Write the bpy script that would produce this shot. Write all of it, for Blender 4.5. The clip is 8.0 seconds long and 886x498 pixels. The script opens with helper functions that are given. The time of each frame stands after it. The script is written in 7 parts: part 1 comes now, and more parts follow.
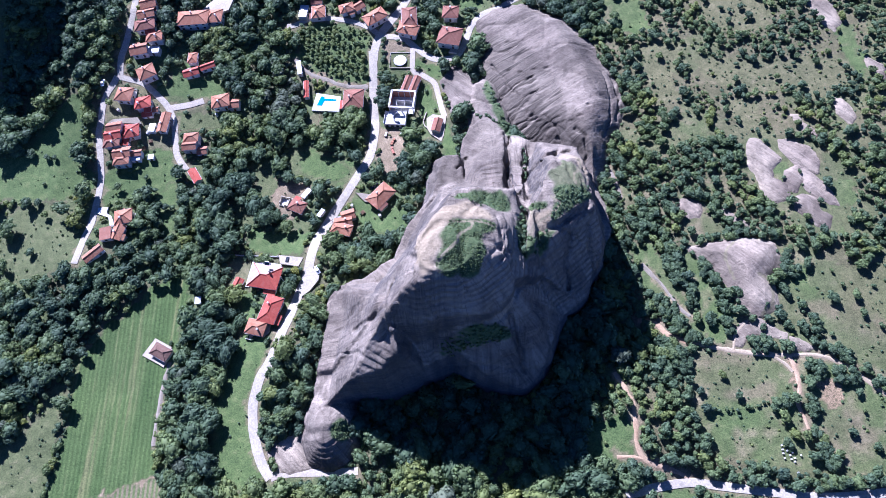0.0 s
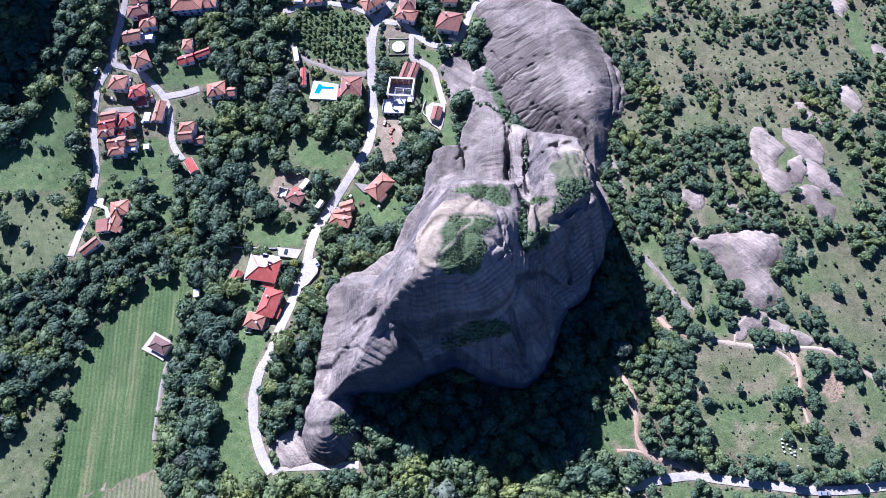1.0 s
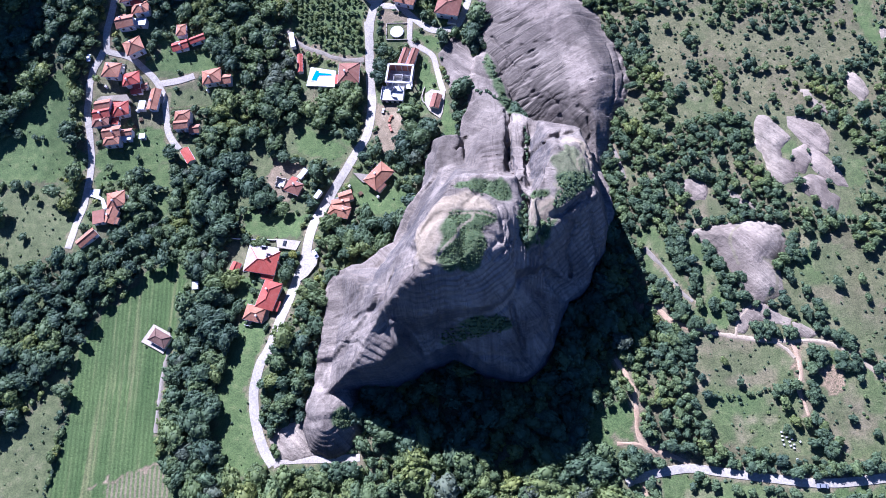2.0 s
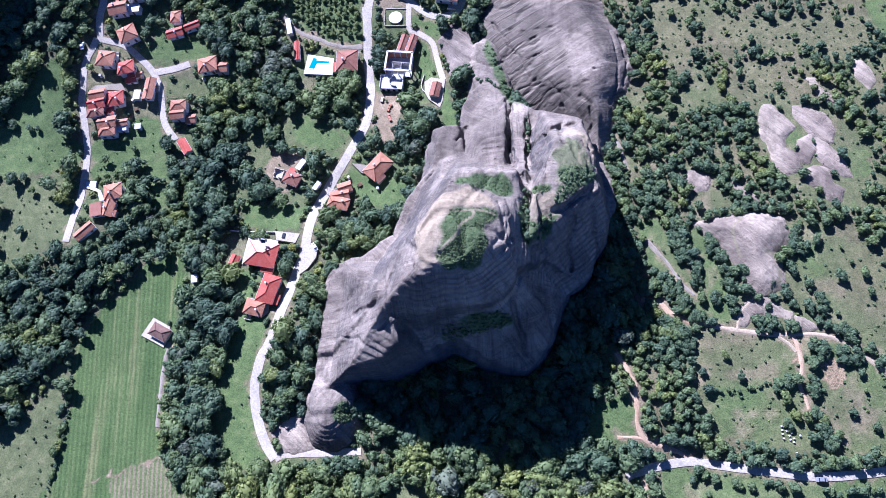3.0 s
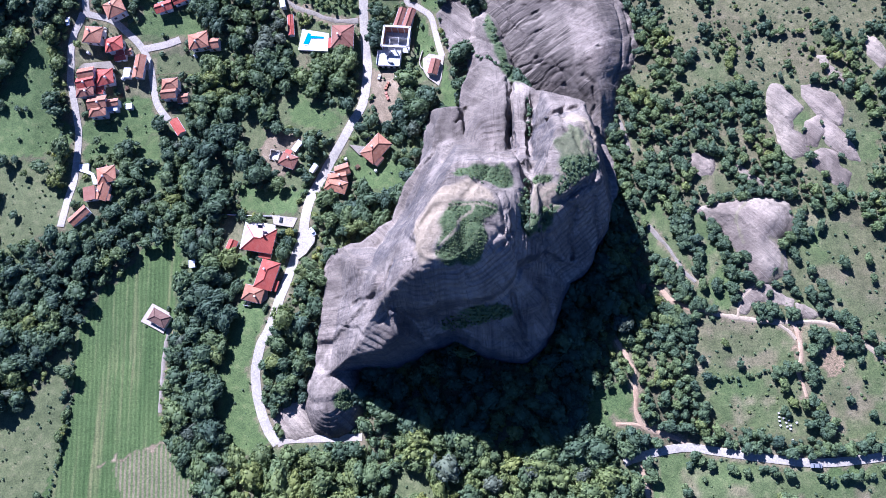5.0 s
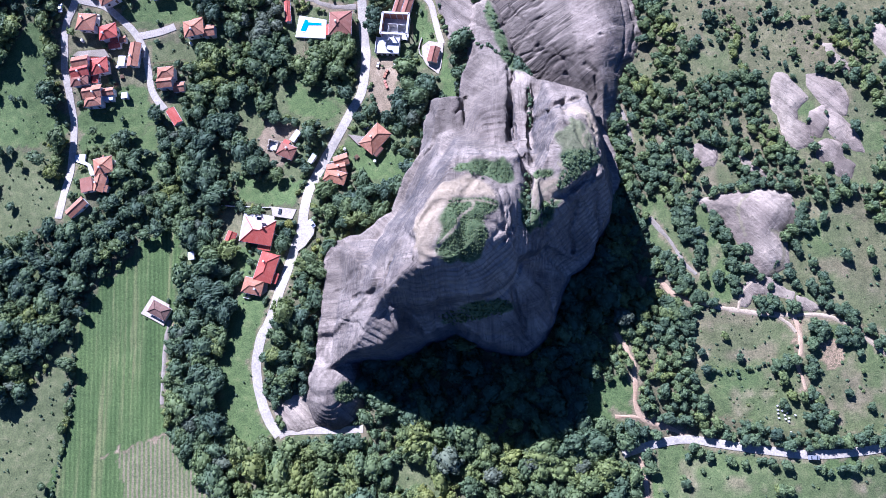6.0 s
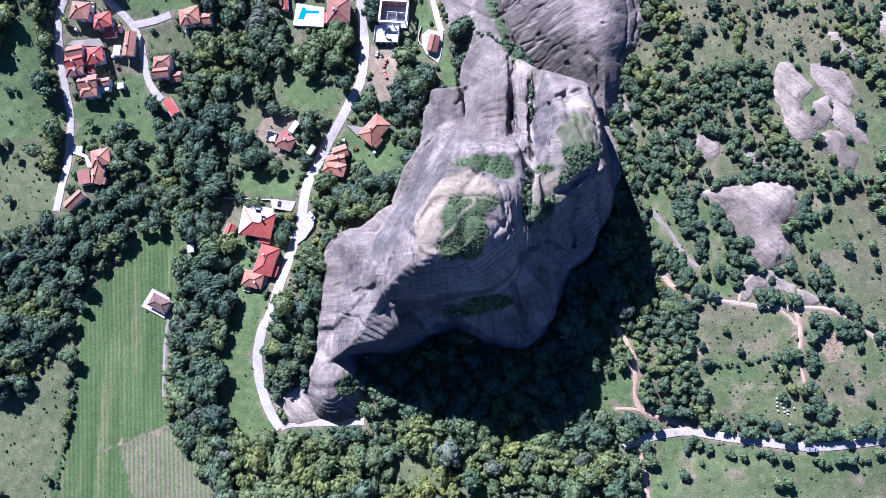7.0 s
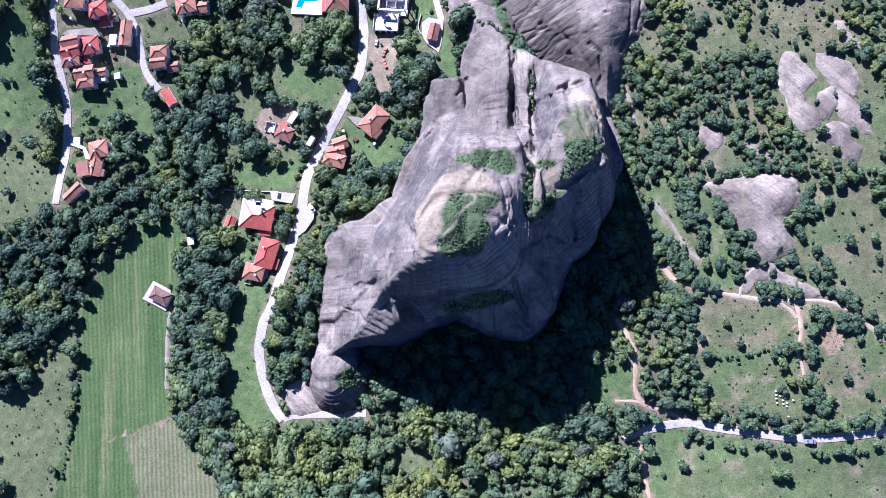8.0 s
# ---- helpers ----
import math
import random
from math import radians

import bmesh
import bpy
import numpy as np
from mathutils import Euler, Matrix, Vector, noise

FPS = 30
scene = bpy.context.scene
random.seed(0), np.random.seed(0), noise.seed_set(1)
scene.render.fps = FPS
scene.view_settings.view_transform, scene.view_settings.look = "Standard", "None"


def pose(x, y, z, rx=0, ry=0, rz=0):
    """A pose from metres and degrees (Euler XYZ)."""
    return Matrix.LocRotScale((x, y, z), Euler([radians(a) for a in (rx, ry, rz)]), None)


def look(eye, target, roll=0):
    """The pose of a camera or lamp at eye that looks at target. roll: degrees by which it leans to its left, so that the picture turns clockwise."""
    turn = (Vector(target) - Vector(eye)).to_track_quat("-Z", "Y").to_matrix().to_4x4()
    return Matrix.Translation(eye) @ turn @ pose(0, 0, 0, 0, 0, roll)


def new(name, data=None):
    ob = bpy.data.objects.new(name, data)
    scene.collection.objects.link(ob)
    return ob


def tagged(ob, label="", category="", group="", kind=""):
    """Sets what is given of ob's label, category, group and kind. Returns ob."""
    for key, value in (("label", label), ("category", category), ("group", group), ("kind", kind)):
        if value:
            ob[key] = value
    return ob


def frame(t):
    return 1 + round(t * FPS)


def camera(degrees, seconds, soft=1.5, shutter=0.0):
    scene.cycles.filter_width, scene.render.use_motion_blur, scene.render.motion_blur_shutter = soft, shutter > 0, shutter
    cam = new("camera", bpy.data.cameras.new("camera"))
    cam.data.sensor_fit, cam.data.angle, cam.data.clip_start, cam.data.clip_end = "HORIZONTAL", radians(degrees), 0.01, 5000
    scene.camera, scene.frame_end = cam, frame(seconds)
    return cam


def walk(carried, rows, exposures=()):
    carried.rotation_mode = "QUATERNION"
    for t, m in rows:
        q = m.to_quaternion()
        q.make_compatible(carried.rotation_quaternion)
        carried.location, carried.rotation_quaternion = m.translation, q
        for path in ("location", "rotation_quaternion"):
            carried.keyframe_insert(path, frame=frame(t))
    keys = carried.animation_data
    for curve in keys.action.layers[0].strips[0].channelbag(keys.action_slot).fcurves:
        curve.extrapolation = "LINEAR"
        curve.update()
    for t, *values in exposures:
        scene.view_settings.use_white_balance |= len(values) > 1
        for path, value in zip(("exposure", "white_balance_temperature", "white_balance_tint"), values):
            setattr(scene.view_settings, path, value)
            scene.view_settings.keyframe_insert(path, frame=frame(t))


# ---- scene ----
cam = camera(67.4, 8.0, soft=0.85)
METRES, EYE, TILT, LEAN, TURN = 64.0, 269.0, -65.4, 4.7, 0.0
ROWS = [
    (0.0, 0.0, 0.0, 0.0, -0.0, 0.0, 0.0),
    (0.5, -0.0009, 0.0201, 0.0568, -0.01, -1.04, 0.07),
    (1.0, -0.005, 0.0406, 0.1157, -0.08, -2.14, 0.15),
    (1.5, -0.0044, 0.0612, 0.1778, -0.09, -3.31, 0.25),
    (3.0, -0.0036, 0.1289, 0.3688, -0.09, -6.79, 0.53),
    (3.5, -0.003, 0.1499, 0.4299, -0.1, -7.91, 0.59),
    (4.0, -0.0018, 0.1713, 0.4894, -0.12, -9.01, 0.62),
    (4.5, 0.0018, 0.1914, 0.5472, -0.12, -10.11, 0.68),
    (6.0, 0.003, 0.26, 0.7265, -0.16, -13.61, 0.85),
    (6.5, 0.0017, 0.282, 0.7807, -0.21, -14.69, 0.91),
    (7.0, 0.0014, 0.3031, 0.8325, -0.21, -15.73, 0.97),
    (7.5, -0.0006, 0.3247, 0.8864, -0.24, -16.8, 1.04),
    (8.0, 0.0021, 0.3452, 0.9376, -0.2, -17.86, 1.1),
]
walk(cam, [(t, pose(0, 0, EYE, TILT, LEAN, TURN) @ pose(METRES * x, METRES * y, METRES * z, 90 + pitch, roll, yaw)) for t, x, y, z, yaw, pitch, roll in ROWS],
     exposures=((0.0, 1.56, 4740.0, 34.0), (8.0, 1.56, 4740.0, 34.0)))

# ---- world, sun, exposure ----
SUN_EL, SUN_AZ = 36.0, 119.5          # degrees; azimuth counted from +x towards +y, the side the light comes from
world = bpy.data.worlds.new("sky")
scene.world = world
world.use_nodes = True
wn = world.node_tree.nodes
wn.clear()
w_out, w_bg, w_sky = wn.new("ShaderNodeOutputWorld"), wn.new("ShaderNodeBackground"), wn.new("ShaderNodeTexSky")
w_sky.sky_type, w_sky.sun_disc = "NISHITA", False
w_sky.sun_elevation, w_sky.sun_rotation = radians(SUN_EL), radians(90 - SUN_AZ)
w_sky.altitude, w_sky.air_density, w_sky.dust_density, w_sky.ozone_density = 300, 0.5, 0.0, 8.0
w_bg.inputs["Strength"].default_value = 0.05
world.node_tree.links.new(w_sky.outputs[0], w_bg.inputs[0])
world.node_tree.links.new(w_bg.outputs[0], w_out.inputs[0])
sun = new("sun", bpy.data.lights.new("sun", "SUN"))
sun.data.energy, sun.data.angle, sun.data.color = 5.2, radians(0.5), (1.0, 0.93, 0.80)
se, sa = radians(SUN_EL), radians(SUN_AZ)
SUN_WAY = Vector((math.cos(se) * math.cos(sa), math.cos(se) * math.sin(sa), math.sin(se)))
sun.matrix_world = look(tuple(SUN_WAY * 600), (0, 0, 0))

# ---- materials ----


def material(name, rough=0.8):
    m = bpy.data.materials.new(name)
    m.use_nodes = True
    n = m.node_tree.nodes
    bsdf = n["Principled BSDF"]
    bsdf.inputs["Roughness"].default_value = rough
    bsdf.inputs["Specular IOR Level"].default_value = 0.25
    return m, n, m.node_tree.links, bsdf


def add(n, kind, **values):
    node = n.new(kind)
    for key, value in values.items():
        node.inputs[key.replace("_", " ")].default_value = value
    return node


def noise_node(n, links, scale, detail=4.0, rough=0.6, coords=None, stretch=None):
    t = add(n, "ShaderNodeTexNoise", Scale=scale, Detail=detail, Roughness=rough)
    c = coords or n.new("ShaderNodeTexCoord").outputs["Object"]
    if stretch:
        mp = n.new("ShaderNodeMapping")
        mp.inputs["Scale"].default_value = stretch
        links.new(c, mp.inputs[0])
        c = mp.outputs[0]
    links.new(c, t.inputs["Vector"])
    return t.outputs["Fac"]


def ramp(n, links, fac, *stops):
    r = n.new("ShaderNodeValToRGB")
    e = r.color_ramp.elements
    while len(e) < len(stops):
        e.new(0.5)
    for k, (pos, col) in zip(e, stops):
        k.position, k.color = pos, (*col, 1)
    links.new(fac, r.inputs[0])
    return r.outputs[0]


def mix(n, links, fac, a, b, mode="MIX"):
    m = n.new("ShaderNodeMix")
    m.data_type, m.blend_type = "RGBA", mode
    for sock, v in ((m.inputs[0], fac), (m.inputs[6], a), (m.inputs[7], b)):
        if isinstance(v, (int, float)):
            sock.default_value = v
        elif isinstance(v, tuple):
            sock.default_value = (*v, 1)
        else:
            links.new(v, sock)
    return m.outputs[2]


def calc(n, links, op, a, b=0.0):
    m = n.new("ShaderNodeMath")
    m.operation = op
    for sock, v in ((m.inputs[0], a), (m.inputs[1], b)):
        if isinstance(v, (int, float)):
            sock.default_value = v
        else:
            links.new(v, sock)
    return m.outputs[0]


def bump(n, links, bsdf, height, strength, distance):
    b = add(n, "ShaderNodeBump", Strength=strength, Distance=distance)
    links.new(height, b.inputs["Height"])
    links.new(b.outputs[0], bsdf.inputs["Normal"])


def two_scale(name, a, b, big, fine, rough=0.8, relief=0.3, dist=0.05, third=None):
    """A surface that varies between two colours at a large and a small scale."""
    m, n, links, bsdf = material(name, rough)
    f1 = noise_node(n, links, big, 5)
    f2 = noise_node(n, links, fine, 3)
    c1 = ramp(n, links, f1, (0.3, a), (0.7, b))
    g = ramp(n, links, f2, (0.3, (0.72, 0.72, 0.72)), (0.7, (1.18, 1.18, 1.18)))
    c = mix(n, links, 1.0, c1, g, "MULTIPLY")
    if third:
        f3 = noise_node(n, links, big * 2.3, 6)
        c = mix(n, links, ramp(n, links, f3, (0.56, (0, 0, 0)), (0.66, (1, 1, 1))), c, third)
    links.new(c, bsdf.inputs["Base Color"])
    bump(n, links, bsdf, f2, relief, dist)
    return m


def rock_material(name, light, mid, dark, turn=0.0, strata=False):
    """Conglomerate: water streaks run down the slope, strata lines run along it, with pale scars and dark stains."""
    m, n, links, bsdf = material(name, 0.9)
    co = n.new("ShaderNodeTexCoord").outputs["Object"]
    face = n.new("ShaderNodeAttribute")
    face.attribute_name = "facing"
    fw = n.new("ShaderNodeSeparateColor")
    links.new(face.outputs["Color"], fw.inputs[0])
    share = [fw.outputs[0], fw.outputs[1], fw.outputs[2]]
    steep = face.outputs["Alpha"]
    rest = n.new("ShaderNodeMath")
    rest.operation, rest.use_clamp = "SUBTRACT", True
    rest.inputs[0].default_value = 1.0
    links.new(calc(n, links, "ADD", share[0], calc(n, links, "ADD", share[1], share[2])), rest.inputs[1])
    share.append(rest.outputs[0])

    def downslope(scale, detail, rough):
        """Noise drawn out down the slope, for four ways that the slope may face."""
        total = None
        for k in range(4):
            mp = n.new("ShaderNodeMapping")
            mp.vector_type = "TEXTURE"
            mp.inputs["Rotation"].default_value = (0, 0, radians(45 * k + turn))
            mp.inputs["Scale"].default_value = (14.0, 1.0, 14.0)
            links.new(co, mp.inputs[0])
            v = calc(n, links, "MULTIPLY", noise_node(n, links, scale, detail, rough, mp.outputs[0]), share[k])
            total = v if total is None else calc(n, links, "ADD", total, v)
        return total
    big = noise_node(n, links, 0.035, 4, 0.55, co)
    streak = downslope(0.17, 5, 0.62)
    thin = downslope(0.9, 3, 0.6)
    band = noise_node(n, links, 0.55, 4, 0.6, co, (0.08, 0.08, 2.0))
    fine = noise_node(n, links, 0.7, 6, 0.68, co)
    grit = noise_node(n, links, 4.0, 3, 0.7, co)
    vein = downslope(0.42, 2, 0.5)
    belt = noise_node(n, links, 0.028, 3, 0.5, co, (1.0, 0.6, 1.0))
    lichen = downslope(0.16, 4, 0.65)
    scar = noise_node(n, links, 0.075, 6, 0.62, co, (1.0, 0.55, 0.6))
    c = ramp(n, links, big, (0.34, dark), (0.50, mid), (0.64, light))
    c = mix(n, links, 0.9, c, ramp(n, links, streak, (0.36, (0.68, 0.66, 0.67)), (0.50, (1, 1, 1)), (0.62, (1.2, 1.19, 1.17))), "MULTIPLY")
    c = mix(n, links, ramp(n, links, belt, (0.42, (0.25, 0.25, 0.25)), (0.6, (0.7, 0.7, 0.7))), c, ramp(n, links, thin, (0.38, (0.66, 0.65, 0.66)), (0.52, (1.06, 1.06, 1.06))), "MULTIPLY")
    c = mix(n, links, calc(n, links, "ADD", calc(n, links, "MULTIPLY", steep, 0.5), ramp(n, links, scar, (0.42, (0.45, 0.45, 0.45)), (0.55, (0.08, 0.08, 0.08)))), c, ramp(n, links, band, (0.40, (0.55, 0.53, 0.54)), (0.47, (1, 1, 1)), (0.62, (1.12, 1.11, 1.10))), "MULTIPLY")
    c = mix(n, links, 0.7, c, ramp(n, links, fine, (0.34, (0.68, 0.68, 0.69)), (0.52, (1.0, 1.0, 1.0)), (0.68, (1.2, 1.19, 1.18))), "MULTIPLY")
    c = mix(n, links, 0.5, c, ramp(n, links, grit, (0.35, (0.78, 0.78, 0.78)), (0.65, (1.16, 1.16, 1.16))), "MULTIPLY")
    c = mix(n, links, ramp(n, links, scar, (0.57, (0, 0, 0)), (0.66, (0.6, 0.6, 0.6))), c, tuple(min(0.6, v * 1.12) for v in light))
    c = mix(n, links, ramp(n, links, scar, (0.33, (0.65, 0.65, 0.65)), (0.41, (0, 0, 0))), c, tuple(v * 0.75 for v in dark))
    c = mix(n, links, 1.0, c, ramp(n, links, belt, (0.36, (0.80, 0.78, 0.80)), (0.5, (1, 1, 1)), (0.62, (1.14, 1.13, 1.12))), "MULTIPLY")
    vor = n.new("ShaderNodeTexVoronoi")
    vor.feature = "DISTANCE_TO_EDGE"
    vor.inputs["Scale"].default_value = 0.055
    warp = n.new("ShaderNodeMix")
    warp.data_type = "VECTOR"
    warp.inputs[0].default_value = 0.18
    nz = add(n, "ShaderNodeTexNoise", Scale=0.16, Detail=4.0, Roughness=0.6)
    links.new(co, nz.inputs["Vector"])
    sc = n.new("ShaderNodeVectorMath")
    sc.operation = "SCALE"
    sc.inputs[3].default_value = 60.0
    links.new(nz.outputs["Color"], sc.inputs[0])
    links.new(co, warp.inputs[4])
    links.new(sc.outputs[0], warp.inputs[5])
    links.new(warp.outputs[1], vor.inputs["Vector"])
    joint = vor.outputs["Distance"]
    c = mix(n, links, calc(n, links, "MULTIPLY", ramp(n, links, joint, (0.0, (0.35, 0.35, 0.35)), (0.010, (0, 0, 0))), ramp(n, links, big, (0.42, (0, 0, 0)), (0.55, (1, 1, 1)))), c, tuple(v * 0.4 for v in dark))
    pit = noise_node(n, links, 0.9, 2, 0.5, co)
    c = mix(n, links, ramp(n, links, pit, (0.24, (0.8, 0.8, 0.8)), (0.28, (0, 0, 0))), c, tuple(v * 0.5 for v in dark))
    # thin pale and dark runnels; black water film on steep rock, with painted shade
    c = mix(n, links, ramp(n, links, calc(n, links, "ABSOLUTE", calc(n, links, "SUBTRACT", vein, 0.5)), (0.0, (0.55, 0.55, 0.55)), (0.006, (0, 0, 0))), c, tuple(v * 1.15 for v in light))
    c = mix(n, links, ramp(n, links, calc(n, links, "ABSOLUTE", calc(n, links, "SUBTRACT", vein, 0.42)), (0.0, (0.7, 0.7, 0.7)), (0.009, (0, 0, 0))), c, tuple(v * 0.55 for v in dark))
    film_shade = calc(n, links, "MULTIPLY", steep, ramp(n, links, lichen, (0.30, (1, 1, 1)), (0.62, (0.55, 0.55, 0.55)), (0.72, (0.1, 0.1, 0.1))))
    # blue-grey, to deepen the shaded southern faces through the rock's own colour
    c = mix(n, links, film_shade, c, (0.040, 0.041, 0.046))
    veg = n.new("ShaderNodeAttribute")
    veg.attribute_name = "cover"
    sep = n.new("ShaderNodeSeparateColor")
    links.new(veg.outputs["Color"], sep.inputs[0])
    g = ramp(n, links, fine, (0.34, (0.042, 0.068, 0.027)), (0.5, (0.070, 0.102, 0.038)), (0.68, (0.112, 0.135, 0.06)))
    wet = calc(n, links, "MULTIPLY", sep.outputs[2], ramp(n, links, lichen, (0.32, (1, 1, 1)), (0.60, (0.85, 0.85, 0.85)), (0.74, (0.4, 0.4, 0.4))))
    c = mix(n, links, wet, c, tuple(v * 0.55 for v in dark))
    if strata:
        # worn edges of thin beds, a dark step with a pale lip beside it
        beds = downslope(0.10, 3, 0.5)
        step = calc(n, links, "FRACT", calc(n, links, "MULTIPLY", beds, 9.0))
        bare = calc(n, links, "MULTIPLY", sep.outputs[2], ramp(n, links, scar, (0.42, (1.0, 1.0, 1.0)), (0.60, (0.25, 0.25, 0.25))))
        bare = calc(n, links, "MINIMUM", calc(n, links, "MULTIPLY", bare, 1.9), 1.0)
        c = mix(n, links, calc(n, links, "MULTIPLY", bare, ramp(n, links, step, (0.0, (0.9, 0.9, 0.9)), (0.10, (0.75, 0.75, 0.75)), (0.20, (0.0, 0.0, 0.0)), (0.96, (0.0, 0.0, 0.0)), (1.0, (0.9, 0.9, 0.9)))), c, tuple(v * 0.35 for v in dark))
        c = mix(n, links, calc(n, links, "MULTIPLY", bare, ramp(n, links, step, (0.20, (0.0, 0.0, 0.0)), (0.27, (0.6, 0.6, 0.6)), (0.40, (0.0, 0.0, 0.0)))), c, tuple(v * 1.05 for v in light))
    s = ramp(n, links, fine, (0.3, (0.255, 0.203, 0.124)), (0.55, (0.325, 0.262, 0.166)), (0.7, (0.385, 0.316, 0.208)))
    c = mix(n, links, sep.outputs[0], c, g)
    c = mix(n, links, sep.outputs[1], c, s)
    links.new(c, bsdf.inputs["Base Color"])
    h = calc(n, links, "ADD", calc(n, links, "MULTIPLY", streak, 1.2), calc(n, links, "ADD", fine, calc(n, links, "MULTIPLY", band, steep)))
    h = calc(n, links, "ADD", h, calc(n, links, "MULTIPLY", grit, 0.35))
    bump(n, links, bsdf, h, 0.8, 0.7)
    return m


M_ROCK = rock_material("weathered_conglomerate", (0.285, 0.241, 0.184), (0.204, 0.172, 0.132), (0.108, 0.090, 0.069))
M_SLAB = rock_material("streaked_slab_rock", (0.285, 0.241, 0.184), (0.210, 0.177, 0.136), (0.112, 0.094, 0.072), 27, True)
M_ROCK_PALE = rock_material("pale_slab_rock", (0.365, 0.306, 0.220), (0.288, 0.241, 0.174), (0.170, 0.142, 0.103))
M_ROAD = two_scale("worn_concrete", (0.35, 0.312, 0.240), (0.44, 0.395, 0.308), 0.12, 1.3, 0.85, 0.15, third=(0.29, 0.262, 0.21))
M_GRAVEL = two_scale("sandy_gravel", (0.18, 0.155, 0.11), (0.28, 0.245, 0.19), 0.2, 2.2, 0.95, 0.4)
M_DIRT = two_scale("bare_orange_dirt", (0.33, 0.222, 0.13), (0.44, 0.325, 0.205), 0.16, 1.8, 0.95, 0.4)
M_SAND = two_scale("pale_trodden_sand", (0.31, 0.245, 0.155), (0.41, 0.335, 0.225), 0.2, 1.8, 0.95, 0.4)
M_PAVE = two_scale("cream_paving", (0.33, 0.285, 0.215), (0.43, 0.38, 0.30), 0.15, 1.5, 0.8, 0.2)
M_WHITE = two_scale("white_terrace", (0.47, 0.45, 0.42), (0.60, 0.58, 0.54), 0.2, 2.0, 0.7, 0.1)
M_PLASTER = two_scale("lime_plaster", (0.62, 0.58, 0.52), (0.76, 0.73, 0.68), 0.3, 3.0, 0.85, 0.15)
M_CONCRETE = two_scale("raw_concrete", (0.40, 0.39, 0.38), (0.58, 0.57, 0.56), 0.3, 2.5, 0.85, 0.2)
M_WOOD = two_scale("dark_wood", (0.10, 0.06, 0.035), (0.18, 0.11, 0.06), 1.0, 8.0, 0.7, 0.2)
M_METAL = two_scale("weathered_sheet_metal", (0.42, 0.42, 0.43), (0.60, 0.60, 0.61), 0.4, 3.0, 0.5, 0.1)
M_BARK = two_scale("bark", (0.07, 0.05, 0.035), (0.14, 0.11, 0.085), 1.0, 6.0, 0.95, 0.5)
M_BRICK = two_scale("red_brickwork", (0.36, 0.15, 0.10), (0.46, 0.22, 0.15), 0.8, 5.0, 0.9, 0.3)


def tile_material(name, a, b, moss):
    """Clay roof tiles: rows of ribs down the slope, weathered by blotches."""
    m, n, links, bsdf = material(name, 0.8)
    uv = n.new("ShaderNodeUVMap").outputs[0]
    sep = n.new("ShaderNodeSeparateXYZ")
    links.new(uv, sep.inputs[0])
    rib = calc(n, links, "ABSOLUTE", calc(n, links, "SINE", calc(n, links, "MULTIPLY", sep.outputs[0], 11.0)))
    row = calc(n, links, "FRACT", calc(n, links, "MULTIPLY", sep.outputs[1], 2.6))
    blot = noise_node(n, links, 0.45, 5)
    fine = noise_node(n, links, 3.5, 3)
    rnd = n.new("ShaderNodeObjectInfo").outputs["Random"]
    c = ramp(n, links, blot, (0.3, a), (0.7, b))
    c = mix(n, links, 0.6, c, ramp(n, links, fine, (0.3, (0.68, 0.68, 0.68)), (0.7, (1.2, 1.2, 1.2))), "MULTIPLY")
    c = mix(n, links, 0.45, c, ramp(n, links, rnd, (0.0, (0.75, 0.78, 0.8)), (1.0, (1.2, 1.15, 1.1))), "MULTIPLY")
    c = mix(n, links, ramp(n, links, noise_node(n, links, 0.8, 6), (0.58, (0, 0, 0)), (0.72, (0.7, 0.7, 0.7))), c, moss)
    links.new(c, bsdf.inputs["Base Color"])
    bump(n, links, bsdf, calc(n, links, "ADD", rib, calc(n, links, "MULTIPLY", row, 0.5)), 0.7, 0.08)
    return m


ROOF_TONES = [
    tile_material("terracotta_tiles", (0.31, 0.128, 0.068), (0.40, 0.195, 0.115), (0.31, 0.205, 0.145)),
    tile_material("bright_red_tiles", (0.37, 0.070, 0.045), (0.42, 0.108, 0.072), (0.38, 0.15, 0.11)),
    tile_material("old_brown_red_tiles", (0.20, 0.085, 0.055), (0.27, 0.128, 0.086), (0.22, 0.15, 0.115)),
    tile_material("dull_brown_tiles", (0.125, 0.072, 0.052), (0.175, 0.108, 0.080), (0.20, 0.15, 0.115)),
]

# paler copy of the roof tiles, standing in for sun glare
M_GLARE_TILE = tile_material("sun_glare_tiles", (0.36, 0.25, 0.205), (0.43, 0.32, 0.275), (0.40, 0.22, 0.17))
m, n, links, bsdf = material("window_glass", 0.08)
bsdf.inputs["Base Color"].default_value = (0.03, 0.04, 0.05, 1)
bsdf.inputs["Specular IOR Level"].default_value = 0.6
M_GLASS = m
m, n, links, bsdf = material("pool_water", 0.05)
bsdf.inputs["Base Color"].default_value = (0.02, 0.22, 0.42, 1)
bump(n, links, bsdf, noise_node(n, links, 1.5, 3), 0.2, 0.05)
M_WATER = m


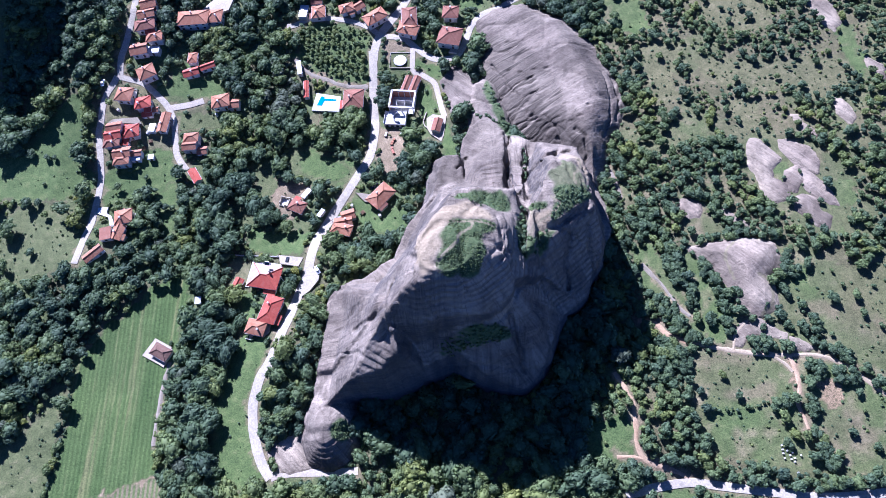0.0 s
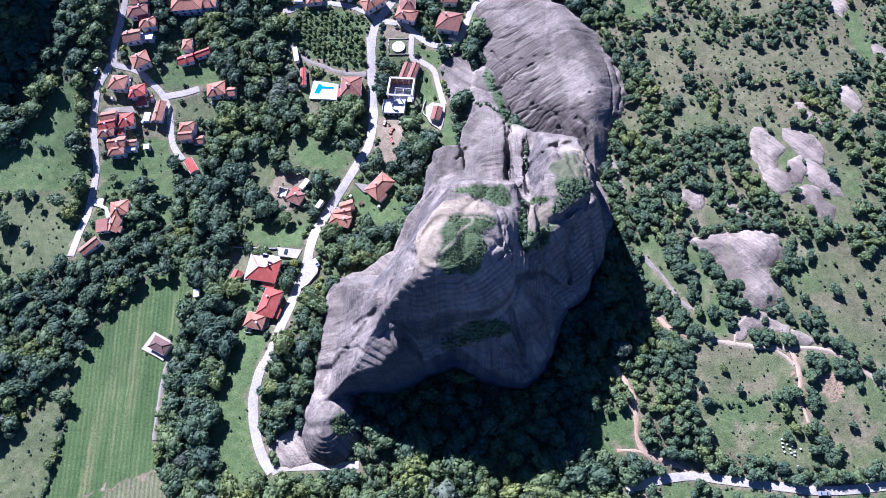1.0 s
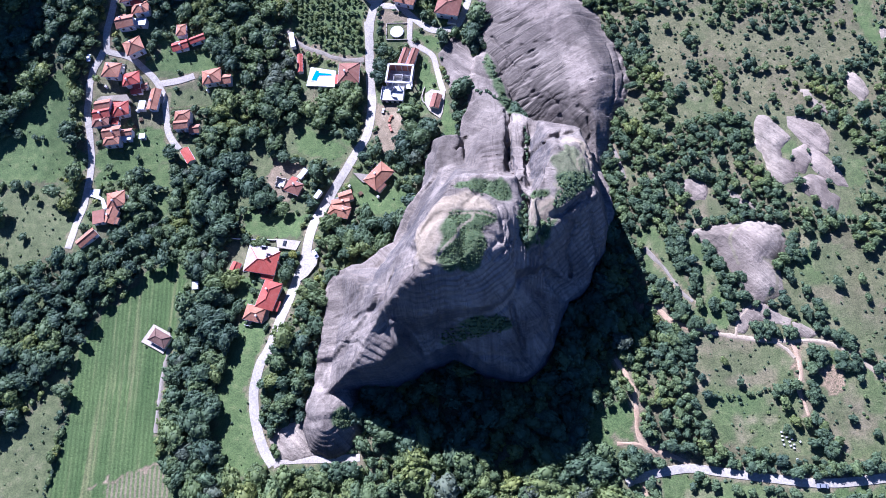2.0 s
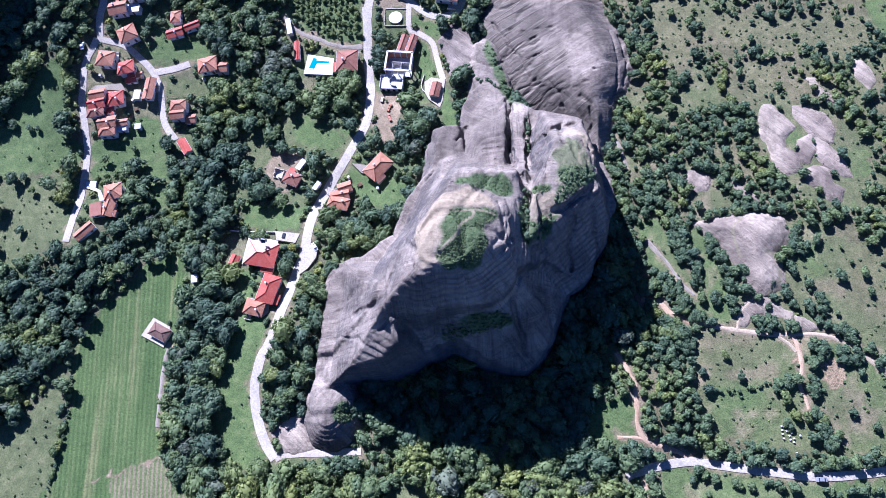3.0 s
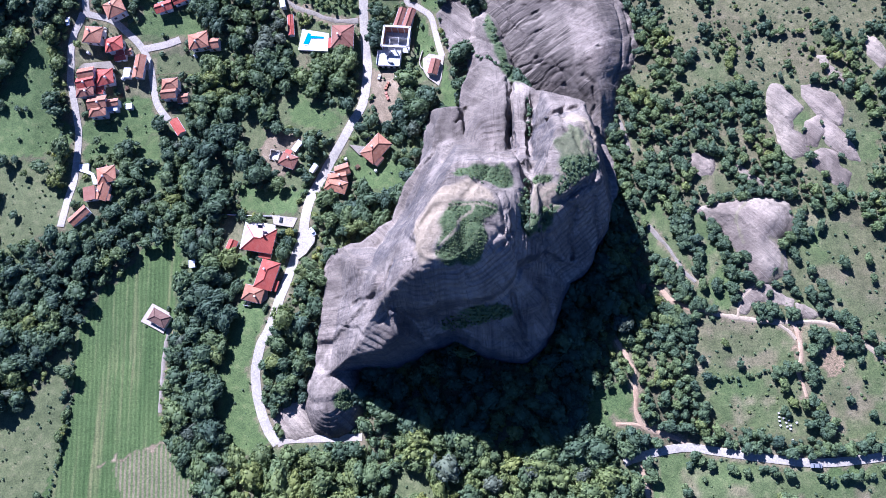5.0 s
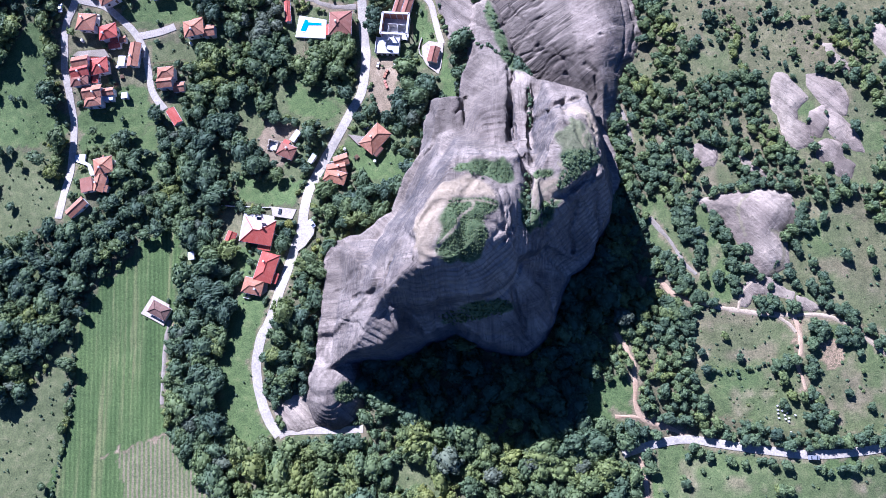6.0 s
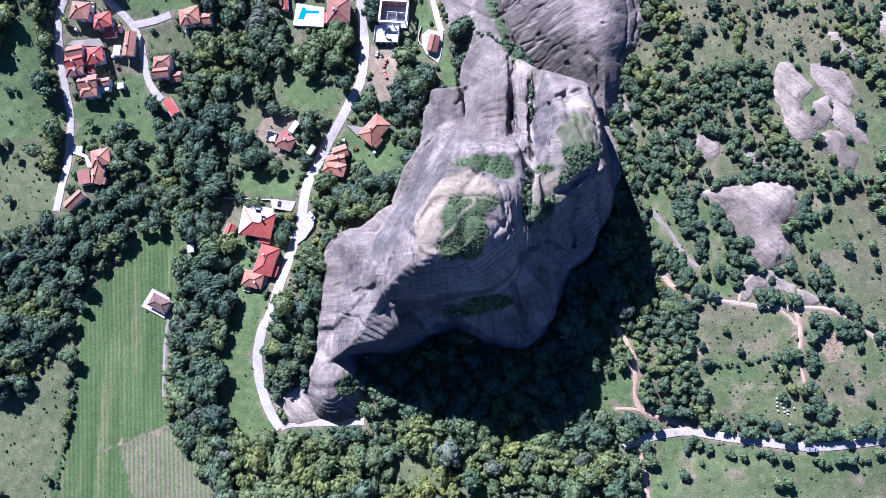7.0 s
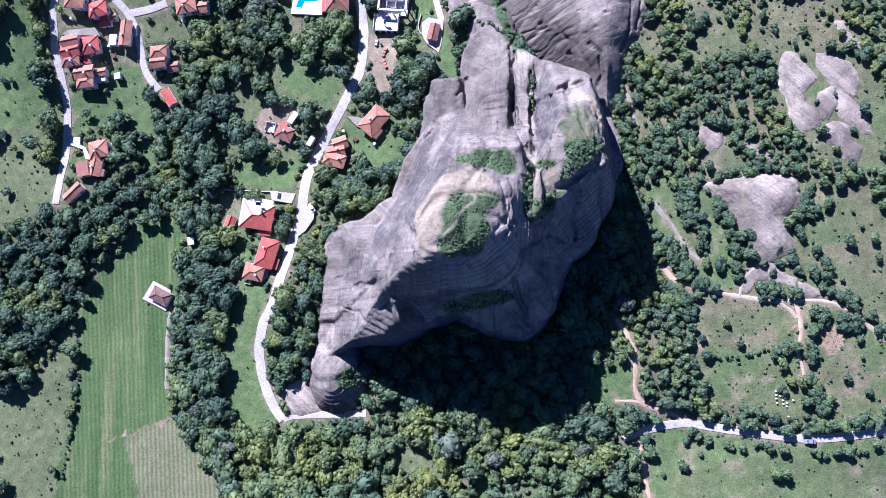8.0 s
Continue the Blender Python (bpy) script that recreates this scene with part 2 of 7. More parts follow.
def leaf_material(name, stops):
    m, n, links, bsdf = material(name, 0.65)
    at = n.new("ShaderNodeAttribute")
    at.attribute_name = "tint"
    isl = n.new("ShaderNodeNewGeometry").outputs["Random Per Island"]
    rnd = n.new("ShaderNodeObjectInfo").outputs["Random"]
    k = calc(n, links, "ADD", at.outputs["Fac"], calc(n, links, "MULTIPLY", calc(n, links, "SUBTRACT", rnd, 0.5), 0.12))
    c = ramp(n, links, k, *stops)
    c = mix(n, links, 1.0, c, ramp(n, links, isl, (0.0, (0.72, 0.74, 0.74)), (0.6, (1.0, 1.0, 1.0)), (1.0, (1.38, 1.32, 1.24))), "MULTIPLY")
    links.new(c, bsdf.inputs["Base Color"])
    tr = n.new("ShaderNodeBsdfTranslucent")
    links.new(c, tr.inputs[0])
    ms = n.new("ShaderNodeMixShader")
    ms.inputs[0].default_value = 0.42
    links.new(bsdf.outputs[0], ms.inputs[1])
    links.new(tr.outputs[0], ms.inputs[2])
    links.new(ms.outputs[0], n["Material Output"].inputs[0])
    return m


M_LEAF = leaf_material("foliage", ((0.0, (0.080, 0.124, 0.079)), (0.35, (0.116, 0.171, 0.086)), (0.6, (0.156, 0.210, 0.080)), (0.8, (0.205, 0.245, 0.073)), (1.0, (0.265, 0.282, 0.068))))
M_GREY_LEAF = leaf_material("grey_brush", ((0.0, (0.092, 0.118, 0.078)), (0.5, (0.135, 0.165, 0.105)), (1.0, (0.19, 0.215, 0.14))))


def ground_material():
    m, n, links, bsdf = material("ground_cover", 0.95)
    co = n.new("ShaderNodeTexCoord").outputs["Object"]
    big = noise_node(n, links, 0.03, 6, 0.6, co)
    mid = noise_node(n, links, 0.28, 5, 0.65, co)
    fine = noise_node(n, links, 1.7, 4, 0.7, co)

    def weights(name):
        a = n.new("ShaderNodeAttribute")
        a.attribute_name = name
        s = n.new("ShaderNodeSeparateColor")
        links.new(a.outputs["Color"], s.inputs[0])
        return s.outputs
    dirt, lush, dry = weights("cover")
    crop, stubble, scree = weights("tilled")
    grain = ramp(n, links, fine, (0.32, (0.60, 0.63, 0.61)), (0.5, (1.04, 1.04, 1.04)), (0.68, (1.42, 1.38, 1.32)))
    c = ramp(n, links, mid, (0.3, (0.066, 0.071, 0.034)), (0.52, (0.101, 0.101, 0.050)), (0.72, (0.155, 0.138, 0.08)))
    c = mix(n, links, dry, c, ramp(n, links, mid, (0.3, (0.098, 0.092, 0.044)), (0.55, (0.142, 0.124, 0.066)), (0.75, (0.195, 0.158, 0.098))))
    c = mix(n, links, lush, c, ramp(n, links, mid, (0.28, (0.058, 0.090, 0.028)), (0.52, (0.086, 0.126, 0.040)), (0.74, (0.132, 0.158, 0.058))))
    c = mix(n, links, dirt, c, ramp(n, links, mid, (0.3, (0.155, 0.120, 0.074)), (0.55, (0.230, 0.178, 0.112)), (0.75, (0.31, 0.248, 0.168))))
    # crop rows run along the strip
    mp = n.new("ShaderNodeMapping")
    mp.inputs["Rotation"].default_value = (0, 0, radians(-4.5))
    links.new(co, mp.inputs[0])
    sx = n.new("ShaderNodeSeparateXYZ")
    links.new(mp.outputs[0], sx.inputs[0])
    wob = calc(n, links, "ADD", sx.outputs[0], calc(n, links, "MULTIPLY", mid, 0.7))
    rows = calc(n, links, "ADD", calc(n, links, "MULTIPLY", calc(n, links, "SINE", calc(n, links, "MULTIPLY", wob, 3.3)), 0.5), 0.5)
    broad = noise_node(n, links, 0.22, 3, 0.6, co, (1.0, 0.045, 1.0))
    cc = ramp(n, links, broad, (0.35, (0.049, 0.083, 0.023)), (0.55, (0.070, 0.106, 0.032)), (0.68, (0.12, 0.132, 0.052)))
    cc = mix(n, links, 0.75, cc, ramp(n, links, calc(n, links, "ADD", calc(n, links, "MULTIPLY", rows, 0.6), calc(n, links, "MULTIPLY", fine, 0.5)), (0.2, (0.74, 0.78, 0.74)), (0.85, (1.22, 1.2, 1.2))), "MULTIPLY")
    c = mix(n, links, crop, c, cc)
    cs = mix(n, links, ramp(n, links, rows, (0.25, (0, 0, 0)), (0.75, (1, 1, 1))), (0.21, 0.17, 0.11), (0.092, 0.128, 0.04))
    c = mix(n, links, stubble, c, cs)
    net = add(n, "ShaderNodeTexVoronoi", Scale=0.8)
    net.feature = "DISTANCE_TO_EDGE"
    bend = add(n, "ShaderNodeTexNoise", Scale=0.5, Detail=3.0)
    links.new(co, bend.inputs["Vector"])
    shift = n.new("ShaderNodeVectorMath")
    shift.operation = "MULTIPLY_ADD"
    shift.inputs[1].default_value = (3.5, 3.5, 0.0)
    links.new(bend.outputs["Color"], shift.inputs[0])
    links.new(co, shift.inputs[2])
    links.new(shift.outputs[0], net.inputs["Vector"])
    crack = calc(n, links, "ADD", net.outputs["Distance"], calc(n, links, "MULTIPLY", calc(n, links, "SUBTRACT", fine, 0.45), 0.9))
    c = mix(n, links, scree, c, ramp(n, links, crack, (0.03, (0.38, 0.275, 0.165)), (0.15, (0.20, 0.145, 0.085)), (0.4, (0.12, 0.108, 0.056))))
    c = mix(n, links, 1.0, c, grain, "MULTIPLY")
    c = mix(n, links, 0.6, c, ramp(n, links, big, (0.3, (0.72, 0.76, 0.74)), (0.7, (1.2, 1.15, 1.1))), "MULTIPLY")
    links.new(c, bsdf.inputs["Base Color"])
    bump(n, links, bsdf, calc(n, links, "ADD", fine, mid), 0.6, 0.5)
    return m


M_GROUND = ground_material()

# ---- helpers for building ----


def mesh_of(name, verts, faces, mats, smooth=False, face_mats=None):
    me = bpy.data.meshes.new(name)
    me.from_pydata([tuple(v) for v in verts], [], [tuple(f) for f in faces])
    for mt in mats:
        me.materials.append(mt)
    if smooth:
        me.polygons.foreach_set("use_smooth", [True] * len(me.polygons))
    if face_mats is not None:
        me.polygons.foreach_set("material_index", face_mats)
    me.update()
    return me


def fast_mesh(name, verts, quads, mats, smooth=False):
    """verts (n,3) and faces (m,k), all of one size, as arrays."""
    me = bpy.data.meshes.new(name)
    k = quads.shape[1]
    me.vertices.add(len(verts))
    me.vertices.foreach_set("co", np.ascontiguousarray(verts, np.float32).ravel())
    me.loops.add(quads.size)
    me.loops.foreach_set("vertex_index", np.ascontiguousarray(quads, np.int32).ravel())
    me.polygons.add(len(quads))
    me.polygons.foreach_set("loop_start", np.arange(len(quads), dtype=np.int32) * k)
    me.polygons.foreach_set("use_smooth", np.full(len(quads), smooth))
    for mt in mats:
        me.materials.append(mt)
    me.update(calc_edges=True)
    return me


def part(name, bm, mat, parent, label=""):
    me = bpy.data.meshes.new(name)
    bm.to_mesh(me)
    bm.free()
    me.materials.append(mat)
    ob = new(name, me)
    ob.parent = parent
    return tagged(ob, label)


def box(bm, x, y, z, sx, sy, sz, rot=0.0):
    """A box of size sx, sy, sz whose base centre is x, y, z."""
    m4 = Matrix.Translation((x, y, z + sz / 2)) @ Matrix.Rotation(rot, 4, "Z") @ Matrix.Diagonal((sx, sy, sz, 1))
    bmesh.ops.create_cube(bm, size=1, matrix=m4)
    return bm


GROUND_FORM = (-1.9, 4.55, -2.09, 0.68, 0.16, 0.86, -1.24, 1.86, -1.57, 1.0)
KNOLLS = ((-92, 78, 28, 5.0), (-84, 122, 12, 2.5), (72, 22, 20, -4.5), (-44, 205, 22, -4.0), (-190, 120, 20, 4.0), (-68, 142, 12, -2.5))


def ground_z(x, y):
    """The lie of the land: a gentle cubic with a few knolls and hollows."""
    x, y = np.asarray(x, float), np.asarray(y, float)
    u, v = np.clip(x, -210, 160) / 100, (np.clip(y, 0, 262) - 120) / 100
    z = sum(c * f for c, f in zip(GROUND_FORM, (1 + 0 * u, u, v, u * u, u * v, v * v, u ** 3, u * u * v, u * v * v, v ** 3)))
    for a, b, r, h in KNOLLS:
        z = z + h * np.exp(-((x - a) ** 2 + (y - b) ** 2) / r ** 2)
    return z


def inside(poly, x, y):
    hit = np.zeros(np.shape(x), bool)
    j = len(poly) - 1
    for i in range(len(poly)):
        (x0, y0), (x1, y1) = poly[i], poly[j]
        cond = ((y0 > y) != (y1 > y)) & (x < (x1 - x0) * (y - y0) / (y1 - y0 + 1e-9) + x0)
        hit ^= cond
        j = i
    return hit


def value_noise(x, y, scale, seed):
    """Smooth 2D noise in 0..1 on arrays."""
    r = np.random.RandomState(seed).rand(64, 64)
    u, v = np.asarray(x) / scale, np.asarray(y) / scale
    i, j = np.floor(u).astype(int), np.floor(v).astype(int)
    a, b = u - i, v - j
    a, b = a * a * (3 - 2 * a), b * b * (3 - 2 * b)
    g = lambda p, q: r[p % 64, q % 64]
    return (g(i, j) * (1 - a) + g(i + 1, j) * a) * (1 - b) + (g(i, j + 1) * (1 - a) + g(i + 1, j + 1) * a) * b


# ---- rocks as blended bulks ----
# x, y, radii across, along, up, turn in degrees, roundness in plan, roundness in height
ROCK_FOOT = -3.0


def bulk(blobs, x, y, z, k=4.0):
    """About the distance to the blended bulks: negative inside."""
    d = None
    for bx, by, rx, ry, rz, rot, pw, q in blobs:
        c, s = math.cos(radians(rot)), math.sin(radians(rot))
        dx, dy, dz = x - bx, y - by, z - ROCK_FOOT
        u, v, w = np.abs(dx * c + dy * s) / rx, np.abs(-dx * s + dy * c) / ry, np.abs(dz) / (rz - ROCK_FOOT)
        r = ((u ** pw + v ** pw) ** (q / pw) + w ** q) ** (1 / q)
        e = np.sqrt(dx * dx + dy * dy + dz * dz) * (1 - 1 / np.maximum(r, 1e-3))
        if d is None:
            d = e
        else:
            h = np.clip(0.5 + 0.5 * (d - e) / k, 0, 1)
            d = d * (1 - h) + e * h - k * h * (1 - h)
    return d


def skin(field, lo, hi, step):
    """The zero surface of a field, as verts and quads (surface nets)."""
    ax = [np.arange(a, b + step, step) for a, b in zip(lo, hi)]
    f = field(*np.meshgrid(*ax, indexing="ij", sparse=True)).astype(np.float32)
    neg = f < 0
    n0, n1, n2 = (s - 1 for s in f.shape)
    total = np.zeros((n0, n1, n2), np.int8)
    for a in (0, 1):
        for b in (0, 1):
            for c in (0, 1):
                total += neg[a:a + n0, b:b + n1, c:c + n2]
    cells = np.argwhere((total > 0) & (total < 8))
    ids = np.full((n0, n1, n2), -1, np.int64)
    ids[tuple(cells.T)] = np.arange(len(cells))
    pos, cnt = np.zeros((len(cells), 3)), np.zeros(len(cells))
    corners = [(a, b, c) for a in (0, 1) for b in (0, 1) for c in (0, 1)]
    for p in corners:
        for axis in range(3):
            if p[axis]:
                continue
            q = list(p)
            q[axis] = 1
            f0, f1 = f[tuple((cells + p).T)], f[tuple((cells + q).T)]
            cross = (f0 < 0) != (f1 < 0)
            t = np.where(cross, f0 / np.where(cross, f0 - f1, 1), 0)
            at = np.tile(np.array(p, float), (len(cells), 1))
            at[:, axis] = t
            pos += at * cross[:, None]
            cnt += cross
    verts = (cells + pos / cnt[:, None]) * step + np.array(lo)
    quads = []
    for axis in range(3):
        b, c = (axis + 1) % 3, (axis + 2) % 3
        s0, s1 = [slice(None)] * 3, [slice(None)] * 3
        s0[axis], s1[axis] = slice(None, -1), slice(1, None)
        e = np.argwhere(neg[tuple(s0)] != neg[tuple(s1)])
        e = e[(e[:, b] > 0) & (e[:, c] > 0) & (e[:, b] < f.shape[b] - 1) & (e[:, c] < f.shape[c] - 1)]
        ob, oc = np.eye(3, dtype=int)[b], np.eye(3, dtype=int)[c]
        quad = np.stack([ids[tuple((e - o).T)] for o in (ob + oc, oc, 0 * ob, ob)], 1)
        flip = ~neg[tuple(e.T)]
        quad[flip] = quad[flip][:, ::-1]
        quads.append(quad)
    return verts, np.concatenate(quads)


def least(values, k):
    """Smooth least of several surfaces."""
    d = values[0]
    for e in values[1:]:
        h = np.clip(0.5 + 0.5 * (d - e) / k, 0, 1)
        d = d * (1 - h) + e * h - k * h * (1 - h)
    return d


def rim_distance(outline, x, y):
    """Distance to the outline, positive within."""
    d = np.full(x.shape, 1e9)
    for (x0, y0), (x1, y1) in zip(outline, outline[1:] + outline[:1]):
        dx, dy = x1 - x0, y1 - y0
        t = np.clip(((x - x0) * dx + (y - y0) * dy) / (dx * dx + dy * dy), 0, 1)
        d = np.minimum(d, np.hypot(x - x0 - t * dx, y - y0 - t * dy))
    return np.where(inside(outline, x, y), d, -d)


# clefts worn into the great rock: width, depth, course
CLEFTS = []


def cleft(width, depth, course):
    CLEFTS.append((width, depth, course))


# the deep cleft between the summit ridge and the eastern head
cleft(0.7, 3.0, ((9.4, 179.0), (8.4, 168.0), (8.3, 153.6), (8.5, 143.3), (9.7, 131.0), (11.1, 125.0), (12.6, 120.6), (13.2, 115.8)))
cleft(0.9, 2.5, ((16.0, 168.0), (15.2, 158.0), (15.0, 150.0), (15.2, 140.0), (15.0, 128.0)))
# joints across the sunny western slope
cleft(0.7, 1.6, ((-56.0, 80.0), (-52.0, 80.9), (-46.0, 80.4), (-40.5, 82.0), (-38.0, 86.0), (-36.5, 91.0)))
cleft(0.8, 1.5, ((-37.0, 112.0), (-29.4, 117.2), (-24.5, 121.5), (-21.0, 121.0)))
cleft(0.6, 1.0, ((-33.9, 105.1), (-29.6, 96.0), (-27.0, 92.0)))
cleft(0.6, 0.8, ((-66.0, 84.0), (-58.0, 88.0), (-50.0, 96.0), (-44.0, 103.0)))
cleft(0.5, 0.9, ((-71.0, 74.0), (-62.0, 72.5), (-55.0, 70.0), (-49.0, 66.5)))
cleft(0.8, 1.6, ((-42.0, 71.5), (-38.5, 73.5), (-35.5, 77.5)))
# the crease behind the western knob
cleft(0.8, 2.0, ((-10.5, 167.0), (-12.0, 162.6), (-15.0, 158.0)))
# arcs round the eastern rim of the summit
cleft(0.5, 1.0, ((1.0, 112.5), (3.5, 107.0), (3.4, 101.0), (0.5, 95.0), (-3.0, 90.5)))
cleft(0.5, 1.1, ((4.5, 114.0), (6.6, 107.5), (6.2, 101.0), (3.5, 95.0), (0.0, 91.0)))
cleft(0.4, 0.8, ((7.5, 112.0), (8.4, 105.5), (7.6, 100.0), (5.4, 95.0)))
# joints on the eastern head
cleft(0.7, 1.8, ((27.5, 139.0), (27.0, 145.0), (27.5, 151.0), (29.0, 157.0)))
cleft(0.5, 1.0, ((22.0, 137.0), (20.5, 143.0), (18.5, 149.0), (16.5, 154.0)))
cleft(1.3, 2.4, ((34.0, 156.5), (28.0, 154.0), (22.0, 151.5), (16.5, 152.5)))
cleft(0.6, 1.3, ((40.5, 134.0), (37.5, 137.5), (35.5, 142.5)))
cleft(0.9, 2.4, ((23.0, 112.0), (27.5, 114.2), (32.0, 117.6), (36.5, 121.0)))
# long cracks down the shaded faces
cleft(0.8, 2.2, ((30.0, 110.0), (29.0, 103.0), (29.5, 96.0)))
cleft(0.8, 2.0, ((15.0, 84.0), (19.5, 79.0), (22.0, 74.0)))
cleft(0.9, 2.2, ((6.0, 80.0), (9.0, 72.0), (10.5, 64.0)))
cleft(0.8, 1.8, ((37.0, 116.0), (38.5, 109.0), (41.0, 104.0)))

# plan of the great rock's foot
MAIN_FOOT = [(-67, 52.5), (-58, 55.5), (-48, 56.8), (-41, 57.0), (-33, 60.8), (-24.5, 64.2), (-18, 65.2), (-11, 61.8), (-5, 58.6), (4, 56.5), (11.5, 57.0), (19.5, 63.5), (25.8, 76),
             (29, 84.2), (33, 88.6), (40.5, 95.5), (48, 110), (51.5, 126), (52.5, 141), (47, 156), (40, 164), (28, 172), (17.5, 177), (9, 182), (2, 188), (-4, 191), (-9.5, 188), (-12.5, 178),
             (-15, 168), (-21, 160), (-29, 152), (-33, 143), (-40, 132), (-44.5, 119), (-50, 116), (-57, 110), (-67.5, 108), (-74, 98), (-73.5, 81), (-76, 62), (-77.5, 52)]
SLAB_FOOT = [(-7, 258), (-3.4, 243), (-1.8, 217), (3, 205), (7.5, 195), (14, 183), (24, 172), (36, 162), (44, 150), (51, 147), (54.5, 160), (57.5, 174), (63, 182), (67.5, 194), (65.3, 211),
             (58, 233), (42.5, 255), (20.5, 267.5), (4, 266)]
# hollows under small arches in the slab: place, width, depth
HOLLOWS = tuple(zip([10.8, 16.3, 10.9, 23.2, 29.5, 21.0, 24.2, 36.4, 42.5, 32.2, 15.8, 46.8, 38.5], [237.1, 216.3, 219.1, 216.5, 216.1, 190.4, 186.3, 192.5, 184.6, 176.3, 205.0, 190.6, 182.5],
                    [1.3, 1.5, 1.2, 1.4, 1.6, 1.6, 1.8, 1.2, 1.5, 1.3, 1.4, 1.3, 1.4], [1.2, 1.5, 1.1, 1.6, 1.7, 2.6, 2.6, 1.2, 1.6, 2.2, 1.2, 1.6, 1.3]))
SLAB_CLEFTS = tuple((0.34 + 0.10 * ((k * 7) % 3), 0.25 + 0.3 * ((k * 5) % 3), ((3.5 + 1.35 * k, 208.0 - 2.9 * k), (8.5 + 1.5 * k, 209.5 - 3.0 * k + 1.2 * math.sin(k * 4)), (14.0 + 1.3 * k, 212.5 - 2.8 * k), (19.5 + 1.2 * k + 2.5 * math.sin(k * 7), 215.0 - 2.9 * k))) for k in range(12)) + (
    (0.6, 0.9, ((-1.0, 236.0), (6.0, 231.0), (13.0, 232.0), (19.0, 236.0))),
    (0.6, 1.0, ((2.0, 224.0), (8.0, 215.0), (14.0, 203.0), (19.0, 192.0))),
    (0.7, 1.2, ((20.0, 188.0), (27.0, 189.0), (31.0, 181.0), (33.5, 174.0))),
    (0.6, 1.0, ((56.0, 214.0), (58.5, 200.0), (57.5, 187.0), (53.0, 176.0))),
    (0.6, 1.0, ((61.0, 212.0), (63.0, 198.0), (61.0, 187.0))),
    (0.8, 1.4, ((40.0, 178.0), (44.0, 174.0), (45.0, 166.0), (42.0, 160.0))),
)


def worn(h, x, y, clefts):
    """Takes the clefts out of a height."""
    wx, wy = x + 1.6 * (value_noise(x, y, 3.5, 81) - 0.5), y + 1.6 * (value_noise(x, y, 3.5, 82) - 0.5)
    rag = 0.35 + 1.2 * value_noise(x, y, 8.0, 83)
    for w, deep, pts in clefts:
        d2 = np.full(np.shape(x), 1e9)
        for (x0, y0), (x1, y1) in zip(pts[:-1], pts[1:]):
            dx, dy = x1 - x0, y1 - y0
            t = np.clip(((wx - x0) * dx + (wy - y0) * dy) / (dx * dx + dy * dy), 0, 1)
            d2 = np.minimum(d2, (wx - x0 - t * dx) ** 2 + (wy - y0 - t * dy) ** 2)
        h = h - deep * np.exp(-d2 / w ** 2) * rag
    return h


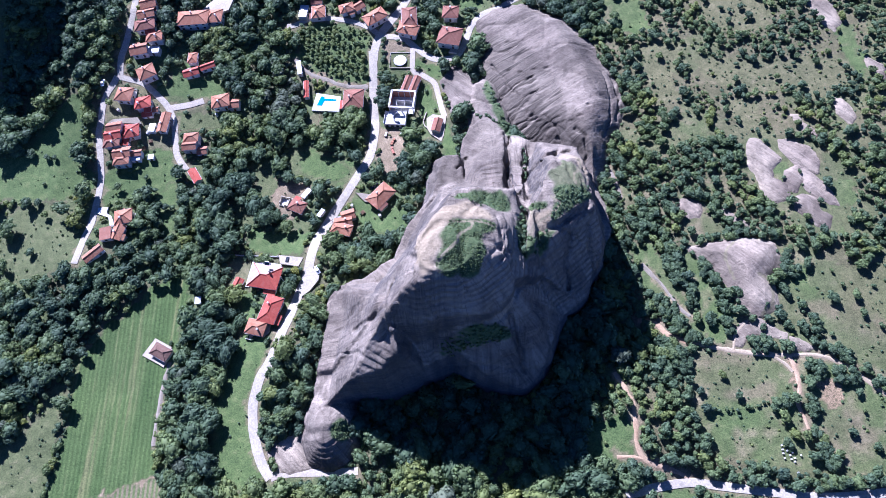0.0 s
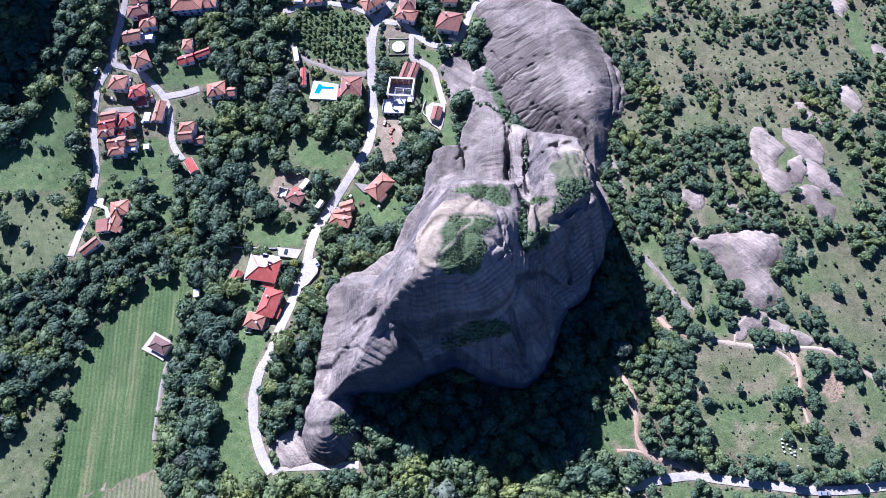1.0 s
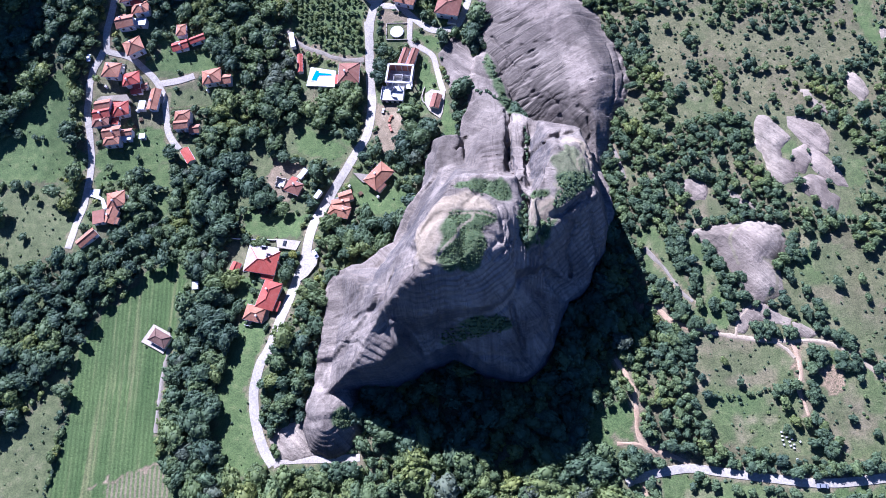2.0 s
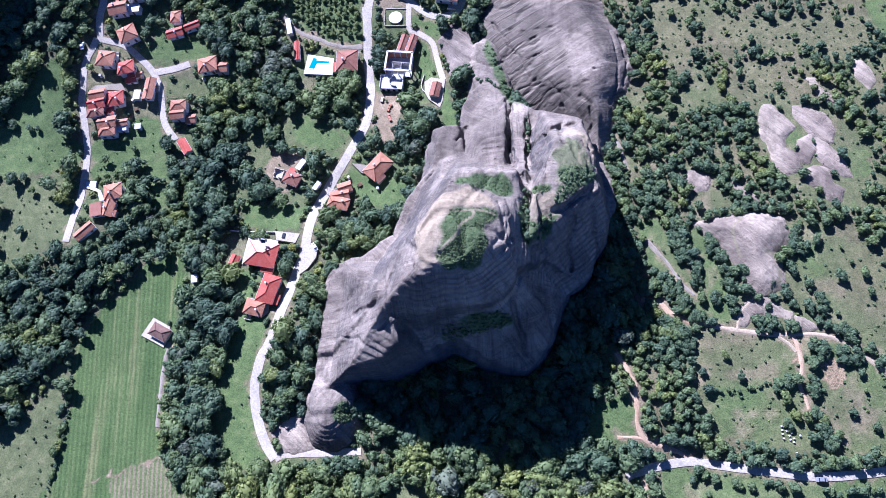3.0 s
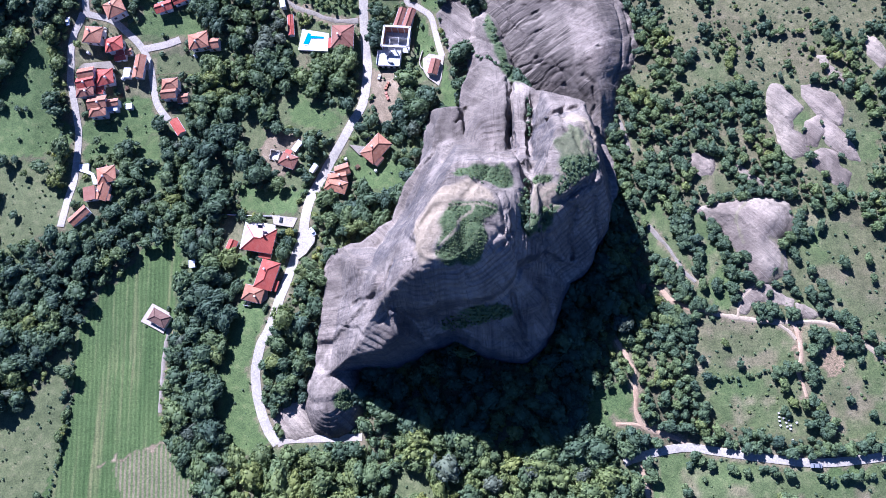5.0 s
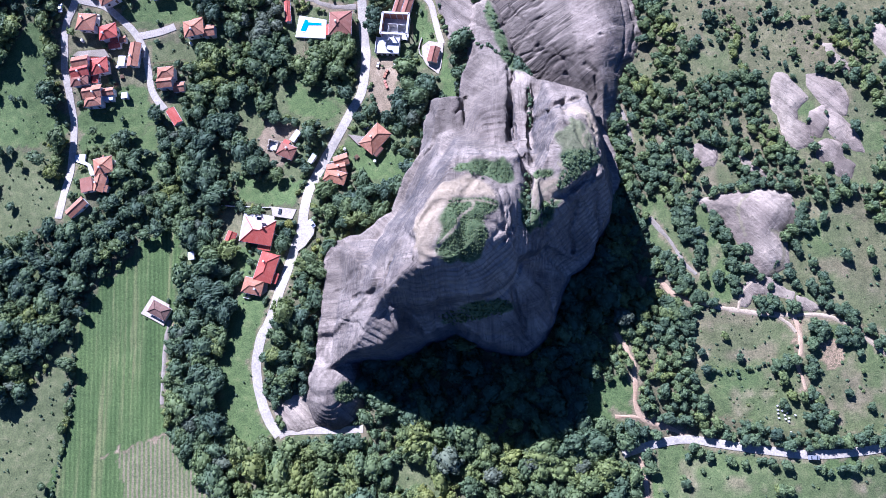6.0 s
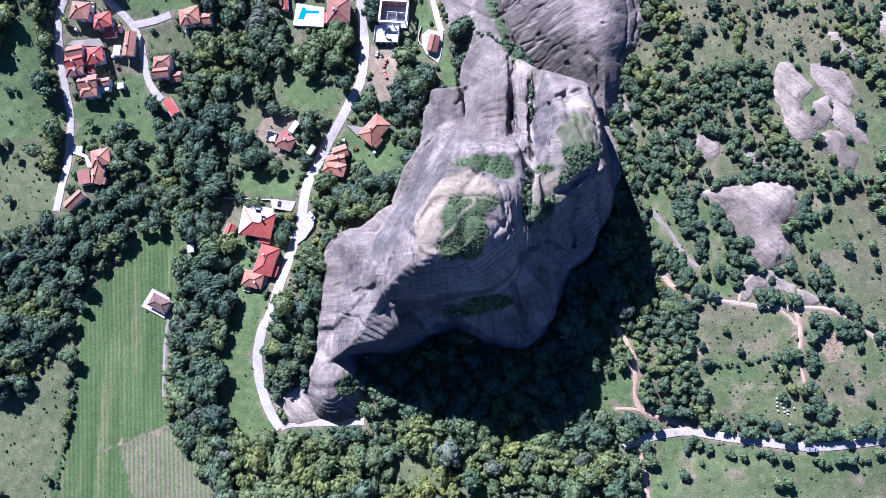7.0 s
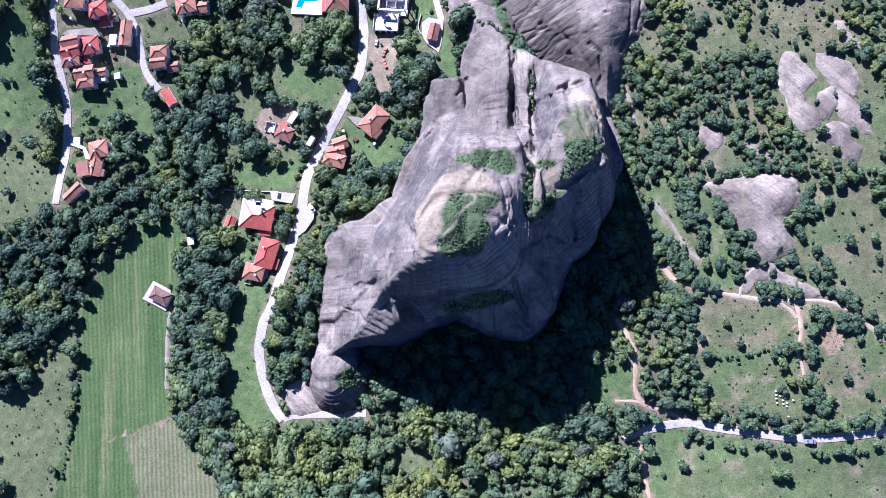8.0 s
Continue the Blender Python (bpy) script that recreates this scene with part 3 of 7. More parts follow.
def main_height(x, y):
    """The great rock's height over the plan: its bodies, each the least of its slopes, cut off by the foot."""
    x_, y_ = x, y
    n1, n2 = value_noise(x, y, 13, 61) - 0.5, value_noise(x, y, 13, 62) - 0.5
    n3, n4 = value_noise(x, y, 4.5, 63) - 0.5, value_noise(x, y, 4.5, 64) - 0.5
    x, y = x + 2.2 * n1 + 1.0 * n3, y + 2.2 * n2 + 1.0 * n4

    def slope(px, py, z, gx, gy):
        """A plane through a point, with its rise to the east and to the north."""
        return z + gx * (x - px) + gy * (y - py)

    def dome(cx, cy, rx, ry, z, rot=0.0, power=1.2):
        c, s_ = math.cos(radians(rot)), math.sin(radians(rot))
        u, v = ((x - cx) * c + (y - cy) * s_) / rx, (-(x - cx) * s_ + (y - cy) * c) / ry
        return z * (1 - (u * u + v * v) ** power)

    wall = 6.0 * rim_distance(MAIN_FOOT, x, y) - 2.0
    west = np.maximum(slope(-52, 81, 25.4, 1.5, -0.2), slope(-71, 81, 1.6, 0.52, -0.14))
    north_west = slope(-45.7, 113.3, 2.1, 2.05, -1.45)
    scarp = slope(-2, 126.8, 48.0, -0.12, -1.75)
    east_rim = slope(4.5, 100, 52.5, -1.4, 0.0)
    face_south, face_south_east = slope(-12, 86.2, 58.6, -0.05, 1.62), slope(0.4, 80.9, 42.0, -0.8, 1.22)
    overhang = 42.0 + 6.0 * (y - np.interp(x, (-40, -36, -26, -16, -6, -1, 3, 9, 20), (73, 74.6, 75.8, 76.4, 77.0, 79.0, 81.0, 88, 98)))
    summit = least([61.4 - 0.0165 * ((x + 17) ** 2 + (y - 98) ** 2), west, north_west, scarp, east_rim, face_south, face_south_east, overhang], 2.2)
    spur = least([west, slope(-47.5, 64.5, 29.5, 0.45, 0.75), slope(-36.5, 75.0, 43.0, -2.6, 0.5), 46 - 1.6 * (y - 80)], 1.0)
    terrace = least([slope(-3, 121, 49.3, -0.28, 0.0), scarp, north_west, east_rim, slope(-15.4, 127, 37.0, 1.6, -0.7), 3.0 * (y - 100)], 1.4)
    ridge = least([slope(2, 151.4, 20.5, 0.1, -0.52), slope(-9.5, 152.7, 13.5, 1.1, -0.6), slope(6.2, 152, 19.5, -3.5, -0.5), 4.0 * (y - 118)], 2.0)
    shoulder = least([slope(-38, 131, -1.8, 1.6, -0.75), slope(-10, 148, 15.0, 0.3, -0.9), 3.0 * (y - 112), 16.0 - 2.0 * (x + 6)], 1.6)
    buttress = least([slope(-7, 72.7, 33.6, -0.546, 1.173), slope(-12, 86.2, 54.0, 0.3, 1.62), slope(22.9, 78.9, 16.0, -1.6, 0.3), 40.0 + 0 * x, west + 3, 52 - 2.2 * (y - 82)], 2.2)
    saddle = least([45.0 - 0.12 * np.abs(x - 12), slope(14, 102, 43.5, -0.5, 1.6), slope(12, 121, 41.8, 0.0, -0.77), 5.0 * (x - 4), 4.0 * (27 - x), 44.5 - 3.0 * (y - 124)], 1.8)
    rib = least([np.maximum(slope(12, 122.3, 41.5, 0.0, -0.79), slope(12, 171, 8.0, 0.1, -0.45)), 9.0 * (x - 6.6) + 6, 9.0 * (16.5 - x) + 8, 6.0 * (y - 116)], 1.4)
    floor_n = slope(12, 171, 8.0, 0.15, -0.45)
    east_head = least([45.6 - 0.014 * ((x - 22) ** 2 + (y - 128) ** 2), slope(25.5, 140, 42.2, -0.05, -1.0), slope(19.8, 147.2, 27.9, 2.2, -0.9), slope(35.3, 131.9, 41.0, -1.0, -0.25), slope(39.3, 130, 36.5, -3.8, -0.55),
                       slope(27.8, 94, 18.0, -1.0, 1.206)], 2.4)
    foot = dome(-67.8, 45.5, 12.0, 15.5, 8.2, 0, 1.1)
    foot = foot + 0.2 * np.sin(2 * math.pi * foot / 1.3)
    tail = dome(2.0, 190.0, 8.5, 26.0, 3.2, 5)
    knob = least([slope(-28.5, 156, 2.5, 1.7, -0.25), slope(-20, 166.5, 8.5, 0.1, -2.4), slope(-12.8, 160, 9.5, -2.6, -0.3), slope(-20, 158, 11.2, 0.12, 0.10), 3.0 * (y - 142)], 1.2)
    apron = least([slope(-71, 81, 1.6, 0.52, -0.14), 4.2 - 0.03 * (y - 95)], 1.0)
    round_block = dome(36.5, 120.8, 4.2, 4.0, 41.0, 0, 3.0)
    body = -least([-summit, -spur, -terrace, -ridge, -shoulder, -buttress, -saddle, -rib, -east_head, -round_block, -apron, -least([floor_n, 8.0 + 0 * x, 3.0 * (y - 152)], 1.0)], 1.3)
    body = least([body, wall], 1.6)
    # the shallow cave under the overhang
    body = body - 6.0 * np.exp(-(((x_ + 20.5) / 5.5) ** 2 + ((y_ - 70.2) / 3.4) ** 2)) * (body > 6)
    h = -least([-body, -foot, -tail, -knob], 1.4)
    # beds of the rock stand out as low ledges
    beds = np.clip((value_noise(x_, y_, 19, 67) - 0.32) * 3, 0, 1) * np.clip((h - 6) / 8, 0, 1)
    h = h + 0.30 * beds * (np.sin(2 * math.pi * h / 2.1 + 3 * n1) + 0.6 * np.sin(2 * math.pi * h / 0.93 + 5 * n2))
    # ledges ring the south-eastern rim of the summit
    ring = np.sqrt(((x_ + 11) / 15) ** 2 + ((y_ - 98) / 14) ** 2)
    rim = np.exp(-((ring - 1.12) / 0.26) ** 2) * np.clip(0.35 + 0.05 * (x_ + 11) - 0.05 * (y_ - 98), 0, 1)
    h = h + 0.42 * rim * np.sin(2 * math.pi * h / 1.7 + 4 * n1)
    return worn(h, x_, y_, CLEFTS)


def slab_height(x, y):
    """The long slab: one plane tilted to the west, rounded off towards its foot."""
    x_, y_ = x, y
    x, y = x + 3.5 * (value_noise(x, y, 17, 65) - 0.5) + 0.9 * (value_noise(x, y, 5, 68) - 0.5), y + 3.5 * (value_noise(x, y, 17, 66) - 0.5) + 0.9 * (value_noise(x, y, 5, 69) - 0.5)
    d = rim_distance(SLAB_FOOT, x, y)
    fall = np.interp(y, (168, 182, 196), (0.95, 0.85, 0.7))
    h = least([7.3 + 0.21 * (x - 28.8) - 0.02 * (y - 214.9), 12.6 + 0 * x, fall * d - 1.0 + np.where(d < 0, 1.5 * d, 0)], 3.5)
    h = h + 0.8 * (value_noise(x_, y_, 14, 84) - 0.5)
    for hx, hy, w, deep in HOLLOWS:
        # an arch: sheer on its upper side, running out below
        w = 0.9 * w
        u, v = (x_ - hx) / (1.25 * w), (y_ - hy + 0.5 * w) / w
        r = np.sqrt(u * u + np.where(v > 0, v, 0.45 * v) ** 2)
        h = h - 0.75 * deep * np.clip((1.15 - r) * 1.6, 0, 1) * np.clip(0.35 + 0.65 * v, 0.0, 1)
    return worn(h, x_, y_, SLAB_CLEFTS)


def slab_field(x, y, z):
    h = slab_height(x[:, :, 0] + 0 * y[:, :, 0], y[:, :, 0] + 0 * x[:, :, 0])
    return (z - h[:, :, None]) / 1.15


def main_field(x, y, z):
    """About the distance to the great rock's skin over a regular lattice."""
    h = main_height(x[:, :, 0] + 0 * y[:, :, 0], y[:, :, 0] + 0 * x[:, :, 0])
    step = float(x[1, 0, 0] - x[0, 0, 0])
    gx, gy = np.gradient(h, step)
    return (z - h[:, :, None]) / np.sqrt(1 + gx * gx + gy * gy)[:, :, None]


TRAILS = []
CAPS = []      # green, dry or sandy patches on the rock's top: kind, outline, share under shrubs, their size


def cap(kind, outline, share=0.0, size=1.0):
    CAPS.append((kind, outline, share, size))


ROCK_TOPS = []


def rock_top(x, y):
    """The finished height of the great rock at one place."""
    x0, y0, grid = ROCK_TOPS[0]
    i, j = int(round(x - x0)), int(round(y - y0))
    return float(grid[max(0, i - 1):i + 2, max(0, j - 1):j + 2].mean())


def rock(name, blobs, lo, hi, step, mat, label, rough=1.0, flute=1.0, warp=2.0, way=None):
    def field(x, y, z):
        wx = x + warp * (value_noise(x + 0 * y, y + 0 * x, 7.0, 51) - 0.5)
        wy = y + warp * (value_noise(x + 0 * y, y + 0 * x, 7.0, 52) - 0.5)
        return bulk(blobs, wx, wy, z)
    v, q = skin(blobs if callable(blobs) else field, lo, hi, step)
    me = fast_mesh(name, v, q, [mat], True)
    nrm = np.empty(len(v) * 3, np.float32)
    me.vertices.foreach_get("normal", nrm)
    nrm = nrm.reshape(-1, 3)
    steep = 1 - np.abs(nrm[:, 2])
    off = np.empty(len(v))
    for i, (x, y, z) in enumerate(v):
        a = noise.noise((x * 0.04, y * 0.04, z * 0.05)) * 1.6
        b = noise.noise((x * 0.16, y * 0.16, z * 0.03)) * 1.1 * flute
        c = noise.noise((x * 0.45, y * 0.45, z * 0.25)) * 0.3
        e = noise.noise((x * 0.03 + 9, y * 0.03, z * 0.55)) * 0.9
        g = 1 - abs(noise.noise((x * 0.05 + 31, y * 0.04, z * 0.025)))
        w = 1 - abs(noise.noise((x * 0.075 + 3, y * 0.075 + z * 0.03, z * 0.06)))
        f = 1 - abs(noise.noise((x * 0.21 + 7, y * 0.21, z * 0.12)))
        k = abs(noise.noise((x * 0.02, y * 0.02 + 5, z * 0.9)))
        off[i] = rough * (a + (b + e) * (0.35 + 0.65 * steep[i]) + c + 1.1 * (w - 0.75) - 1.5 * max(0.0, g - 0.9) / 0.1 - 0.45 * max(0.0, f - 0.88) / 0.12 * (0.4 + steep[i]) - 1.0 * steep[i] * max(0.0, 0.07 - k) / 0.07)
    calm = nrm.astype(float)
    for _ in range(45):
        pool_n = calm[q].sum(1)
        calm = np.stack([np.bincount(q.ravel(), np.repeat(pool_n[:, k], 4), len(v)) for k in range(3)], 1)
        calm /= np.linalg.norm(calm, axis=1)[:, None] + 1e-9
    way = np.arctan2(calm[:, 1], calm[:, 0]) if way is None else np.full(len(v), radians(way))
    wgt = np.stack([np.maximum(0, np.cos(2 * (way - math.pi / 4 * k))) ** 2 for k in range(4)], 1)
    wgt = wgt ** 1.5 / (wgt ** 1.5).sum(1)[:, None]
    # the film's reach: widened to moderate slopes so the shaded faces are painted darker
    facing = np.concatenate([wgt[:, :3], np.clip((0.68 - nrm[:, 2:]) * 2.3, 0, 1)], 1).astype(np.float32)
    v = v + nrm * off[:, None]
    me.vertices.foreach_set("co", np.ascontiguousarray(v, np.float32).ravel())
    if name == "rock_main":
        grid = np.full((int(hi[0] - lo[0]) + 2, int(hi[1] - lo[1]) + 2), -20.0)
        np.maximum.at(grid, (np.clip(np.round(v[:, 0] - lo[0]).astype(int), 0, grid.shape[0] - 1), np.clip(np.round(v[:, 1] - lo[1]).astype(int), 0, grid.shape[1] - 1)), v[:, 2])
        ROCK_TOPS.append((lo[0], lo[1], grid))
    cover = np.zeros((len(v), 4), np.float32)
    cover[:, 3] = 1
    jx = v[:, 0] + 2.4 * (value_noise(v[:, 0], v[:, 1], 3, 3) - 0.5)
    jy = v[:, 1] + 2.4 * (value_noise(v[:, 0], v[:, 1], 3, 4) - 0.5)
    for kind, outline, share, size in CAPS:
        hit = inside(outline, jx, jy)
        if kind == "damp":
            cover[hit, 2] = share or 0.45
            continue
        hit &= nrm[:, 2] > 0.45
        cover[hit, :2] = {"green": (1, 0), "dry": (0.9, 0.22), "sand": (0, 0.85)}[kind]
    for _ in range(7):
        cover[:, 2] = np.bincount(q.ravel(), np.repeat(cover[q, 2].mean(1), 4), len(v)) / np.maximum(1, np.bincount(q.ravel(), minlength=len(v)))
    for ch, turns in ((0, 1), (1, 4)):
        for _ in range(turns):
            cover[:, ch] = np.bincount(q.ravel(), np.repeat(cover[q, ch].mean(1), 4), len(v)) / np.maximum(1, np.bincount(q.ravel(), minlength=len(v)))
    for trail in TRAILS:
        for tx, ty in trail:
            hit = (v[:, 0] - tx) ** 2 + (v[:, 1] - ty) ** 2 < 0.5 ** 2
            cover[hit, :2] = (0.55, 0.45)
    at = me.color_attributes.new("cover", "FLOAT_COLOR", "POINT")
    at.data.foreach_set("color", cover.ravel())
    at = me.color_attributes.new("facing", "FLOAT_COLOR", "POINT")
    at.data.foreach_set("color", facing.ravel())
    me.update()
    return tagged(new(name, me), label, "rock", "", "structure")


# ---- plan lists filled below ----
LAND, ROADS, TRACKS, PAVED, FOOTPRINTS = [], [], [], [], []


def land(kind, outline):
    LAND.append((kind, outline))


def smooth_line(pts, step=1.5):
    """A curve through the points, in even steps."""
    p = np.array(pts, float)
    p = np.concatenate([2 * p[:1] - p[1:2], p, 2 * p[-1:] - p[-2:-1]])
    out = []
    for i in range(1, len(p) - 2):
        k = max(2, int(np.hypot(*(p[i + 1] - p[i])) / step))
        for t in np.arange(k) / k:
            out.append(0.5 * ((2 * p[i]) + (-p[i - 1] + p[i + 1]) * t + (2 * p[i - 1] - 5 * p[i] + 4 * p[i + 1] - p[i + 2]) * t ** 2
                              + (-p[i - 1] + 3 * p[i] - 3 * p[i + 1] + p[i + 2]) * t ** 3))
    out.append(p[-2])
    return np.array(out)


def road(name, width, mat, pts, label):
    """A slab that follows the land, crowned a little, with ragged rims."""
    line = smooth_line(pts)
    ROADS.append((line, width))
    t = np.gradient(line, axis=0)
    t /= np.linalg.norm(t, axis=1)[:, None] + 1e-9
    side = np.stack([-t[:, 1], t[:, 0]], 1)
    rag = value_noise(line[:, 0], line[:, 1], 3.0, len(ROADS)) - 0.5
    rag2 = value_noise(line[:, 0], line[:, 1], 3.0, 40 + len(ROADS)) - 0.5
    loose = mat in (M_DIRT, M_GRAVEL, M_SAND)
    TRACKS.append((line, width, 0.4 if mat is M_SAND else 0.75)) if loose else None
    width, soft = (width * 0.6, 0.9) if loose else (width, 0.15)
    verts = []
    lift = (0.05 if loose else 0.12) + 0.006 * len(ROADS)
    skirt, deep = (0.7, 0.28) if loose else (0.25, 0.45)
    for i in range(len(line)):
        wl, wr = width / 2 + soft * rag[i], width / 2 + soft * rag2[i]
        for o, h in ((-wl - skirt, -deep), (-wl, 0.0), (0.0, 0.05), (wr, 0.0), (wr + skirt, -deep)):
            x, y = line[i] + side[i] * o
            verts.append((x, y, float(ground_z(x, y)) + lift + h))
    faces = [(5 * i + k, 5 * i + k + 1, 5 * i + k + 6, 5 * i + k + 5) for i in range(len(line) - 1) for k in range(4)]
    faces = [f[::-1] for f in faces]
    return tagged(new(name, mesh_of(name, verts, faces, [mat], False)), label, "road", "", "structure")


def paving(mat_name, outline, label="pale paved yard"):
    """A flat slab of a yard or terrace, laid on the land."""
    mat = {"M_PAVE": M_PAVE, "M_WHITE": M_WHITE, "M_ROAD": M_ROAD, "M_GRAVEL": M_GRAVEL}[mat_name]
    PAVED.append(outline)
    top = max(float(ground_z(x, y)) for x, y in outline) + 0.22 + 0.006 * len(PAVED)
    bm = bmesh.new()
    f = bm.faces.new([bm.verts.new((x, y, top)) for x, y in outline])
    f.normal_update()
    if f.normal.z < 0:
        f.normal_flip()
    low = bmesh.ops.extrude_face_region(bm, geom=[f])
    for g in low["geom"]:
        if isinstance(g, bmesh.types.BMVert):
            g.co.z -= 1.6
    bmesh.ops.recalc_face_normals(bm, faces=bm.faces)
    me = bpy.data.meshes.new("yard_paving")
    bm.to_mesh(me)
    bm.free()
    me.materials.append(mat)
    return tagged(new("pavement", me), label, "paving", "", "structure")


# ---- houses ----


def roof_mesh(L, W, rise, kind, over=0.5, thick=0.16):
    """A tiled roof on a rectangle L x W about the origin, eaves at z 0, with an underside."""
    a, b = L / 2 + over, W / 2 + over
    if kind == "hip":
        r = max(0.15, a - b)
        top = [(-r, 0, rise), (r, 0, rise)]
        ev = [(-a, -b, 0), (a, -b, 0), (a, b, 0), (-a, b, 0)]
        faces = [(0, 1, 5, 4), (1, 2, 5), (2, 3, 4, 5), (3, 0, 4)]
    else:
        top = [(-a, 0, rise), (a, 0, rise)]
        ev = [(-a, -b, 0), (a, -b, 0), (a, b, 0), (-a, b, 0)]
        faces = [(0, 1, 5, 4), (2, 3, 4, 5)]
    v = ev + top
    n = len(v)
    low = [(x, y, z - thick) for x, y, z in v]
    fs = list(faces) + [tuple(i + n for i in reversed(f)) for f in faces]
    rim = [(0, 1), (1, 2), (2, 3), (3, 0)] if kind == "hip" else [(0, 1), (1, 5), (5, 2), (2, 3), (3, 4), (4, 0)]
    fs += [(j, i, i + n, j + n) for i, j in rim]
    me = mesh_of("roof", v + low, fs, [])
    uv = me.uv_layers.new(name="UVMap")
    for p in me.polygons:
        nx, ny = p.normal.x, p.normal.y
        along = Vector((1, 0, 0)) if abs(ny) >= abs(nx) else Vector((0, 1, 0))
        down = p.normal.cross(along)
        for li in p.loop_indices:
            co = me.vertices[me.loops[li].vertex_index].co
            uv.data[li].uv = (co.dot(along), co.dot(down))
    return me


def ridge_bm(L, W, rise, kind, over=0.5):
    """Rounded cap tiles along the ridge, and the hips if there are any."""
    a, b = L / 2 + over, W / 2 + over
    r = max(0.15, a - b) if kind == "hip" else a
    lines = [((-r, 0, rise), (r, 0, rise))]
    if kind == "hip":
        lines += [((sx * r, 0, rise), (sx * a, sy * b, 0)) for sx in (-1, 1) for sy in (-1, 1)]
    bm = bmesh.new()
    for p, q in lines:
        p, q = Vector(p), Vector(q)
        d = q - p
        m4 = Matrix.Translation((p + q) / 2 + Vector((0, 0, 0.02))) @ d.to_track_quat("Z", "Y").to_matrix().to_4x4()
        bmesh.ops.create_cone(bm, cap_ends=True, segments=6, radius1=0.14, radius2=0.14, depth=d.length, matrix=m4)
    return bm


HOUSE_COUNT = [0]
WALL_TONES = [M_PLASTER, M_WHITE, M_PLASTER, M_PLASTER]


def house(x, y, L, W, rot, h, roof="hip", tone=None, glare=False):
    """One house: walls, tiled roof with ridge caps, chimney, windows with frames and sills, a door."""
    k = HOUSE_COUNT[0]
    HOUSE_COUNT[0] += 1
    rr = random.Random(k)
    if tone is None:
        tone = rr.choice((0, 0, 0, 2, 0, 1))
    flat = roof.startswith("flat")
    small = L * W < 32 or h < 2.5
    over = 0.35 if small else 0.85
    if not flat:
        L, W, h = max(2.0, L - 2 * over + 0.9), max(2.0, W - 2 * over + 0.9), h * 0.9
    if W > L:
        L, W, rot = W, L, rot + 90
    z0 = float(ground_z(x, y)) - 0.5
    H = h + 0.5
    FOOTPRINTS.append((x, y, L / 2 + 1.0, W / 2 + 1.0, radians(rot)))
    kind = "shed" if small else "house"
    hs = new(kind)
    hs.matrix_world = pose(x, y, z0, 0, 0, rot)
    word = ("terracotta", "bright red", "brown-red", "dull brown")[tone]
    if flat:
        text = "small flat-roofed shed with pale plaster walls" if roof == "flat" else "low outbuilding with a rusty flat sheet roof"
    elif small:
        text = "small shed with a %s tiled %s roof" % (word, roof)
    else:
        text = "%s plastered house with a %s tiled %s roof" % ("two-storey" if h > 4.0 else "single-storey", word, roof)
    tagged(hs, text, kind, "village houses")
    rise = 0.0 if flat else (W / 2 + over) * (0.42 if roof == "hip" else 0.46)
    wall = WALL_TONES[k % 4]
    bm = bmesh.new()
    if roof == "gable":
        v = [bm.verts.new(p) for p in ((-L / 2, -W / 2, 0), (L / 2, -W / 2, 0), (L / 2, W / 2, 0), (-L / 2, W / 2, 0),
                                       (-L / 2, -W / 2, H), (L / 2, -W / 2, H), (L / 2, W / 2, H), (-L / 2, W / 2, H),
                                       (-L / 2, 0, H + rise * 0.86), (L / 2, 0, H + rise * 0.86))]
        for f in ((0, 1, 5, 4), (2, 3, 7, 6), (1, 2, 6, 9, 5), (3, 0, 4, 8, 7), (4, 5, 9, 8), (6, 7, 8, 9), (3, 2, 1, 0)):
            bm.faces.new([v[i] for i in f])
    else:
        box(bm, 0, 0, 0, L, W, H)
    part("wall", bm, wall, hs)
    if flat:
        bm = box(bmesh.new(), 0, 0, H, L + 0.3, W + 0.3, 0.18)
        part("roof", bm, M_METAL if roof == "flat" else ROOF_TONES[2], hs, "flat sheet roof")
        if roof == "flat":
            bm = bmesh.new()
            for i in range(int(L / 0.8)):
                box(bm, -L / 2 + 0.4 + i * 0.8, 0, H + 0.18, 0.06, W + 0.3, 0.06)
            part("roof_rib", bm, M_METAL, hs)
    else:
        me = roof_mesh(L, W, rise, roof, over)
        me.materials.append(ROOF_TONES[tone])
        me.materials.append(M_GLARE_TILE)
        # roof sides towards the sun get the pale tiles: glare painted as colour
        if glare:
            me.polygons.foreach_set("material_index", [1 if p.normal.z > 0.1 and (p.normal.y > 0.2 or p.normal.x < -0.2) else 0 for p in me.polygons])
        ro = new("roof", me)
        ro.parent, ro.location = hs, (0, 0, H + 0.02)
        tagged(ro, "%s clay tile roof" % word)
        bm = ridge_bm(L, W, rise, roof, over)
        rg = part("ridge_tiles", bm, ROOF_TONES[tone], ro)
        rg.location = (0, 0, 0.03)
        a, b = L / 2 + over, W / 2 + over
        for sy in (-1, 1):
            part("gutter", box(bmesh.new(), 0, sy * (b + 0.05), -0.22, 2 * a, 0.12, 0.12), M_METAL, ro)
        if not small:
            cx, cy = rr.uniform(-L / 4, L / 4), rr.choice((-1, 1)) * W * 0.2
            bm = box(bmesh.new(), cx, cy, rise * 0.3, 0.6, 0.6, rise * 0.7 + 0.7)
            ch = part("chimney", bm, M_PLASTER, ro)
            bm = box(bmesh.new(), cx, cy, rise + 0.7, 0.8, 0.8, 0.14)
            part("chimney_cap", bm, M_CONCRETE, ro)
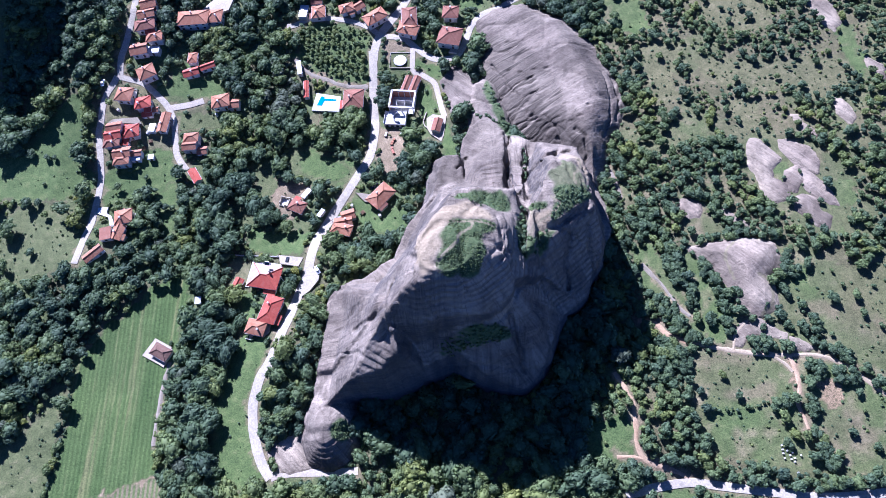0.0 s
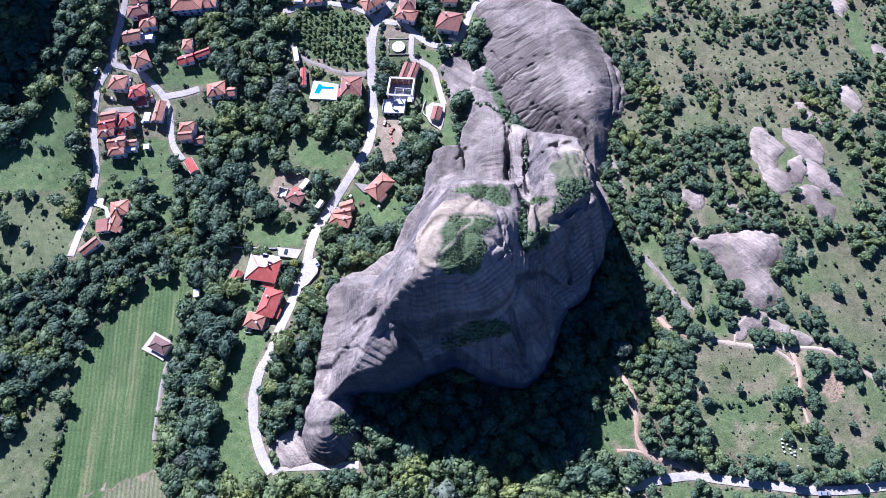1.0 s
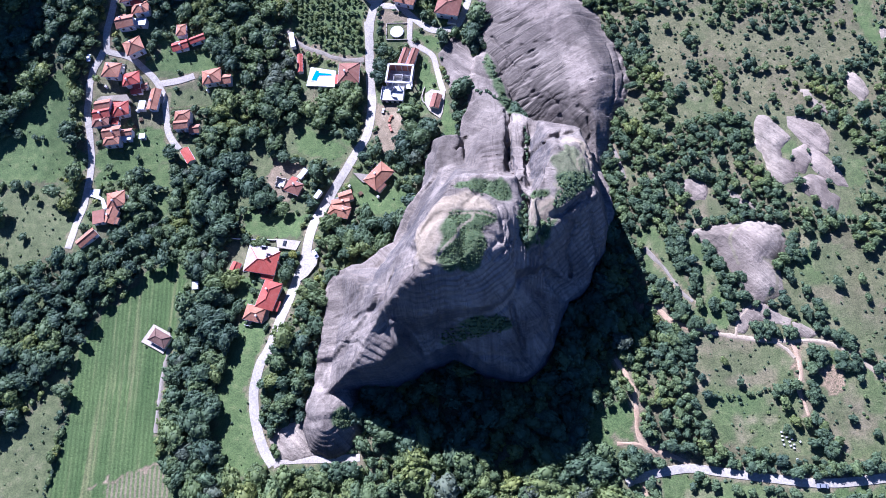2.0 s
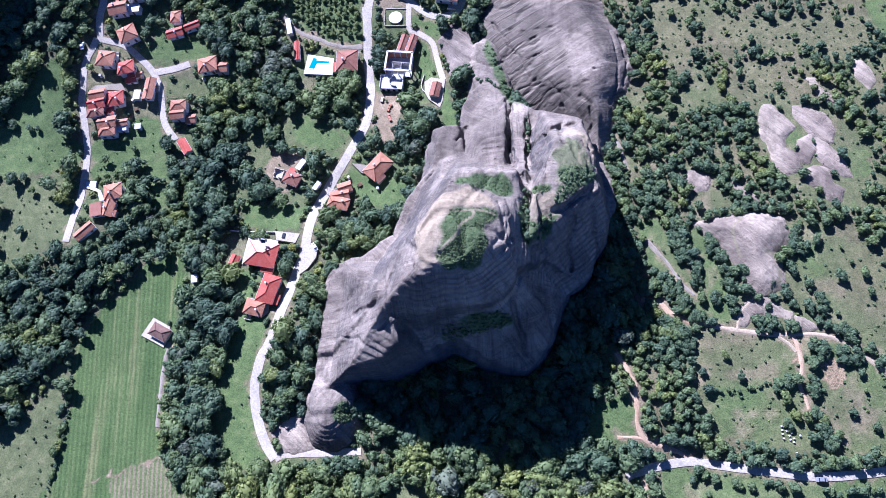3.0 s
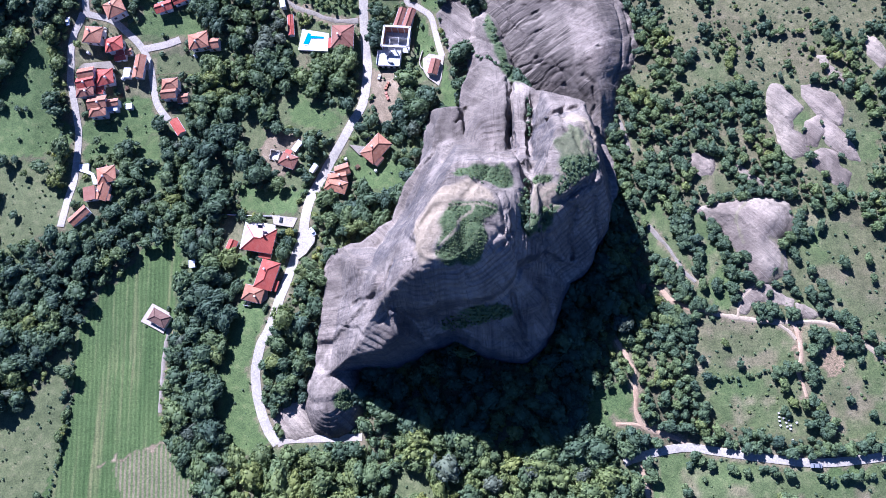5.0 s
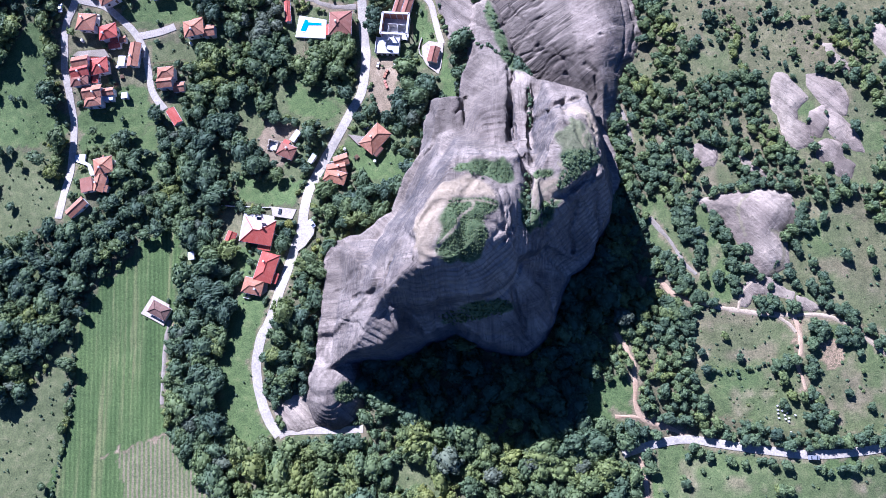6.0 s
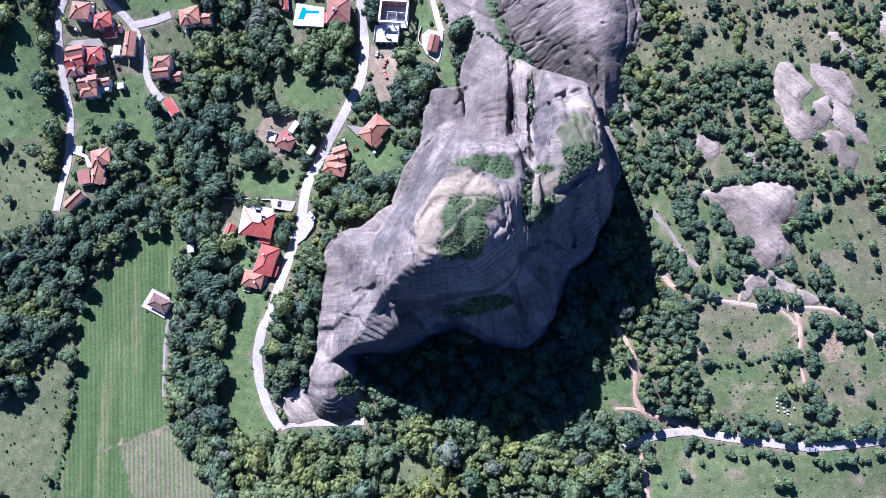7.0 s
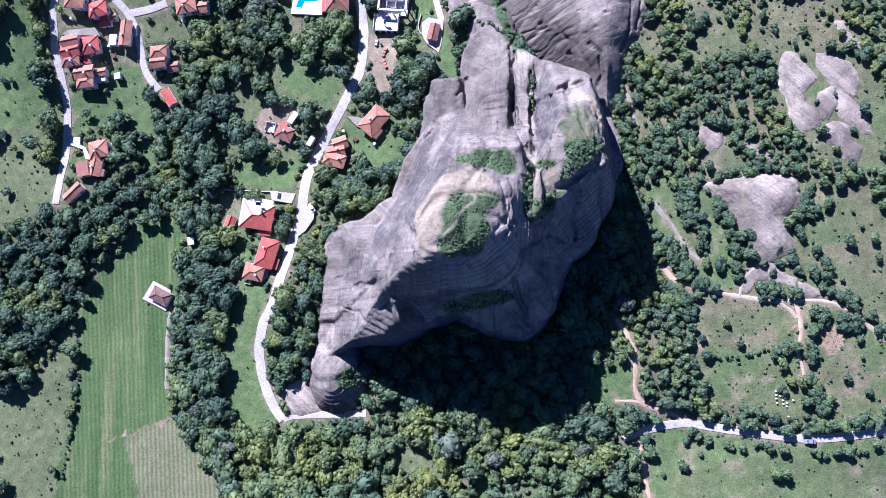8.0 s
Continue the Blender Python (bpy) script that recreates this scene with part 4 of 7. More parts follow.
    # a lower annex against one long side, or a pale terrace
    if not flat and not small:
        side, run = rr.choice((-1, 1)), L * rr.uniform(0.35, 0.6)
        ax = rr.choice((-1, 1)) * (L - run) / 2
        if rr.random() < 0.6:
            deep, ah = rr.uniform(1.8, 2.8), min(2.3, h * 0.75) + 0.5
            part("annex_wall", box(bmesh.new(), ax, side * (W + deep) / 2, 0, run, deep, ah), wall, hs)
            bm = bmesh.new()
            y0, y1 = side * (W / 2 - 0.05), side * (W / 2 + deep + 0.35)
            lean = [(ax - run / 2 - 0.3, y0, ah + 0.75), (ax + run / 2 + 0.3, y0, ah + 0.75), (ax + run / 2 + 0.3, y1, ah), (ax - run / 2 - 0.3, y1, ah)]
            vs = [bm.verts.new((p[0], p[1], p[2] + d)) for d in (0.0, 0.14) for p in lean]
            for f in ((0, 1, 2, 3), (4, 5, 6, 7), (0, 1, 5, 4), (1, 2, 6, 5), (2, 3, 7, 6), (3, 0, 4, 7)):
                bm.faces.new([vs[i] for i in f])
            bmesh.ops.recalc_face_normals(bm, faces=bm.faces)
            uv = bm.loops.layers.uv.new("UVMap")
            for f in bm.faces:
                for lp in f.loops:
                    lp[uv].uv = (lp.vert.co.x, lp.vert.co.y)
            part("annex_roof", bm, ROOF_TONES[(tone + rr.choice((0, 0, 2))) % 3], hs, "lean-to clay tile roof")
        else:
            deep = rr.uniform(2.0, 3.4)
            tr = part("terrace", box(bmesh.new(), ax, side * (W + deep) / 2, 0, run, deep, 0.85), M_PAVE, hs, "pale paved terrace")
            part("parapet", box(bmesh.new(), ax, side * (W / 2 + deep - 0.1), 0.85, run, 0.15, 0.8), M_WHITE, tr)
    # openings
    floors = 2 if h > 4.0 else 1
    for fl in range(floors):
        zz = 0.5 + (0.9 if floors == 1 else 0.5) + fl * 2.2
        for side, run in ((0, L), (1, W), (2, L), (3, W)):
            if small and side != 0:
                continue
            cnt = max(1, int(run / 3.6))
            for i in range(cnt):
                u = (i + 0.5) / cnt * run - run / 2
                px, py = ((u, -W / 2), (L / 2, u), (u, W / 2), (-L / 2, u))[side]
                ang = radians((0, 90, 0, 90)[side])
                if fl == 0 and side == 0 and i == cnt // 2:
                    bm = box(bmesh.new(), px, py, 0.5, 1.0, 0.16, min(2.05, h - 0.2))
                    dr = part("door", bm, M_WOOD, hs, "dark wooden door")
                    continue
                wf = part("window", box(bmesh.new(), px, py, zz, 1.2, 0.14, 1.2, ang), M_WOOD, hs)
                part("pane", box(bmesh.new(), px, py, zz + 0.1, 1.0, 0.2, 1.0, ang), M_GLASS, wf)
                part("window_sill", box(bmesh.new(), px, py, zz - 0.08, 1.4, 0.34, 0.08, ang), M_WHITE, wf)
    if floors == 2 and not flat and rr.random() < 0.6:
        bl = part("balcony", box(bmesh.new(), 0, -W / 2 - 0.6, 2.6, L * 0.6, 1.2, 0.15), M_CONCRETE, hs)
        bm = bmesh.new()
        for i in range(int(L * 0.6 / 0.4) + 1):
            box(bm, -L * 0.3 + i * 0.4, -W / 2 - 1.15, 2.75, 0.05, 0.05, 0.9)
        box(bm, 0, -W / 2 - 1.15, 3.62, L * 0.6, 0.07, 0.07)
        part("railing", bm, M_METAL, bl)
    return hs

# ---- open land ----
land("crop", [(-158.9, 109.2), (-145.8, 114.8), (-139.4, 117.3), (-137.1, 100.5), (-140.0, 89.1), (-139.9, 75.4), (-142.3, 60.9), (-142.1, 46.9), (-139.4, 28.7), (-130.5, 17.7), (-123.1, 9.1), (-184.2, 9.4), (-181.8, 33.6), (-181.3, 52.0), (-184.0, 73.6), (-175.7, 85.9), (-173.6, 93.9), (-165.4, 97.1)])
land("crop2", [(-188.0, 14.5), (-139.1, 26.5), (-130.3, 14.0), (-115.2, 0.3), (-108.9, -9.8), (-188.0, -9.8)])
land("meadow", [(-210.2, 210.8), (-202.3, 211.4), (-199.7, 193.2), (-199.7, 173.7), (-221.9, 180.8), (-247.5, 182.1), (-248.3, 189.2), (-224.9, 182.4)])
land("meadow", [(-247.0, 177.4), (-213.0, 175.7), (-194.6, 172.4), (-191.2, 158.6), (-210.7, 153.6), (-244.2, 155.1)])
land("rough", [(-243.4, 148.8), (-210.4, 151.4), (-197.4, 151.6), (-192.7, 126.3), (-197.1, 118.4), (-210.0, 112.5), (-237.3, 109.9)])
land("meadow", [(-188.0, 172.3), (-178.7, 174.7), (-155.6, 178.6), (-151.1, 171.5), (-151.6, 165.2), (-160.1, 160.2), (-172.0, 156.9), (-185.3, 151.1)])
land("meadow", [(-159.2, 222.9), (-143.7, 225.3), (-131.3, 220.4), (-134.6, 215.0), (-145.8, 212.6), (-164.0, 214.1), (-170.0, 217.9)])
land("rough", [(-157.2, 202.6), (-134.1, 205.6), (-134.5, 194.4), (-152.6, 192.2)])
land("yard", [(-192.8, 212.0), (-180.4, 218.3), (-165.8, 213.1), (-159.5, 197.3), (-158.3, 179.5), (-187.7, 174.6), (-191.2, 193.6)])
land("meadow", [(-176.7, 181.3), (-159.8, 182.9), (-154.2, 178.6), (-173.5, 173.7)])
land("meadow", [(-159.1, 149.1), (-151.0, 146.2), (-150.7, 138.0), (-155.8, 136.6)])
land("rough", [(-230.7, 41.0), (-200.3, 40.6), (-191.1, 52.4), (-185.2, 57.1), (-183.6, 23.8), (-185.5, -9.8), (-227.4, -9.6)])
land("meadow", [(-115.2, 53.3), (-104.1, 55.4), (-101.0, 41.7), (-95.4, 28.3), (-102.0, 21.8), (-110.6, 25.1), (-116.5, 37.4)])
land("meadow", [(-110.1, 86.5), (-98.2, 83.9), (-98.6, 73.8), (-103.2, 64.6), (-108.1, 60.1), (-114.0, 72.1)])
land("meadow", [(-115.1, 108.0), (-108.7, 106.7), (-104.9, 101.7), (-107.1, 94.0), (-112.4, 94.3)])
land("meadow", [(-114.2, 139.8), (-95.5, 135.7), (-83.9, 138.7), (-87.6, 124.4), (-99.9, 125.0), (-114.8, 130.3)])
land("yard", [(-119.5, 123.7), (-110.2, 122.8), (-111.6, 110.0), (-119.2, 107.7)])
land("dirt", [(-104.1, 167.6), (-86.3, 161.2), (-88.2, 144.4), (-94.7, 143.2), (-101.4, 144.9), (-104.6, 153.4)])
land("meadow", [(-96.6, 178.8), (-81.7, 179.7), (-65.5, 174.6), (-62.6, 168.6), (-70.4, 160.5), (-81.1, 163.2), (-91.9, 166.5)])
land("orchard", [(-91.8, 259.3), (-71.9, 257.2), (-57.2, 250.5), (-59.2, 237.2), (-60.3, 220.5), (-88.5, 227.6), (-95.5, 245.2)])
land("meadow", [(-102.4, 241.0), (-92.8, 239.9), (-93.3, 232.9), (-101.4, 234.0)])
land("yard", [(-85.9, 203.6), (-82.6, 202.0), (-83.6, 191.6), (-90.4, 191.8), (-90.2, 202.2)])
land("meadow", [(-67.1, 156.2), (-55.6, 151.3), (-54.2, 146.3), (-43.8, 149.1), (-34.7, 144.4), (-38.0, 136.4), (-46.2, 133.6), (-59.4, 137.5), (-63.7, 144.1)])
land("dirt", [(-56.8, 194.3), (-44.7, 195.7), (-41.0, 179.3), (-44.0, 164.6), (-51.4, 166.5), (-55.0, 180.1)])
land("meadow", [(-33.7, 214.3), (-25.3, 217.4), (-21.4, 204.9), (-24.2, 197.7), (-32.4, 200.6)])
land("meadow", [(-35.4, 234.2), (-25.0, 230.9), (-22.1, 225.1), (-26.5, 221.7), (-35.9, 229.3)])
land("dirt", [(-53.4, 246.8), (-39.0, 244.5), (-36.8, 236.0), (-50.2, 231.8), (-53.2, 237.0)])
land("meadow", [(-20.3, 273.8), (1.0, 271.8), (-2.2, 264.1), (-15.8, 264.1)])
land("meadow", [(-25.1, 196.1), (-17.9, 193.2), (-15.3, 171.4), (-20.8, 170.2)])
land("meadow", [(60.6, 264.9), (79.9, 262.5), (84.3, 239.8), (73.1, 239.3), (61.3, 248.0)])
land("dry", [(113.2, 258.3), (142.9, 254.8), (139.6, 237.2), (130.8, 232.8), (117.9, 236.0), (108.6, 246.0)])
land("dry", [(76.6, 233.5), (95.3, 229.6), (90.3, 212.8), (90.6, 196.0), (79.4, 190.5), (77.1, 214.2)])
land("dry", [(100.7, 220.3), (128.1, 217.5), (169.3, 215.6), (168.1, 199.3), (151.0, 190.8), (143.1, 201.1), (127.0, 197.6), (105.5, 207.9)])
land("dry", [(111.6, 197.3), (126.1, 192.8), (126.6, 181.6), (120.5, 175.9), (112.5, 187.5)])
land("meadow", [(168.3, 234.5), (177.4, 233.8), (180.0, 211.6), (175.6, 198.8), (171.1, 212.2)])
land("dry", [(142.0, 183.6), (157.1, 173.4), (176.1, 170.8), (184.1, 164.5), (156.1, 168.9)])
land("pasture", [(78.5, 72.2), (112.5, 70.5), (116.9, 68.6), (113.2, 49.1), (117.8, 27.3), (82.7, 31.8), (76.6, 47.7), (75.7, 60.7)])
land("pasture", [(118.9, 70.1), (127.4, 69.5), (135.6, 66.7), (148.3, 55.1), (153.9, 48.6), (148.6, 26.9), (117.2, 27.2), (117.6, 45.9)])
land("pasture", [(120.7, 118.6), (130.3, 115.7), (137.8, 107.0), (165.3, 113.3), (155.4, 57.1), (136.1, 70.4), (125.1, 75.5), (116.3, 82.1), (116.2, 95.9)])
land("meadow", [(58.8, 119.8), (69.3, 124.8), (73.4, 109.6), (83.3, 88.8), (84.3, 78.4), (77.9, 79.7), (63.3, 100.3)])
land("meadow", [(80.2, 113.7), (86.1, 111.5), (85.9, 97.0), (82.8, 97.6)])
land("rough", [(87.5, 92.2), (95.3, 87.3), (93.9, 77.0), (86.5, 78.3)])
land("meadow", [(34.3, 47.2), (43.1, 48.2), (52.2, 52.4), (53.3, 34.2), (37.4, 30.2), (33.2, 31.2)])
land("meadow", [(60.2, 22.2), (90.0, 18.3), (132.1, 17.2), (158.2, 18.2), (156.4, -9.4), (55.8, -8.4), (56.9, 7.3)])
land("meadow", [(124.9, 162.0), (133.7, 158.7), (132.8, 153.5), (126.8, 151.2), (125.1, 155.3)])
land("meadow", [(142.9, 151.6), (158.3, 148.3), (157.6, 138.2), (147.5, 138.6)])
land("meadow", [(138.9, 127.7), (149.6, 131.0), (148.1, 122.4), (140.1, 121.0)])
land("rough", [(83.3, 126.6), (97.4, 129.7), (98.0, 125.8), (90.8, 122.4), (83.7, 120.3)])
land("meadow", [(-10.7, 4.2), (-5.1, 3.2), (-3.2, -8.7), (-12.1, -8.8)])
land("meadow", [(36.8, 1.2), (45.6, 3.3), (47.2, -8.4), (36.4, -8.4)])
land("dirt", [(-91.5, 39.2), (-81.7, 43.8), (-76.9, 32.2), (-86.6, 28.8)])
# more open patches
land("meadow", [(90.8, 108.3), (94.4, 106.3), (96.9, 96.6), (98.3, 83.7), (94.5, 77.6), (90.5, 83.9), (88.6, 97.4)])
land("meadow", [(84.2, 86.5), (90.3, 82.8), (91.5, 74.8), (85.5, 75.6)])
land("rough", [(-116.5, 173.7), (-106.3, 174.9), (-103.1, 164.1), (-105.6, 153.4), (-112.7, 156.5)])
land("rough", [(-124.5, 154.0), (-116.3, 150.4), (-111.7, 141.1), (-119.5, 139.4)])
land("meadow", [(-81.6, 176.8), (-73.4, 173.5), (-75.7, 163.0), (-83.3, 165.3)])
land("rough", [(-94.7, 144.6), (-85.5, 142.9), (-83.9, 138.1), (-92.9, 137.3)])
land("meadow", [(-163.1, 158.8), (-153.0, 163.0), (-150.7, 154.5), (-158.1, 149.6)])
land("rough", [(-214.1, 187.4), (-201.9, 188.9), (-200.5, 177.8), (-210.5, 178.3)])
land("rough", [(87.8, 184.9), (99.6, 187.0), (102.9, 175.7), (93.7, 173.3)])
land("dry", [(103.4, 186.7), (121.1, 178.9), (117.2, 171.5), (105.7, 177.0)])
land("rough", [(54.3, 154.3), (61.3, 152.1), (65.2, 143.3), (57.7, 143.8)])
land("rough", [(-46.1, 14.0), (-29.8, 19.6), (-27.6, 9.6), (-39.2, 5.2)])
land("meadow", [(-164.5, 229.9), (-153.5, 233.8), (-153.7, 222.1), (-164.0, 220.0)])

land("meadow", [(-34.5, 213.9), (-28.7, 221.9), (-24.0, 207.7), (-24.7, 200.1), (-31.8, 199.7), (-34.6, 203.3)])
land("orchard", [(-97.0, 256.0), (-72.0, 257.5), (-60.0, 251.0), (-61.0, 225.3), (-72.3, 221.5), (-90.9, 229.7), (-99.0, 244.0)])
land("rough", [(-50.0, 240.1), (-40.1, 239.5), (-40.2, 229.6), (-50.1, 230.2)])
land("rough", [(117.0, 174.0), (132.0, 173.0), (150.0, 168.0), (158.0, 152.0), (153.0, 134.0), (146.0, 124.5), (136.0, 125.0), (122.0, 136.0), (117.0, 150.0), (113.5, 158.0)])
land("meadow", [(142.9, 151.6), (158.3, 148.3), (157.6, 136.2), (147.5, 136.6)])
land("meadow", [(124.9, 162.0), (133.7, 158.7), (132.8, 153.5), (126.8, 151.2), (125.1, 155.3)])
land("rough", [(-98.9, 183.6), (-89.3, 186.3), (-64.0, 170.2), (-69.2, 161.7), (-84.1, 162.4), (-98.2, 170.3)])
land("meadow", [(-94.0, 180.0), (-86.0, 182.0), (-68.0, 170.0), (-72.0, 164.0), (-84.1, 166.4), (-93.2, 172.3)])
land("meadow", [(-111.7, 78.4), (-115.1, 68.1), (-117.3, 50.0), (-118.1, 38.2), (-112.8, 30.7), (-94.0, 26.6), (-96.3, 34.8), (-101.8, 43.8), (-102.2, 57.3), (-97.4, 75.9)])
land("rough", [(-206.6, 38.9), (-196.4, 46.9), (-190.5, 62.2), (-185.2, 71.7), (-184.5, 48.9), (-185.6, 17.8), (-201.4, 17.8)])
land("meadow", [(-210.1, 211.1), (-202.0, 212.5), (-200.6, 194.3), (-201.1, 173.9), (-197.3, 165.9), (-235.8, 166.5), (-237.5, 175.8), (-227.0, 183.4), (-219.2, 197.2)])
land("crop", [(-188.0, 14.5), (-161.0, 21.3), (-150.0, -9.8), (-188.0, -9.8)])
land("dirt", [(-168.0, 19.2), (-150.0, 24.3), (-139.0, 28.4), (-138.8, 27.2), (-150.0, 23.3), (-168.0, 18.4)])
land("rough", [(83.0, 145.0), (93.0, 141.0), (97.0, 128.0), (84.0, 121.0)])
land("rough", [(131.8, 115.1), (141.9, 112.2), (143.7, 102.0), (133.4, 96.1), (128.2, 100.0)])
land("meadow", [(81.0, 115.2), (86.4, 116.2), (96.2, 95.4), (99.4, 89.4), (96.1, 76.9), (85.8, 78.1), (82.9, 95.8)])
land("pasture", [(95.5, 88.0), (117.0, 86.0), (128.0, 90.0), (134.0, 74.0), (128.0, 72.2), (112.0, 72.6), (94.0, 74.5)])
land("scree", [(122.9, 60.4), (130.6, 62.5), (134.0, 59.4), (131.6, 51.7), (127.2, 50.9), (124.1, 54.4)])
land("scree", [(114.8, 71.0), (118.8, 70.6), (118.2, 60.0), (115.6, 58.0)])
land("rough", [(-36.0, 12.0), (-20.0, 16.0), (-14.0, 10.0), (-30.0, 5.0)])

# ---- roads and tracks ----
road("village_road", 4.1, M_ROAD, [(-59.5, 240.5), (-58.7, 228.5), (-58.5, 216.9), (-57.9, 205.2), (-56.9, 195.9), (-57.3, 184.9), (-58.8, 175.8), (-62.6, 168.6), (-67.7, 159.0), (-71.6, 152.4), (-75.9, 144.4), (-80.8, 132.8), (-82.4, 124.2), (-83.7, 113.8), (-86.6, 104.9), (-89.3, 94.5), (-91.7, 86.9), (-93.5, 79.6), (-96.0, 72.5), (-98.8, 67.9), (-100.6, 61.0), (-101.3, 54.2), (-99.7, 43.9), (-96.0, 33.8), (-91.1, 26.9)], "pale sunlit concrete village road beside the rock")
road("village_road", 4.2, M_ROAD, [(-58.8, 234.1), (-58.1, 242.4), (-55.6, 250.4), (-50.7, 258.1), (-44.8, 267.4), (-37.4, 283.3)], "pale concrete road climbing through the village")
road("side_road", 2.8, M_PAVE, [(-91.1, 26.9), (-87.2, 28.4), (-79.0, 28.8), (-69.7, 28.9), (-55.9, 29.4)], "sandy gravel road round the foot of the rock")
road("side_road", 2.8, M_ROAD, [(-55.9, 250.4), (-62.8, 255.8), (-72.0, 259.7), (-84.3, 261.8), (-94.9, 260.8), (-102.2, 257.2), (-105.8, 256.8)], "narrow pale concrete lane past an orchard")
road("side_road", 3.2, M_ROAD, [(-54.1, 249.6), (-44.4, 247.7), (-39.0, 243.8), (-33.9, 238.6), (-26.5, 233.4), (-17.6, 233.3), (-13.1, 236.8), (-10.1, 244.4), (-6.9, 253.3), (-0.8, 260.1), (6.8, 263.2), (20.6, 270.9)], "narrow concrete lane curving round the slab rock")
road("paved_path", 2.6, M_PAVE, [(-38.1, 241.0), (-38.0, 227.9), (-33.9, 225.2), (-27.1, 219.5), (-24.8, 211.5), (-23.1, 203.7), (-21.6, 198.3)], "cream paved walk leading to the chapel")
road("village_road", 3.0, M_ROAD, [(-185.6, 273.6), (-185.3, 262.8), (-186.0, 252.7), (-187.4, 241.1), (-188.7, 232.9), (-187.8, 222.3)], "narrow concrete lane along the upper houses")
road("village_road", 3.0, M_ROAD, [(-189.3, 223.0), (-184.4, 221.9), (-176.6, 220.0), (-169.8, 214.5), (-162.8, 207.1), (-158.8, 198.8), (-156.9, 190.1), (-155.3, 181.5), (-152.8, 176.6), (-148.9, 171.5)], "narrow concrete lane between village houses")
road("village_road", 3.0, M_ROAD, [(-189.3, 223.0), (-191.1, 217.7), (-193.1, 212.5), (-194.2, 204.8), (-193.9, 196.3), (-194.0, 190.7), (-192.0, 180.9), (-190.3, 172.5), (-189.1, 165.6), (-188.8, 157.2), (-189.0, 148.9), (-188.9, 141.8), (-189.9, 134.6), (-190.4, 127.6), (-191.2, 120.4)], "narrow concrete lane beside terraced gardens")
road("side_road", 3.4, M_PAVE, [(-162.0, 206.3), (-153.6, 208.1), (-148.9, 209.7), (-145.2, 211.2)], "short white concrete driveway")
road("side_road", 2.4, M_GRAVEL, [(-100.2, 236.3), (-94.4, 229.5), (-88.8, 225.7), (-81.8, 223.0), (-72.1, 219.2), (-61.2, 219.2)], "gravel drive behind the pool villa")
road("village_road", 3.1, M_ROAD, [(46.8, 19.1), (51.7, 20.7), (57.4, 22.3), (65.2, 23.6), (72.8, 24.2), (81.9, 22.9), (93.6, 21.2), (105.4, 19.7), (115.5, 18.6), (128.0, 18.9), (142.4, 20.4), (158.0, 22.8)], "pale concrete country road past the pastures")
road("dirt_track", 1.9, M_DIRT, [(47.4, 66.2), (50.6, 59.0), (52.7, 53.5), (53.1, 45.9), (52.8, 38.4), (54.9, 32.7), (61.4, 29.9), (67.8, 27.8), (72.2, 24.6)], "orange bare dirt track through scrub")
road("dirt_track", 1.6, M_DIRT, [(44.6, 33.6), (49.5, 33.2), (54.9, 32.5)], "short orange dirt spur")
road("dirt_track", 1.6, M_DIRT, [(52.7, 18.5), (54.2, 13.8), (54.7, 7.4), (55.1, 1.0), (57.0, -7.4)], "narrow dirt track running down from the road")
road("dirt_track", 2.0, M_DIRT, [(58.7, 87.3), (65.2, 85.9), (70.3, 81.1), (74.9, 78.7), (78.3, 77.4)], "orange dirt track between oak scrub")
road("dirt_track", 1.5, M_SAND, [(77.4, 77.9), (84.0, 76.1), (91.4, 74.3), (103.0, 72.3), (114.8, 71.5), (125.5, 71.1), (133.7, 68.7), (141.4, 62.7), (148.5, 56.2), (151.7, 53.6)], "pale sandy track across the pasture")
road("dirt_track", 1.2, M_DIRT, [(115.2, 71.1), (116.8, 67.5), (116.9, 62.0), (116.4, 56.6), (115.0, 51.3), (116.5, 48.1), (117.2, 42.8)], "eroded reddish gully track")
road("dirt_track", 0.7, M_SAND, [(109.4, 71.4), (114.2, 67.6), (116.0, 64.9)], "thin pale runnel in bare earth")
road("dirt_track", 1.3, M_SAND, [(107.6, 88.2), (102.6, 85.9), (97.0, 81.0), (94.6, 73.6)], "pale gravel path below a rock dome")
road("dirt_track", 1.0, M_GRAVEL, [(63.5, 112.9), (70.8, 102.2), (75.8, 93.1), (80.0, 88.6)], "thin pale footpath over grass")
road("dirt_track", 0.8, M_GRAVEL, [(55.3, 160.8), (56.7, 154.1), (58.8, 145.8)], "thin pale footpath below the slab rock")
road("dirt_track", 1.3, M_GRAVEL, [(-141.5, 75.4), (-142.6, 63.3), (-142.7, 51.5), (-142.2, 40.0)], "dry beaten path along the field")

# ---- paved yards ----
paving("M_PAVE", [(-149.8, 86.3), (-141.7, 82.1), (-141.7, 77.9), (-143.7, 73.0), (-146.4, 74.6), (-154.4, 78.6)])
paving("M_WHITE", [(-87.6, 215.3), (-74.7, 212.3), (-75.0, 203.0), (-89.2, 204.6)])
paving("M_ROAD", [(-83.3, 117.6), (-77.8, 115.7), (-78.2, 111.1), (-81.7, 106.1), (-85.2, 103.5)])
paving("M_PAVE", [(-30.6, 197.4), (-27.5, 199.8), (-20.8, 198.0), (-22.1, 186.6), (-23.4, 183.4), (-28.6, 188.0), (-30.4, 191.6)])
paving("M_WHITE", [(-110.0, 122.8), (-96.2, 119.8), (-97.0, 116.7), (-108.6, 119.5), (-110.3, 109.4), (-112.1, 109.5)])
